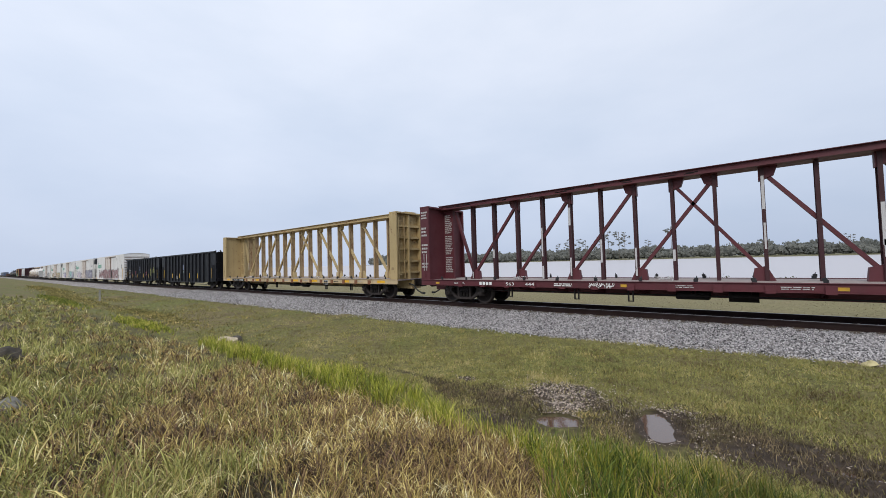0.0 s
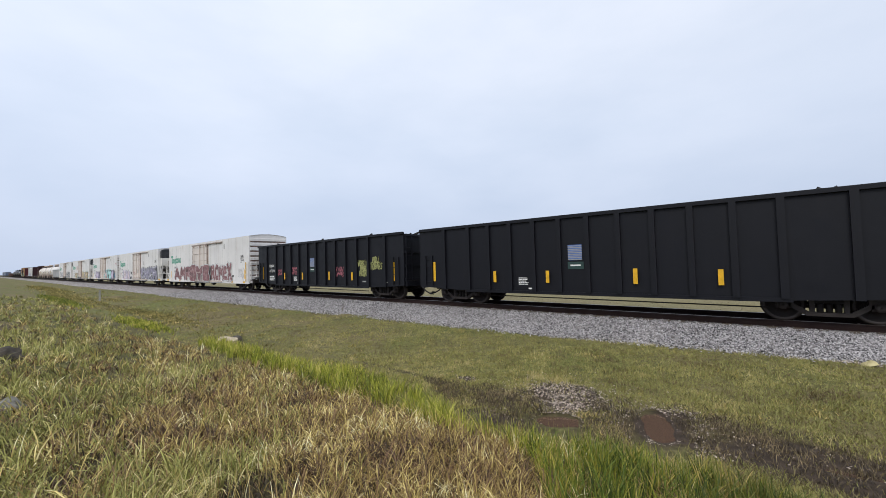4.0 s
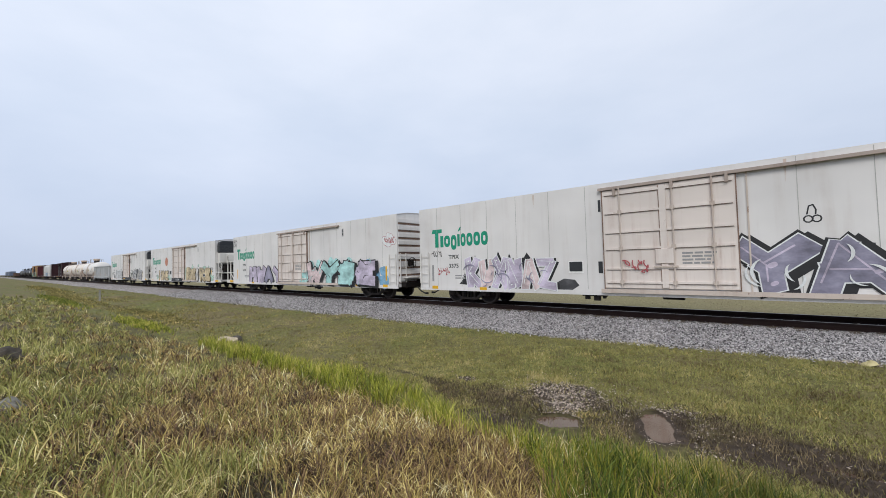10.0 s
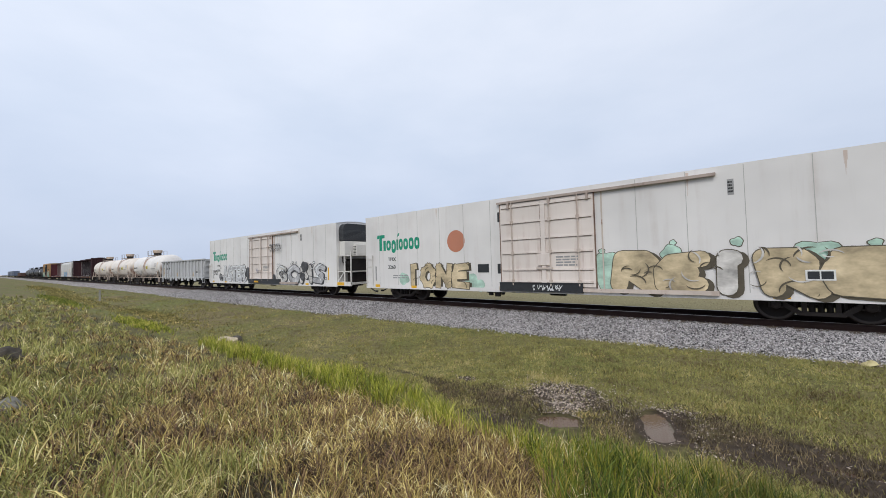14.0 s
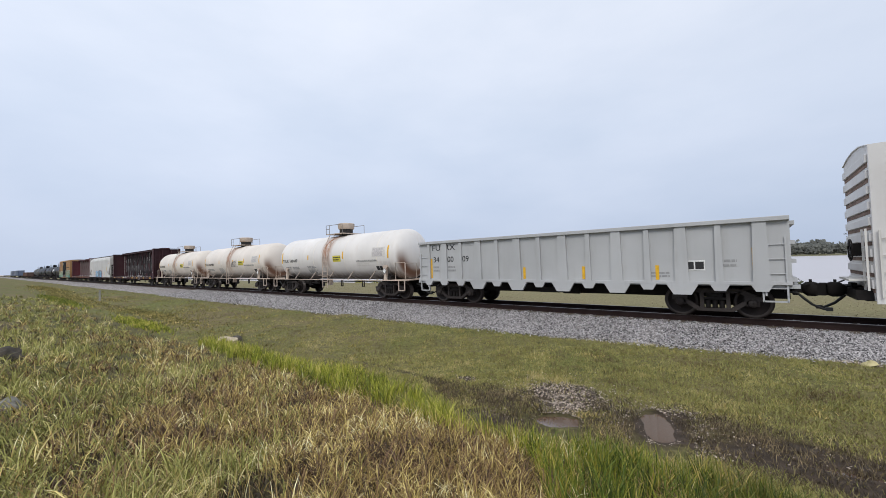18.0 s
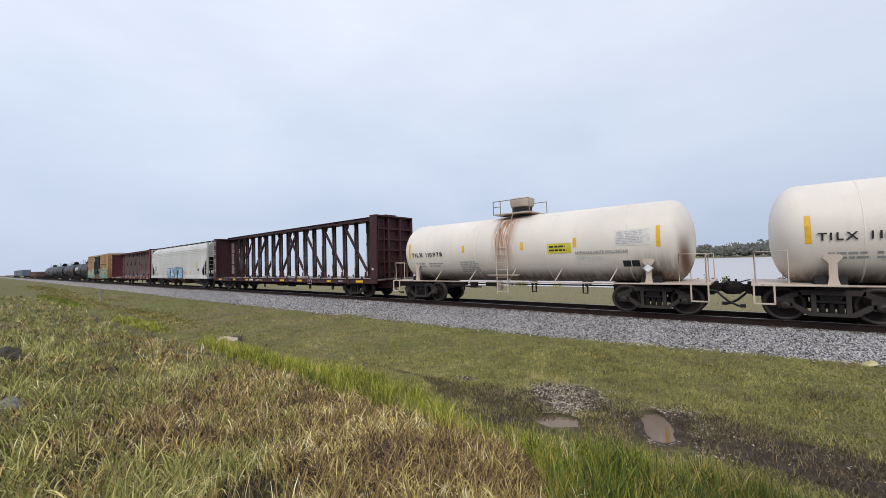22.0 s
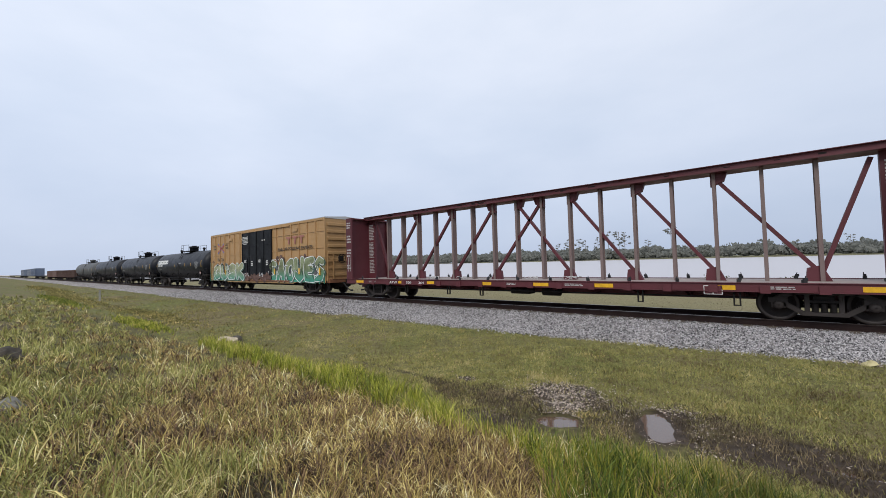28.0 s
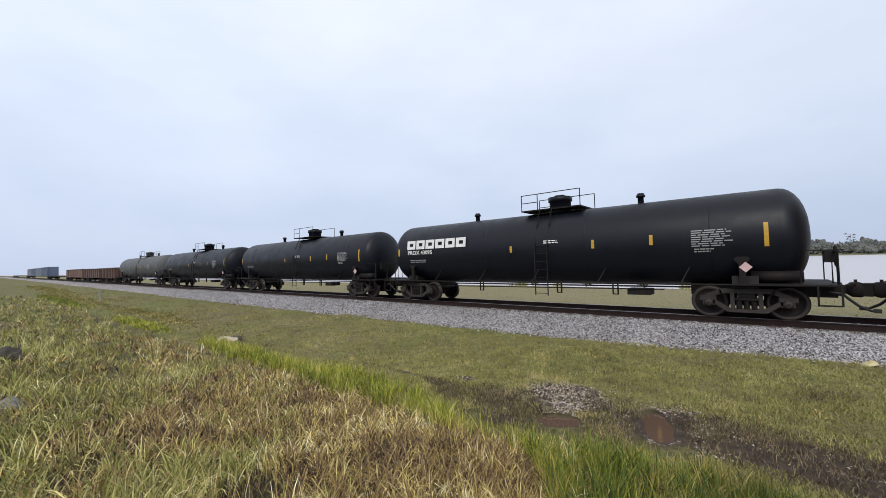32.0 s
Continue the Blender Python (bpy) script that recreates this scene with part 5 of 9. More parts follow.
def spray_clouds(car, spots, mat, y, edge=None, line=0.022):
    """Round puffs of spray behind the letters: (x, z, radius) each."""
    for k, (cx, cz, r) in enumerate(spots):
        lobe = [1 + 0.10 * math.sin(3 * 0.2618 * i + cx * 5) + 0.07 * math.sin(5 * 0.2618 * i + cz * 9) for i in range(24)]
        disc = lambda q: [(cx + q * lobe[i] * math.cos(0.2618 * i) * 1.15, cz + q * lobe[i] * math.sin(0.2618 * i)) for i in range(24)]
        yy = y - 0.0008 * k
        if edge:
            part("spray_outline", MB().plate(disc(r + line), yy - 0.0004, yy), edge, car)
        part("spray_cloud", MB().plate(disc(r), yy - 0.0045 if edge else yy - 0.0004, yy), mat, car)


def bubbles(car, x0, x1, z0, z1, count, fill, edge, y, seed=0, big=0.1):
    """Small ringed drops sprayed round a piece."""
    rng = random.Random(seed)
    ring, inside = MB(), MB()
    for k in range(count):
        r = rng.uniform(0.25, 1.0) * big
        cx, cz = rng.uniform(x0, x1), rng.choice((z0 + rng.uniform(0, 0.25) * (z1 - z0), z1 - rng.uniform(0, 0.22) * (z1 - z0)))
        flat = rng.uniform(0.6, 1.0)
        for mb, q, yy in ((ring, r, y - 0.0002 * k), (inside, r * 0.68, y - 0.0002 * k - 0.0001)):
            mb.add([(cx + q * math.cos(0.5236 * i) * 1.2, yy, cz + q * flat * math.sin(0.5236 * i)) for i in range(12)], [tuple(range(12))])
    tagged(part("spray_drops", ring, edge, car), kind="stuff")
    tagged(part("drop_fill", inside, fill, car), kind="stuff")


def swooshes(car, x0, x1, z0, z1, count, mat, y, seed=0, size=0.45):
    """Thin crescents of highlight swept over a piece."""
    rng = random.Random(seed)
    mb = MB()
    for k in range(count):
        r = size * rng.uniform(0.5, 1.1)
        cx, cz, a0, span = rng.uniform(x0, x1), rng.uniform(z0, z1), rng.uniform(0, 6.28), rng.uniform(1.0, 2.2)
        outer, inner = [], []
        for i in range(9):
            a = a0 + span * i / 8
            t = 0.13 * r * math.sin(math.pi * i / 8) ** 0.7 + 0.004
            px, pz = math.cos(a) * r * 1.15, math.sin(a) * r
            outer.append((cx + px * (1 + t / r), y - 0.0001 * k, min(max(cz + pz * (1 + t / r), z0 - 0.05), z1 + 0.1)))
            inner.append((cx + px, y - 0.0001 * k, min(max(cz + pz, z0 - 0.05), z1 + 0.1)))
        for i in range(8):
            mb.add([outer[i], outer[i + 1], inner[i + 1], inner[i]], [(0, 1, 2, 3)])
    return tagged(part("spray_highlight", mb, mat, car), kind="stuff")


def rust_runs(car, spots, y):
    """Rust that ran down the wall: (x, top, length, width) each."""
    for x, top, ln, w in spots:
        mb = MB()
        for k, (u, q, d) in enumerate(((-0.7, 0.55, 0.3), (-0.25, 1.0, 0.25), (0.2, 0.75, 0.35), (0.65, 0.4, 0.3))):
            mb.plate([(x + w * (u - d), top), (x + w * (u - 0.3 * d), top - q * ln), (x + w * (u + 0.3 * d), top - q * ln), (x + w * (u + d), top)], y - 0.002 - 0.0004 * k, y)
        part("rust_run", mb, M_RUSTRUN, car)


def tag(car, letters, x, z, w, h, mat, y, seed=0, thick=0.02, slant=0.2):
    """A word in quick single strokes."""
    rng = random.Random(seed)
    mb, step, yy = MB(), w / len(letters), y - 0.004
    for i, c in enumerate(letters):
        up, k = rng.uniform(-0.12, 0.12) * h, rng.uniform(0.8, 1.15)
        for path in STROKES[c]:
            yy = ribbon(mb, [(x + step * (i + 0.95 * u) + slant * h * v * 0.5 + rng.uniform(-0.05, 0.05) * step, z + up + h * k * v + rng.uniform(-0.05, 0.05) * h) for u, v in path], thick * 0.6, yy)
    return tagged(part("spray_tag", mb, mat, car), kind="stuff")


def scrawl(car, x, z, w, h, mat, y, seed=0, turns=9, thick=0.02):
    """A spray-can squiggle that spells nothing: hooks, loops and dashes."""
    rng = random.Random(seed)
    mb, yy = MB(), y - 0.004
    rows = 2 if h > 0.4 else 1
    n = max(4, int(w / (h / rows) * 2.5))
    gw, gh = w / n, h / rows
    for row in range(rows):
        for i in range(n):
            cx, cz = x + gw * (i + 0.5), z + gh * (row + 0.5)
            px, pz, a, turn = cx + rng.uniform(-0.3, 0.3) * gw, cz + 0.4 * gh, -1.5 + rng.uniform(-0.5, 0.5), rng.choice((-0.5, 0.5, 0.3))
            q = [(px, pz)]
            for k in range(rng.choice((7, 10, 13))):
                px, pz = px + 0.2 * gh * math.cos(a), pz + 0.2 * gh * math.sin(a)
                if abs(pz - cz) > 0.5 * gh or abs(px - cx) > 0.6 * gw:
                    a += 1.6 * (1 if turn > 0 else -1)
                q.append((min(max(px, cx - 0.65 * gw), cx + 0.65 * gw), min(max(pz, cz - 0.55 * gh), cz + 0.55 * gh)))
                a += turn
                if rng.random() < 0.18:
                    turn = -turn
            yy = ribbon(mb, q, thick * 0.5, yy)
    return tagged(part("spray_tag", mb, mat, car), kind="stuff")


def flat_spray(name, col, scale=1.2):
    mat, nt, b = material(name, 0.6)
    no = noise_node(nt, scale, 4, (1, 1, 1.6), rough=0.65)
    cols = [[c * 0.55 for c in col], col, [min(1, c * 1.35 + 0.05) for c in col]]
    nt.links.new(ramp(nt, no.outputs[0], [(0.32, cols[0]), (0.5, cols[1]), (0.68, cols[2])]).outputs[0], b.inputs["Base Color"])
    return mat


S_MAROON = flat_spray("maroon_spray", (0.20, 0.088, 0.092))
S_DARKMAROON = flat_spray("dark_maroon_spray", (0.085, 0.035, 0.038))
S_GREYLINE = plain("grey_outline_spray", (0.16, 0.15, 0.155), 0.6)
S_PINK = flat_spray("pink_spray", (0.62, 0.50, 0.50))
S_BLACK = plain("black_spray", (0.018, 0.018, 0.02), 0.6)
S_VIOLET = flat_spray("violet_grey_spray", (0.24, 0.23, 0.31))
S_LILAC = flat_spray("pale_lilac_spray", (0.50, 0.44, 0.55))
S_MINT = flat_spray("mint_spray", (0.36, 0.60, 0.58))
S_TAN = flat_spray("tan_spray", (0.53, 0.43, 0.27))
S_TEAL = flat_spray("teal_spray", (0.03, 0.26, 0.18))
S_WHITE = plain("white_spray", (0.72, 0.74, 0.74), 0.6)
S_GREY = flat_spray("grey_spray", (0.42, 0.42, 0.43))
S_RED = plain("red_spray", (0.38, 0.08, 0.09), 0.6)
S_SKY = flat_spray("sky_blue_spray", (0.20, 0.40, 0.58))
S_PALEMINT = flat_spray("pale_mint_spray", (0.42, 0.60, 0.50))
S_ROSE = flat_spray("rose_spray", (0.60, 0.36, 0.36))


def fade_spray(name, low, high, z0, z1):
    """Spray that was laid in two colours, one above the other."""
    mat = flat_spray(name, high)
    nt = mat.node_tree
    b = nt.nodes["Principled BSDF"]
    base = b.inputs["Base Color"].links[0].from_socket
    tc = nt.nodes.new("ShaderNodeTexCoord")
    sep = nt.nodes.new("ShaderNodeSeparateXYZ")
    nt.links.new(tc.outputs["Object"], sep.inputs[0])
    mr = nt.nodes.new("ShaderNodeMapRange")
    mr.inputs["From Min"].default_value, mr.inputs["From Max"].default_value = z0, z1
    nt.links.new(sep.outputs[2], mr.inputs["Value"])
    nt.links.new(mix(nt, mr.outputs[0], low, base), b.inputs["Base Color"])
    return mat


S_FADE = fade_spray("green_over_teal_spray", (0.045, 0.27, 0.19), (0.19, 0.225, 0.115), 0.95, 1.7)
S_FADEPALE = fade_spray("mint_over_teal_spray", (0.06, 0.28, 0.20), (0.30, 0.325, 0.19), 0.95, 1.7)
S_PINKRED = plain("pale_red_spray", (0.42, 0.13, 0.16), 0.6)
M_DARKSIGN = plain("dark_green_sign", (0.02, 0.05, 0.045), 0.5)
S_YELLOW = plain("pale_yellow_spray", (0.35, 0.36, 0.14), 0.6)
S_OLIVE = plain("thin_olive_spray", (0.10, 0.10, 0.025), 0.7)


def ladder(car, x, y, z0, z1, w, mat, n=5, along="x", name="ladder"):
    mb = MB()
    for k in (0, 1):
        p = (x + (w * k if along == "x" else 0), y + (w * k if along == "y" else 0))
        mb.box(p[0] - 0.02, p[0] + 0.02, p[1] - 0.02, p[1] + 0.02, z0, z1)
    for k in range(n):
        z = z0 + (z1 - z0) * (k + 0.5) / n
        mb.tube([(x, y, z), (x + (w if along == "x" else 0), y + (w if along == "y" else 0), z)], 0.013, 6)
    return part(name, mb, mat, car)


def brake_wheel(car, x, y, z, mat, face=1):
    mb = MB()
    ring = [(x, y + 0.27 * math.cos(6.2832 * k / 20), z + 0.27 * math.sin(6.2832 * k / 20)) for k in range(21)]
    mb.tube(ring, 0.018, 6, False)
    for k in range(5):
        a = 6.2832 * k / 5
        mb.beam((x, y, z), (x, y + 0.27 * math.cos(a), z + 0.27 * math.sin(a)), 0.025, 0.025)
    mb.box(*sorted((x, x - face * 0.22)), y - 0.12, y + 0.12, z - 0.16, z + 0.16)
    return part("brake_wheel", mb, mat, car, "hand brake wheel and gear box")


# ---------------------------------------------------------------- centre-beam flat cars
def centerbeam(x, half, mat, label, seed, panel_mat=None, pads=True, marks=None, sill=None, column=None, name="centerbeam_flatcar"):
    rng = random.Random(seed)
    car = car_thing(name, label, x, "centre-beam flat cars")
    part("deck", MB().box(-half, half, -1.36, 1.36, 0.98, 1.05), M_DECK, car)
    for s in (-1, 1):
        y = s * 1.40
        mb = MB().box(-half, half, y - 0.03, y + 0.03, 0.83, 1.05).box(-half, half, y - 0.07, y + 0.07, 1.05, 1.07).box(-half, half, y - 0.07, y + 0.07, 0.81, 0.83)
        part("side_sill", mb, sill or mat, car, bevel=0.006)
    part("centre_sill", MB().box(-half, half, -0.33, 0.33, 0.52, 0.97), mat, car)
    bear = MB().add([(-0.05, -1.36, 0.76), (-0.05, 1.36, 0.76), (-0.05, 1.36, 0.97), (-0.05, -1.36, 0.97), (-0.05, -0.33, 0.55), (-0.05, 0.33, 0.55)],
                    [(0, 4, 5, 1, 2, 3)])
    bear.add([(0.05, a, b) for _, a, b in bear.v[:6]], [(3, 2, 1, 5, 4, 0)])
    bm_ = bear.mesh("cross_bearer", mat)
    for k in range(11):
        put("cross_bearer", bm_, car, pose(-7.2 + k * 1.44, 0, 0))
    part("brake_cylinder", MB().spin([(-0.35, 0.02), (-0.35, 0.17), (0.35, 0.17), (0.35, 0.02)], 12, "x", (1.2, -0.75, 0.62)), M_STEEL, car)
    part("air_tank", MB().box(-0.5, 0.4, -1.0, -0.5, 0.5, 0.72), M_STEEL, car, bevel=0.05)
    part("brake_rod", MB().tube([(-7.4, -1.2, 0.64), (7.4, -1.2, 0.64)], 0.026, 6), M_STEEL, car)
    hang = MB().box(-0.02, 0.02, -1.13, -1.07, 0.42, 0.78).box(0.12, 0.16, -1.13, -1.07, 0.42, 0.78).box(-0.02, 0.16, -1.13, -1.07, 0.40, 0.43)
    hm = hang.mesh("hanger", M_STEEL)
    for hx in (-6.3, -3.6, -1.8, 4.4, 6.9):
        put("hanger", hm, car, pose(hx, -0.2, 0))
    # the two bulkheads
    for s in (-1, 1):
        xo = s * half
        b = part("bulkhead", MB().box(*sorted((xo - s * 0.36, xo - s * 0.28)), -1.36, 1.36, 1.05, 4.48), mat, car)
        for q in (-1, 1):
            part("corner_post", MB().box(*sorted((xo - s * 0.52, xo)), *sorted((q * 1.34, q * 1.43)), 1.05, 4.50), mat, b, bevel=0.008)
        for z in (1.35, 1.95, 2.6, 3.2, 3.8):
            part("rib", MB().box(*sorted((xo - s * 0.28, xo - s * 0.10)), -1.33, 1.33, z, z + 0.09), mat, b)
        part("cap", MB().box(*sorted((xo - s * 0.52, xo + s * 0.01)), -1.43, 1.43, 4.50, 4.58), mat, b, bevel=0.008)
        for q in (-0.45, 0.45):
            part("stiffener", MB().box(*sorted((xo - s * 0.28, xo - s * 0.04)), q - 0.05, q + 0.05, 1.05, 4.46), mat, b)
        ladder(b, xo - s * 0.06, -1.22, 1.1, 4.3, 0.42, mat, 8, "y")
        # centre panel and its painted warnings
        part("centre_panel", MB().box(*sorted((xo - s * 0.36, s * 10.04)), -0.07, 0.07, 1.05, 4.47), mat, car)
        ink = M_FAINTINK if "yellow" in label else M_INKFADED
        xa, xb = sorted((xo - s * 0.40, s * 10.08))
        for r, (zb, hh, nn) in enumerate(((3.3, 0.95, 10), (2.25, 0.95, 11), (1.35, 0.8, 9))):
            bars(car, xa + 0.05, zb, (xb - xa) * 0.86, hh, nn, ink, -0.075, seed=seed + r)
        xp = sorted((xo - s * 0.50, xo - s * 0.04))
        if seed % 2 == 0 and s < 0:
            for r, (zb, hh, nn) in enumerate(((3.95, 0.4, 3), (3.1, 0.5, 3), (2.3, 0.5, 3), (1.6, 0.3, 2))):
                bars(car, xp[0] + 0.03, zb, 0.40, hh, nn, ink, -1.435, seed=seed * 5 + r)
            for q in (0.14, 0.30):
                patch(car, xp[0] + q, xp[0] + q + 0.035, 1.5, 2.3, ink, -1.436, "spray_tag")
        else:
            patch(car, xp[0] + 0.10, xp[0] + 0.26, 1.55, 1.68, ink, -1.435, "stencil")
    part("handrail", MB().tube([(-half + 0.3, -1.47, 1.2), (-half + 0.3, -1.50, 1.6), (-half + 0.3, -1.47, 2.0)], 0.014, 6), mat, car)
    # the truss down the middle
    top = MB().box(-half + 0.3, half - 0.3, -0.42, 0.42, 4.47, 4.50).box(-half + 0.3, half - 0.3, -0.34, 0.34, 4.50, 4.66).box(-half + 0.3, half - 0.3, -0.42, 0.42, 4.66, 4.68)
    part("top_chord", top, mat, car)
    rust = MB()
    for k in range(26):
        rx = rng.uniform(-half + 0.4, half - 1.0)
        zr = rng.uniform(4.52, 4.6)
        rust.box(rx, rx + rng.uniform(0.08, 0.5), -0.344, -0.34, zr, zr + rng.uniform(0.02, 0.05))
    tagged(part("rust_patch", rust, M_RUST if "yellow" in label else M_STEEL, car), kind="stuff")
    cols = [(k - 7.5) * 1.18 for k in range(16)] + [9.9, -9.9]
    cm = MB().box(-0.048, 0.048, -0.15, -0.13, 1.05, 4.47).box(-0.012, 0.012, -0.13, 0.13, 1.05, 4.47).box(-0.048, 0.048, 0.13, 0.15, 1.05, 4.47).mesh("column", column or mat)
    for c in cols[:16]:
        ob = put("column", cm, car, pose(c, 0, 0))
        if pads:
            for q in range(rng.choice({6: (1, 2, 3, 4), 1: (0, 0, 1)}.get(seed, (0, 1, 2, 2)))):
                z0, w0 = rng.choice((1.08, 1.2, 1.45, 1.7, 2.0, 3.2)), rng.uniform(0.022, 0.042)
                part("wear_strip", MB().box(-w0, w0, -0.158, -0.152, z0, z0 + rng.uniform(0.25, 1.2)), M_PAD, ob, "worn white strip")
    runs = [(-1, 0, 1), (0, 2, 0), (2, 4, 0), (4, 6, 0), (6, 8, 0), (7, 9, 1), (9, 11, 1), (11, 13, 1), (13, 15, 1), (15, 16, 0)]
    for a, b, falls in runs:
        za, zb = (4.35, 1.25) if falls else (1.25, 4.35)
        d = part("diagonal", MB().beam((cols[a], 0, za), (cols[b], 0, zb), 0.14, 0.105), mat, car)
        gx, gs = (cols[a], 1) if falls else (cols[b], -1)
        if b - a > 1:
            part("gusset", MB().plate([(gx - gs * 0.09, 4.47), (gx + gs * 0.36, 4.47), (gx + gs * 0.27, 4.20), (gx - gs * 0.09, 4.05)], -0.10, 0.10), mat, d)
            gx, gs = (cols[b], -1) if falls else (cols[a], 1)
            part("gusset", MB().plate([(gx - gs * 0.2, 1.05), (gx + gs * 0.34, 1.05), (gx + gs * 0.30, 1.42), (gx, 1.5)], -0.10, 0.10), mat, d)
    wm = MB().box(-0.045, 0.045, -0.04, 0.04, 0, 0.10).box(-0.02, 0.07, -0.03, 0.03, 0.07, 0.15).tube([(0, -0.02, 0.12), (0.03, -0.02, 0.2)], 0.012, 6).mesh("winch", M_INK)
    for k in range(15):
        xk = -9.8 + k * 1.4 + rng.uniform(-0.1, 0.1)
        for s in (-1, 1):
            put("winch", wm, car, pose(xk, s * 1.28, 1.05, 0, 0, rng.uniform(0, 360)))
    for k, xk in enumerate((-10.1, -6.72 if marks and marks[0] == "ATW" else -7.1, -4.75, -1.6 if seed == 8 else -2.0, 0.75, 3.05, 6.5, 9.4)):
        if seed != 4:
            patch(car, xk, xk + (0.62 if k in (0, 4, 5, 7) else 0.45), 0.86, 0.99, M_REFLECT, -1.432)
        elif k in (0, 3, 5, 7):
            patch(car, xk, xk + 0.22, 0.88, 0.97, M_DUSTYMARK, -1.432)
    faded = sill or mat
    pocket = MB().box(-0.11, 0.11, -1.475, -1.40, 0.78, 1.0).mesh("stake_pocket", M_RUST if sill else faded)
    for k in range(16):
        put("stake_pocket", pocket, car, pose((k - 7.5) * 1.16 + 0.05, 0, 0))
    if marks:
        if "yellow" in label:
            patch(car, -8.93, -6.68, 0.82, 1.0, M_INK, -1.48, "number_board", "black board with white lettering")
            lettering(car, marks[0], -8.58, 0.85, 0.12, M_INKWHITE, -1.49, stretch=1.6)
            lettering(car, marks[1], -7.5, 0.85, 0.12, M_INKWHITE, -1.49, stretch=1.5)
            bars(car, 5.47, 0.84, 0.5, 0.1, 1, M_INK, -1.436, seed=3)
        elif marks[0]:
            lettering(car, marks[0], -7.32, 0.86, 0.12, M_INKWHITE, -1.48, stretch=1.5)
            lettering(car, marks[1][:3], -6.11, 0.86, 0.12, M_INKWHITE, -1.48, stretch=1.5)
            lettering(car, marks[1][4:], -5.27, 0.86, 0.12, M_INKWHITE, -1.48, stretch=1.5)
        else:
            # the owner's mark as plain blocks, then the number
            first = -7.62 if seed == 4 else -3.94
            for k in range(4):
                patch(car, first + k * 0.165, first + 0.12 + k * 0.165, 0.87, 1.0, M_INKWHITE, -1.48, "emblem")
            for k, word in enumerate(marks[1].split()):
                lettering(car, word, first + (1.27 if seed == 4 else 1.09) + k * 0.86, 0.87, 0.13, M_INKWHITE, -1.48, stretch=1.5)
            if seed == 4:
                bars(car, -4.3, 0.86, 0.8, 0.13, 2, M_INKWHITE, -1.482, seed=9)
                scrawl(car, -3.05, 0.85, 0.9, 0.17, M_INKWHITE, -1.482, 6, 8, 0.016)
    px = 6.2 if seed == 8 else 4.39
    part("data_panel", MB().box(px, px + 0.45, -1.438, -1.43, 0.72, 0.98), M_INKWHITE, car)
    for a in (px + 0.02, px + 0.24):
        patch(car, a, a + 0.19, 0.74, 0.96, M_INK if "yellow" in label else mat, -1.44, "data_field")
    for k, xk in enumerate((-9.0, -0.6, 2.0, 7.6)):
        bars(car, xk, 0.88, 0.7, 0.10, 2, M_INKFADED, -1.436, seed=seed + k)
    # loose straps left on the deck
    for k in range(5):
        heap, hx, hy = MB(), rng.uniform(-8, 8), rng.uniform(-1.0, -0.4)
        for q in range(4):
            a = rng.uniform(0, 6.28)
            heap.tube([(hx + 0.3 * math.cos(a + 0.5 * i), hy + 0.12 * math.sin(a + 0.5 * i), 1.06 + 0.14 * abs(math.sin(0.9 * i + q))) for i in range(6)], 0.012, 4)
        part("loose_strap", heap, M_PAD, car)
    gear(car, half + 0.12, 8.75)
    return car


M_PAD = paint("worn_white_pad", (0.56, 0.55, 0.55), dirt=(0.05, 0.04, 0.04), grime=0.9, rust=0.35)


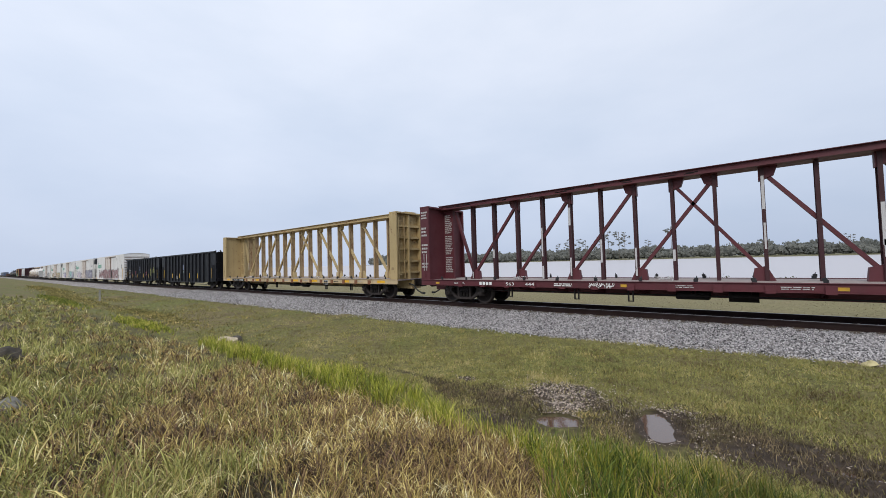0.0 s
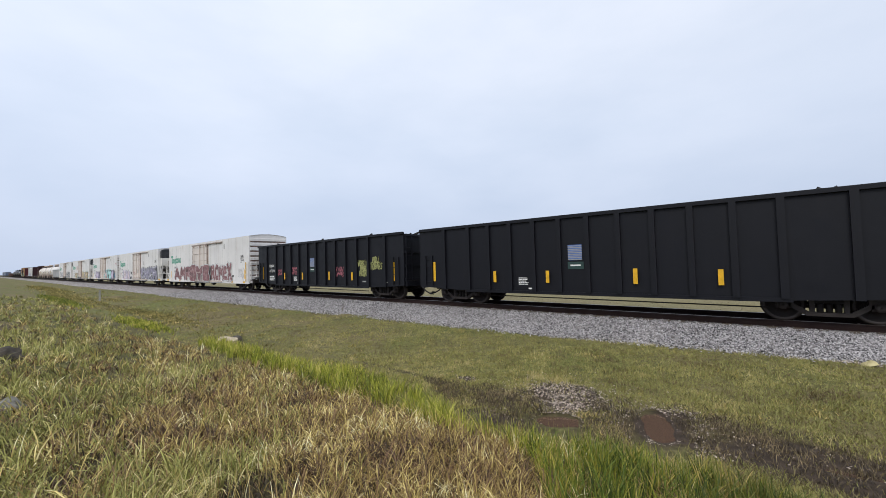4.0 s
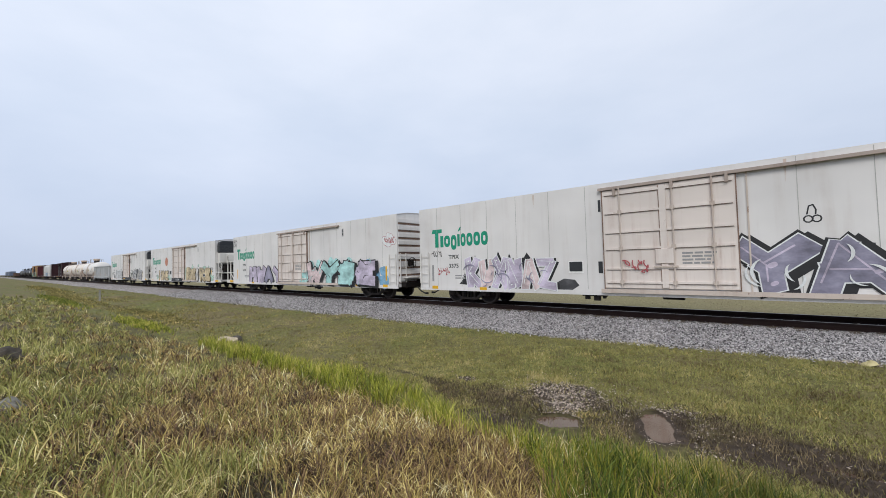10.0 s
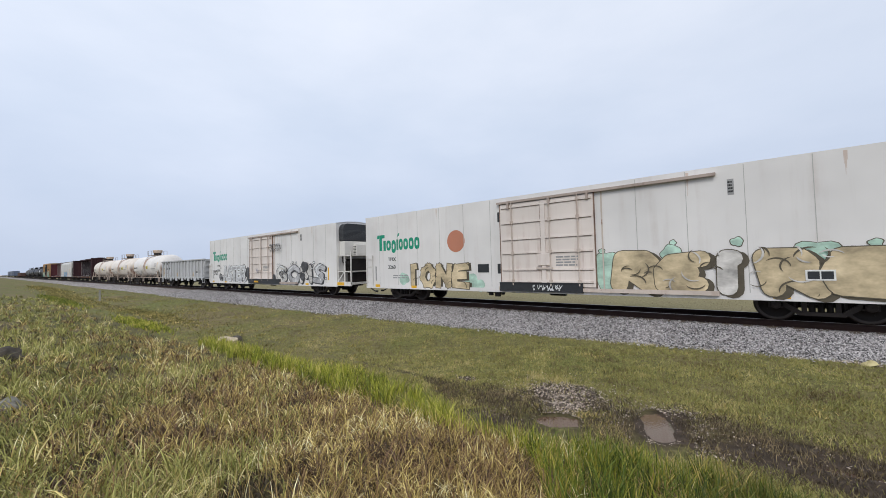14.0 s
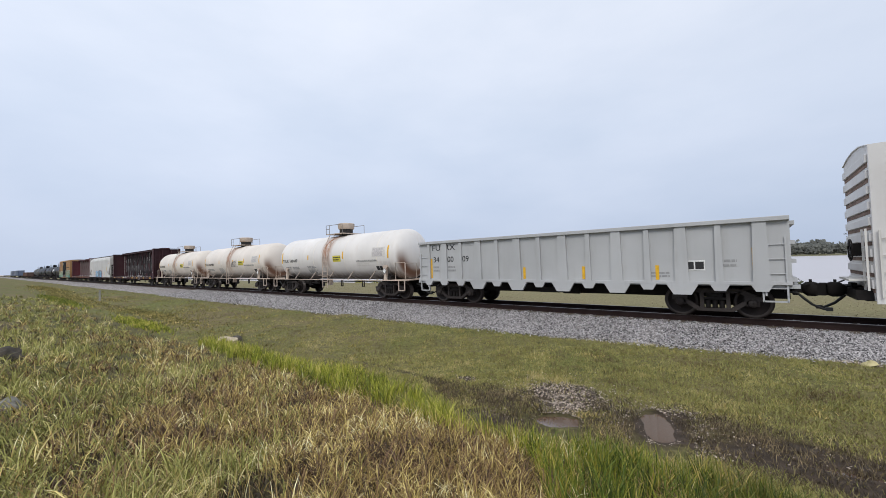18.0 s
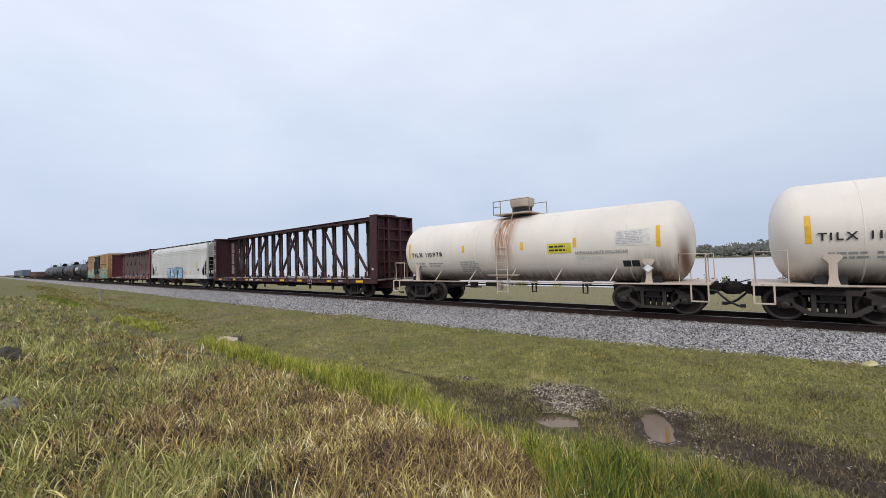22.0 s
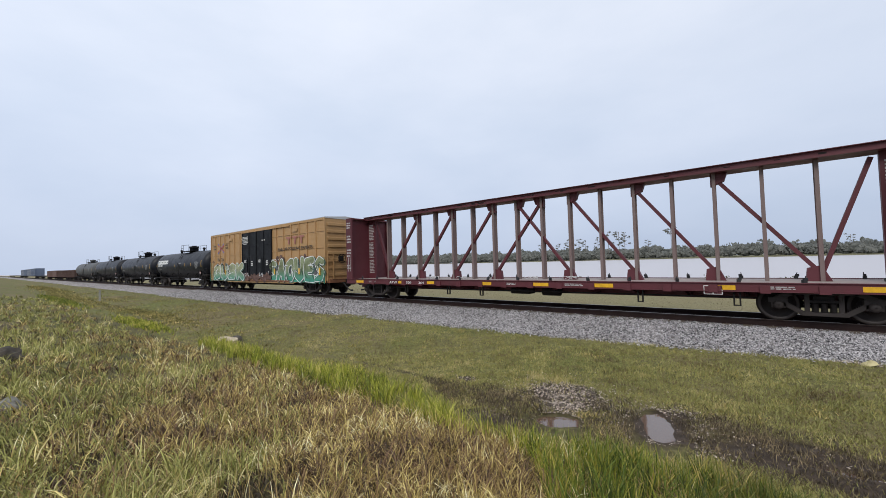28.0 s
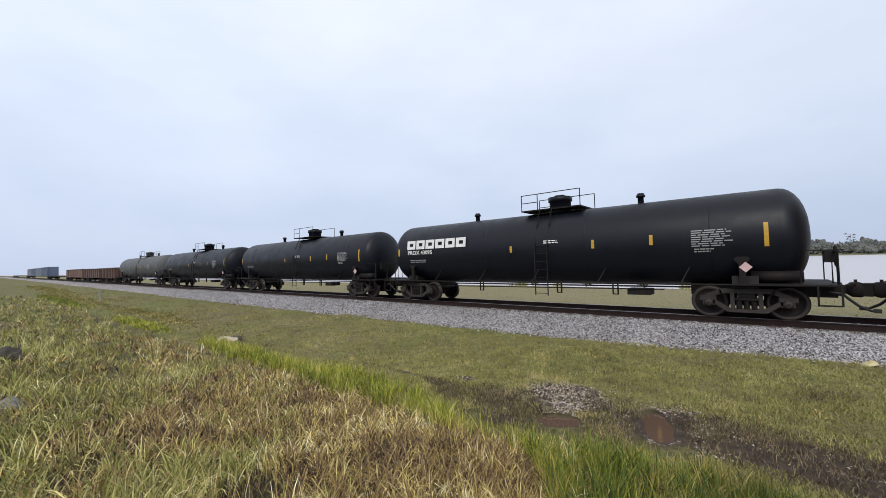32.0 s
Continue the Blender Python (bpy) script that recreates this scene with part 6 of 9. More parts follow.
# ---------------------------------------------------------------- gondolas
def black_gondola(x, half, label, seed, numbered):
    car = car_thing("gondola", label, x, "black gondolas")
    mat = M_BLACK
    outer = [(-half, 0.74), (-half, 3.36), (half, 3.36), (half, 0.74), (half - 2.6, 0.62), (half - 3.4, 0.56), (-half + 3.4, 0.56), (-half + 2.6, 0.62)]
    for s in (-1, 1):
        sd = part("side_wall", MB().plate(outer, *sorted((s * 1.46, s * 1.49))), mat, car)
        part("top_chord", MB().box(-half, half, *sorted((s * 1.43, s * 1.58)), 3.34, 3.47), mat, sd, bevel=0.01)
        part("bottom_chord", MB().box(-half + 2.7, half - 2.7, *sorted((s * 1.49, s * 1.54)), 0.57, 0.68), mat, sd)
        rm = MB().box(-0.085, 0.085, *sorted((s * 1.49, s * 1.585)), 0.66, 3.35).mesh("rib", mat)
        for rx in [-6.45, 6.45] + [1.02 * (k - 5) for k in range(11)]:
            put("rib", rm, sd, pose(rx, 0, 0))
    for s in (-1, 1):
        e = part("end_wall", MB().box(*sorted((s * half, s * (half - 0.03))), -1.46, 1.46, 0.74, 3.36), mat, car)
        for z in (1.0, 1.7, 2.4, 3.25):
            part("end_rib", MB().box(*sorted((s * half, s * (half + 0.09))), -1.44, 1.44, z, z + 0.12), mat, e)
        ladder(e, s * (half + 0.1), -1.4, 0.8, 3.3, 0.4, mat, 6, "y")
        ladder(car, s * (half - 0.55) - 0.2, -1.53, 0.8, 2.2, 0.4, mat, 4, "x", "grab_iron")
        part("end_sill", MB().box(*sorted((s * (half - 0.4), s * (half + 0.14))), -1.4, 1.4, 0.72, 0.98), mat, car)
    part("floor_plate", MB().box(-half, half, -1.46, 1.46, 0.85, 0.93), mat, car)
    part("centre_sill", MB().box(-half, half, -0.33, 0.33, 0.55, 0.85), M_STEEL, car)
    brake_wheel(car, half + 0.3, 0.5, 1.9, M_STEEL)
    part("brake_rod", MB().tube([(-half + 3.2, -1.1, 0.42), (half - 3.2, -1.1, 0.38)], 0.022, 6), M_STEEL, car)
    rng = random.Random(seed)
    scrap = MB()
    for k in range(26):
        a, r = rng.uniform(-half + 0.6, half - 0.6), rng.uniform(0.1, 0.35)
        scrap.beam((a, rng.uniform(-1.2, 1.2), 3.2), (a + rng.uniform(-0.7, 0.7), rng.uniform(-1.3, 1.3), 3.40 + r * 0.55), 0.10, 0.08)
    scrap.box(-half + 0.3, half - 0.3, -1.3, 1.3, 2.7, 3.2)
    part("scrap_load", scrap, M_STEEL, car, "scrap metal load just above the rim")
    for dx, dz in ((-7.08, 0.9), (-3.75, 0.45), (-1.47, 0.45), (1.52, 0.5), (3.75, 0.45), (7.08, 0.95)):
        patch(car, dx - 0.065, dx + 0.065, 1.0, 1.0 + dz, M_REFLECT, -1.595 if abs(dx) < 7 else -1.5)
    if numbered:
        lettering(car, "DJNX", -6.12, 1.86, 0.2, M_INKWHITE, -1.50, stretch=1.1)
        lettering(car, "41274", -6.10, 1.5, 0.2, M_INKWHITE, -1.50, stretch=1.1)
        bars(car, -6.08, 0.88, 0.85, 0.38, 3, M_INKWHITE, -1.495, seed=3)
        scrawl(car, -4.85, 1.27, 0.68, 0.44, S_PINKRED, -1.50, 4, thick=0.026)
        scrawl(car, -2.9, 1.35, 0.7, 0.5, S_PINKRED, -1.50, 5, thick=0.028)
        scrawl(car, 2.12, 1.2, 0.78, 0.6, S_PINKRED, -1.50, 6, thick=0.028)
        for k, (words, tx, tz, tw, th) in enumerate((("WORKIN", 4.2, 1.8, 0.86, 0.28), ("MANB", 4.4, 1.55, 0.55, 0.26), ("HOOR", 4.32, 1.24, 0.66, 0.3), ("HOLL", 5.45, 1.95, 0.6, 0.3), ("TOBAHS", 5.26, 1.62, 1.0, 0.34))):
            tag(car, words, tx, tz, tw, th, S_YELLOW, -1.50 - 0.004 * k, 7 + k, 0.03, -0.12 + 0.08 * k)
            tag(car, words, tx + 0.02, tz + 0.015, tw * 0.97, th, S_OLIVE, -1.495 - 0.004 * k, 27 + k, 0.05, -0.12 + 0.08 * k)
        patch(car, 4.56, 4.86, 0.9, 0.97, M_INKGREY, -1.50, "stencil")
        patch(car, 6.3, 6.6, 0.9, 0.92, M_INKWHITE, -1.50, "stencil")
    bars(car, -2.72, 0.9, 0.45, 0.3, 5, M_INKWHITE, -1.495, seed=9)
    patch(car, -0.7, -0.2, 1.82, 2.37, M_INKBLUE, -1.50, "emblem", "blue grey striped square emblem")
    stripes = MB()
    for k in range(9):
        stripes.box(-0.7, -0.2, -1.512, -1.506, 1.83 + k * 0.06, 1.86 + k * 0.06)
    part("emblem_stripes", stripes, M_INKGREY, car)
    patch(car, -0.72, -0.15, 1.5, 1.76, M_DARKSIGN, -1.50, "emblem", "dark green emblem bar")
    patch(car, -0.62, -0.25, 1.61, 1.66, M_INKWHITE, -1.507, "emblem_stripe")
    patch(car, -2.3, -2.05, 0.74, 0.80, M_INKWHITE, -1.50, "stencil")
    gear(car, half + 0.12, half - 2.0)
    return car


def grey_gondola(x, half):
    car = car_thing("ore_gondola", "pale grey steel gondola with tapered side ribs", x)
    mat = M_GREY
    for s in (-1, 1):
        sd = part("side_wall", MB().box(-half, half, *sorted((s * 1.44, s * 1.47)), 1.06, 2.76), mat, car)
        part("top_chord", MB().box(-half, half, *sorted((s * 1.40, s * 1.60)), 2.74, 2.86), mat, sd, bevel=0.012)
        part("side_sill", MB().box(-half, half, *sorted((s * 1.42, s * 1.56)), 1.02, 1.10), mat, sd)
        for k in range(14):
            rx = -half + 0.62 + k * (2 * half - 1.24) / 13
            w = 0.075 if k % 2 == 0 else 0.15
            lo = 0.70 if 2 <= k <= 11 and k % 2 == 1 else 0.83
            foot = 0.42 if lo < 0.8 else 0.24
            pts = [(rx - w, 2.74), (rx + w, 2.74), (rx + w * 1.25, 1.10), (rx + foot, 1.02), (rx + foot * 0.55, lo), (rx - foot * 0.55, lo), (rx - foot, 1.02), (rx - w * 1.25, 1.10)]
            part("rib", MB().plate(pts, *sorted((s * 1.47, s * 1.555))), mat, sd)
        e = part("end_wall", MB().box(*sorted((s * half, s * (half - 0.03))), -1.44, 1.44, 1.06, 2.8), mat, car)
        for z in (1.1, 1.6, 2.1, 2.62):
            part("end_rib", MB().box(*sorted((s * half, s * (half + 0.1))), -1.42, 1.42, z, z + 0.1), mat, e)
        part("end_sill", MB().box(*sorted((s * (half - 0.5), s * (half + 0.15))), -1.42, 1.42, 0.92, 1.02), mat, car)
        ladder(car, s * (half - 0.32) - 0.22, -1.50, 0.72, 2.3, 0.44, mat, 4, "x", "grab_iron")
        part("step", MB().box(*sorted((s * (half - 0.1), s * (half - 0.6))), -1.5, -1.44, 0.55, 0.59).box(s * half - s * 0.12, s * half - s * 0.08, -1.5, -1.46, 0.55, 1.02)
             .box(s * half - s * 0.62, s * half - s * 0.58, -1.5, -1.46, 0.55, 1.02), mat, car)
    part("floor_plate", MB().box(-half, half, -1.44, 1.44, 0.98, 1.05), mat, car)
    part("centre_sill", MB().box(-half, half, -0.33, 0.33, 0.55, 0.98), M_STEEL, car)
    part("brake_gear", MB().spin([(-0.3, 0.02), (-0.3, 0.16), (0.3, 0.16), (0.3, 0.02)], 12, "x", (0.5, -0.8, 0.72)).box(-0.7, 0.1, -1.0, -0.6, 0.6, 0.8), M_STEEL, car)
    part("stone_load", MB().box(-half + 0.1, half - 0.1, -1.4, 1.4, 1.05, 2.3), M_BROWN, car)
    y = -1.475
    lettering(car, "FU", -half + 0.78, 2.42, 0.27, M_INK, y, stretch=1.25)
    lettering(car, "RX", -half + 1.56, 2.42, 0.27, M_INK, y, stretch=1.25)
    lettering(car, "34", -half + 0.86, 1.88, 0.27, M_INK, y)
    lettering(car, "00", -half + 1.70, 1.88, 0.27, M_INK, y)
    lettering(car, "09", -half + 2.54, 1.88, 0.27, M_INK, y)
    bars(car, -half + 0.86, 1.42, 0.45, 0.3, 2, M_INKGREY, y, seed=4)
    bars(car, -half + 1.74, 1.42, 0.45, 0.3, 2, M_INKGREY, y, seed=5)
    patch(car, -half + 0.72, -half + 0.80, 1.14, 2.05, M_REFLECT, y)
    for dx, dz in ((5.55, 0.45), (7.85, 0.45), (10.15, 0.45), (2 * half - 0.75, 0.9)):
        patch(car, -half + dx - 0.05, -half + dx + 0.05, 1.14, 1.14 + dz, M_REFLECT, y)
    patch(car, half - 2.4, half - 1.88, 1.42, 1.72, M_INKWHITE, y, "panel_rim")
    for a in (half - 2.37, half - 2.12):
        patch(car, a, a + 0.21, 1.46, 1.68, M_INK, y - 0.008, "data_panel")
    bars(car, half - 3.3, 1.2, 0.6, 0.2, 2, M_INKGREY, y, seed=11)
    bars(car, half - 1.6, 1.5, 0.55, 0.25, 2, M_INKGREY, y, seed=12)
    gear(car, half + 0.12, half - 1.72)
    return car


# ---------------------------------------------------------------- mechanical reefers
def green_word(car, x0, x1, z0, z1, y):
    """A brand's word, drawn as plain green shapes."""
    h, w = z1 - z0, x1 - x0
    mb = MB().plate([(x0, z0 + 0.78 * h), (x0 + 0.19 * w, z0 + 0.80 * h), (x0 + 0.19 * w, z0 + 0.97 * h), (x0 + 0.02 * w, z0 + 0.97 * h)], y - 0.004, y)
    mb.box(x0 + 0.065 * w, x0 + 0.125 * w, y - 0.007, y, z0 + 0.14 * h, z0 + 0.80 * h)
    first = part("emblem", mb, M_INKGREEN, car, "large green emblem on the side")
    at = x0 + 0.16 * w
    for ww, up, down in ((0.055, 0.66, 0.14), (0.105, 0.66, 0.14), (0.10, 0.66, 0.0), (0.04, 0.68, 0.14), (0.085, 0.70, 0.14), (0.10, 0.70, 0.14), (0.105, 0.72, 0.14), (0.105, 0.72, 0.14)):
        a, b, lo, hi = at, at + ww * w, z0 + down * h, z0 + up * h
        oval = lambda q: [((a + b) / 2 + q * (b - a) / 2 * abs(math.cos(0.2618 * i)) ** 0.75 * (1 if math.cos(0.2618 * i) > 0 else -1),
                           (lo + hi) / 2 + q * (hi - lo) / 2 * abs(math.sin(0.2618 * i)) ** 0.75 * (1 if math.sin(0.2618 * i) > 0 else -1)) for i in range(24)]
        part("emblem_shape", MB().plate(oval(1.0) if ww > 0.08 else [(a, lo), (b, lo), (b, hi), (a, hi)], y - 0.005, y), M_INKGREEN, first)
        if ww > 0.08:
            part("emblem_gap", MB().plate([(px * 0.8 + 0.2 * (a + b) / 2, pz) for px, pz in oval(0.42)], y - 0.008, y - 0.003), M_WHITE, first)
        at = b + 0.014 * w
    part("emblem_leaf", MB().plate([(x0 + 0.47 * w, z0 + 0.78 * h), (x0 + 0.50 * w, z0 + 0.97 * h), (x0 + 0.53 * w, z1), (x0 + 0.515 * w, z0 + 0.86 * h)], y - 0.005, y), M_INKGREEN, first)
    return first


def louvre_block(car, x0, x1, y0, y1, z0, z1, name="condenser"):
    turn = [(math.cos(k * 0.3927), math.sin(k * 0.3927)) for k in range(5)]
    r = 0.32
    mb = MB().section([(y0 + r - r * c, z1 - r + r * q) for c, q in turn] + [(y1 - r + r * c, z1 - r + r * q) for c, q in turn[::-1]] + [(y1, z0 + 0.06), (y1 - 0.06, z0), (y0 + 0.06, z0), (y0, z0 + 0.06)], x0, x1)
    ob = part(name, mb, M_UNIT, car, "black louvred cooling unit", bevel=0.02)
    sl = MB()
    n = int((z1 - 0.3 - z0) / 0.07)
    for k in range(1, n):
        z = z0 + k * 0.07
        sl.box(x0 - 0.012, x1 + 0.012, y0 - 0.014, y1 + 0.014, z, z + 0.03)
    part("louvre", sl, M_UNITRIM, ob)
    return ob


M_UNITRIM = plain("dark_grey_louvre", (0.055, 0.058, 0.062), 0.5)
M_DOORTRIM = paint("rusty_white_door_gear", (0.56, 0.48, 0.42), dirt=(0.2, 0.09, 0.05), grime=0.8, rust=0.45)
M_DOOR = paint("rust_stained_white_door", (0.73, 0.66, 0.61), dirt=(0.34, 0.20, 0.15), grime=0.85, rust=0.22, dent=0.1)
M_SEAM = plain("dull_panel_seam", (0.42, 0.42, 0.40), 0.7)
M_RAILRUST = paint("rusty_door_rail", (0.40, 0.33, 0.29), dirt=(0.09, 0.05, 0.035), grime=0.8, rust=0.3, rough=0.8)
M_RUSTRUN = paint("faint_rust_run", (0.60, 0.50, 0.44), dirt=(0.32, 0.16, 0.10), grime=1.0, rust=0.15, rough=0.7)
# one dark brown for rust at the door edges and painted shade under ribs
M_RUSTSHADE = plain("rust_and_rib_shade_brown", (0.20, 0.13, 0.10), 0.85, vary=0.4, scale=3)


def reefer(x, half, label, unit, logo, decorate, number, door_span, seams=True):
    """unit: 1 with the cooling unit at the front end, -1 at the rear."""
    car = car_thing("refrigerator_car", label, x, "white refrigerator cars")
    w = 1.55
    roof_y = [(-w, 4.40), (-w * 0.5, 4.52), (0, 4.56), (w * 0.5, 4.52), (w, 4.40)]
    part("body", MB().section([(-w, 0.66), (w, 0.66)] + roof_y[::-1], -half, half), M_WHITE, car, bevel=0.012)
    part("side_sill", MB().box(-half, half, -w - 0.012, -w + 0.05, 0.60, 0.76), M_WHITE, car)
    roof = MB().section([(a, b + 0.012) for a, b in roof_y] + [(a, b - 0.01) for a, b in roof_y[::-1]], -half - 0.03, half + 0.03)
    part("roof", roof, M_WHITE, car)
    y = -w
    if seams:
        sm = MB().box(-0.008, 0.008, y - 0.005, y, 0.8, 4.38).mesh("panel_seam", M_SEAM)
        n = 14
        for k in range(n):
            sx = -half + 1.1 + k * (2 * half - 2.2) / (n - 1)
            if not door_span[0] - 0.2 < sx < door_span[1] + 0.2:
                put("panel_seam", sm, car, pose(sx, 0, 0))
    # plug door on its rails
    d0, d1 = door_span
    door = part("door", MB().box(d0, d1, y - 0.075, y - 0.005, 0.86, 4.12), M_DOOR, car, "white plug door with rusty gear", bevel=0.015)
    for z in (1.05, 1.5, 2.15, 2.7, 3.35, 3.98):
        rib = part("door_rib", MB().box(d0 + 0.08, d1 - 0.08, y - 0.115, y - 0.07, z - 0.03, z + 0.035), M_DOOR, door)
        # a thin dark strip paints the shade beneath each door rib
        part("rust_shade_line", MB().box(d0 + 0.08, d1 - 0.08, y - 0.105, y - 0.07, z - 0.042, z - 0.03), M_RUSTSHADE, rib)
    dm = (d0 + d1) / 2
    for dx in (d0 + 0.55, dm + 0.25, d1 - 0.55):
        part("lock_rod", MB().tube([(dx, y - 0.135, 0.9), (dx, y - 0.135, 4.16)], 0.024, 6), M_DOORTRIM, door)
        for z in (1.05, 2.15, 3.35):
            part("rod_bracket", MB().box(dx - 0.06, dx + 0.06, y - 0.15, y - 0.11, z - 0.05, z + 0.07), M_DOORTRIM, door)
    part("lock_post", MB().box(dm - 0.10, dm + 0.08, y - 0.12, y - 0.07, 0.9, 4.08), M_DOOR, door)
    part("rust_shade_line", MB().box(dm - 0.125, dm - 0.10, y - 0.1, y - 0.07, 0.9, 4.08), M_RUSTSHADE, door)
    part("lock_box", MB().box(dm - 0.25, dm + 0.25, y - 0.15, y - 0.07, 1.65, 2.1), M_DOOR, door, bevel=0.01)
    bars(car, dm + 0.45, 1.6, 0.9, 0.4, 4, M_INKGREY, y - 0.078, seed=6)
    for hx in (d0 + 0.4, dm + 0.25, d1 - 0.2):
        part("hanger", MB().box(hx - 0.04, hx + 0.04, y - 0.16, y - 0.07, 3.92, 4.2), M_RAILRUST, door)
    part("lock_handle", MB().box(dm - 0.3, dm + 0.35, y - 0.165, y - 0.12, 1.52, 1.58), M_DOORTRIM, door)
    for dx in (d0 - 0.0075, d1 + 0.0075):
        part("door_edge", MB().box(dx - 0.0125, dx + 0.0125, y - 0.09, y, 0.8, 4.15), M_RUSTSHADE, door)
    part("door_guide", MB().box(d1 + 0.22, d1 + 0.26, y - 0.03, y, 0.8, 4.15), M_DOORTRIM, car)
    part("door_rail", MB().box(d0 - 0.12, d1 + 3.45, y - 0.13, y, 4.19, 4.23).box(d0 - 0.12, d1 + 3.45, y - 0.13, y - 0.11, 4.14, 4.19), M_RAILRUST, car, "rusty upper door rail")
    part("door_rail", MB().box(d0 - 0.12, d1 + 3.4, y - 0.12, y, 0.70, 0.77).box(d0 - 0.12, d1 + 3.4, y - 0.12, y - 0.09, 0.77, 0.83), M_DOORTRIM if number != "3258" else M_RAILRUST, car, "rusty lower door rail")
    patch(car, d0 - 0.16, d0 - 0.08, 3.45, 3.85, M_UNIT, y, "vent_hatch")
    patch(car, d0 - 0.22, d0 - 0.08, 1.35, 1.75, M_UNIT, y, "vent_hatch")
    patch(car, d1 + 3.70, d1 + 3.85, 3.55, 4.0, M_INKGREY, y, "instruction_plate", "small grey instruction plate")
    bars(car, d1 + 3.71, 3.6, 0.13, 0.36, 4, M_INK, y - 0.007, seed=8)
    for s in (-1, 1):
        xe = s * half
        if s == unit:
            # cooling unit, cage and platform
            p = part("platform", MB().box(*sorted((xe, xe + s * 1.35)), -w + 0.02, w - 0.02, 0.74, 0.86).box(*sorted((xe, xe + s * 1.35)), -w, -w + 0.08, 0.66, 0.90), M_WHITE_FRAME, car)
            patch(car, *sorted((xe + s * 0.05, xe + s * 0.7)), 0.69, 0.87, M_REFLECT, -w - 0.002)
            louvre_block(car, *sorted((xe, xe + s * 0.45)), -w + 0.2 if s > 0 else -w + 0.65, 1.0, 3.30, 4.36)
            c = part("unit_case", MB().box(*sorted((xe, xe + s * 0.50)), -w + 0.22, 1.1, 2.40, 3.29), M_WHITE_FRAME, car, bevel=0.04)
            part("grille", MB().box(*sorted((xe + s * 0.50, xe + s * 0.80)), -0.7, 0.7, 2.42, 3.1), M_WHITE_FRAME, c, bevel=0.02)
            for k in range(6):
                part("slat", MB().box(*sorted((xe + s * 0.53, xe + s * 0.77)), -0.715, -0.70, 2.5 + k * 0.09, 2.535 + k * 0.09), M_UNIT, c)
            part("pipe", MB().tube([(xe + s * 0.2, -w + 0.3, 2.4), (xe + s * 0.2, -w + 0.3, 2.05), (xe + s * 0.4, -w + 0.35, 1.9), (xe + s * 0.4, -w + 0.35, 1.5)], 0.035, 8), M_STEEL, c)
            part("engine", MB().box(*sorted((xe + s * 0.05, xe + s * 0.5)), -0.9, 0.9, 1.52, 2.25).spin([(-0.3, 0.05), (-0.3, 0.2), (0.3, 0.2), (0.3, 0.05)], 12, "y", (xe + s * 0.3, -0.8, 1.9)), M_STEEL, car)
            part("fuel_tank", MB().box(*sorted((xe + s * 0.72, xe + s * 1.22)), -1.3, 1.3, 0.88, 1.42), M_STEEL, car, bevel=0.04)
            for cx in (0.08, 0.70, 1.30):
                for cy in (-w + 0.06, w - 0.06):
                    top = 2.45 if cx < 1 else 2.65
                    part("cage_post", MB().box(*sorted((xe + s * (cx - 0.03), xe + s * (cx + 0.03))), cy - 0.03, cy + 0.03, 0.86, top), M_WHITE_FRAME, car)
            for z in (1.5, 2.42):
                part("cage_rail", MB().box(*sorted((xe + s * 0.05, xe + s * 1.33)), -w + 0.04, -w + 0.08, z - 0.025, z + 0.025), M_WHITE_FRAME, car)
                part("cage_rail", MB().box(*sorted((xe + s * 1.28, xe + s * 1.33)), -w + 0.04, w - 0.04, z - 0.025, z + 0.025), M_WHITE_FRAME, car)
            part("cage_brace", MB().beam((xe + s * 0.08, -w + 0.06, 0.9), (xe + s * 0.68, -w + 0.06, 1.5), 0.05, 0.05), M_WHITE_FRAME, car)
            part("cage_shelf", MB().box(*sorted((xe, xe + s * 1.3)), -w + 0.05, w - 0.05, 1.46, 1.5), M_WHITE_FRAME, car)
            end = half + 1.45
        else:
            for k in range(9):
                z = 0.95 + k * 0.38
                part("end_rib", MB().section([(-w + 0.08, z), (w - 0.08, z), (w - 0.08, z + 0.20), (-w + 0.08, z + 0.20)], *sorted((xe, xe + s * 0.05))), M_WHITE, car, bevel=0.012)
                # dark strips paint the shade below the end ribs
                part("rust_shade_line", MB().box(*sorted((xe, xe + s * 0.012)), -w + 0.1, w - 0.1, z - 0.1, z - 0.01), M_RUSTSHADE, car)
            brake_wheel(car, xe + s * 0.28, -0.75, 1.9, M_STEEL, s)
            part("brake_platform", MB().box(*sorted((xe, xe + s * 0.4)), -1.2, 0.2, 1.12, 1.17), M_WHITE_FRAME, car)
            part("end_sill", MB().box(*sorted((xe, xe + s * 0.3)), -1.3, 1.3, 0.66, 0.9), M_STEEL, car)
            ladder(car, xe - s * (0.55 if s > 0 else 0.1), y - 0.06, 0.75, 2.35, 0.48, M_WHITE_FRAME, 4, "x")
            ladder(car, xe + s * 0.10, -w + 0.12, 0.9, 2.4, 0.4, M_WHITE_FRAME, 5, "y")
            patch(car, *sorted((xe - s * 0.75, xe - s * 1.1)), 0.66, 0.80, M_REFLECT, y - 0.012)
    for rx in (-half + 3.4, half - 3.4):
        patch(car, rx, rx + 0.35, 0.66, 0.78, M_REFLECT, y - 0.012)
    patch(car, -half + 0.75, -half + 0.86, 1.0, 1.75, M_REFLECT if unit < 0 else M_INKGREY, y)
    patch(car, half - 0.9, half - 0.79, 1.0, 1.75, M_REFLECT, y)
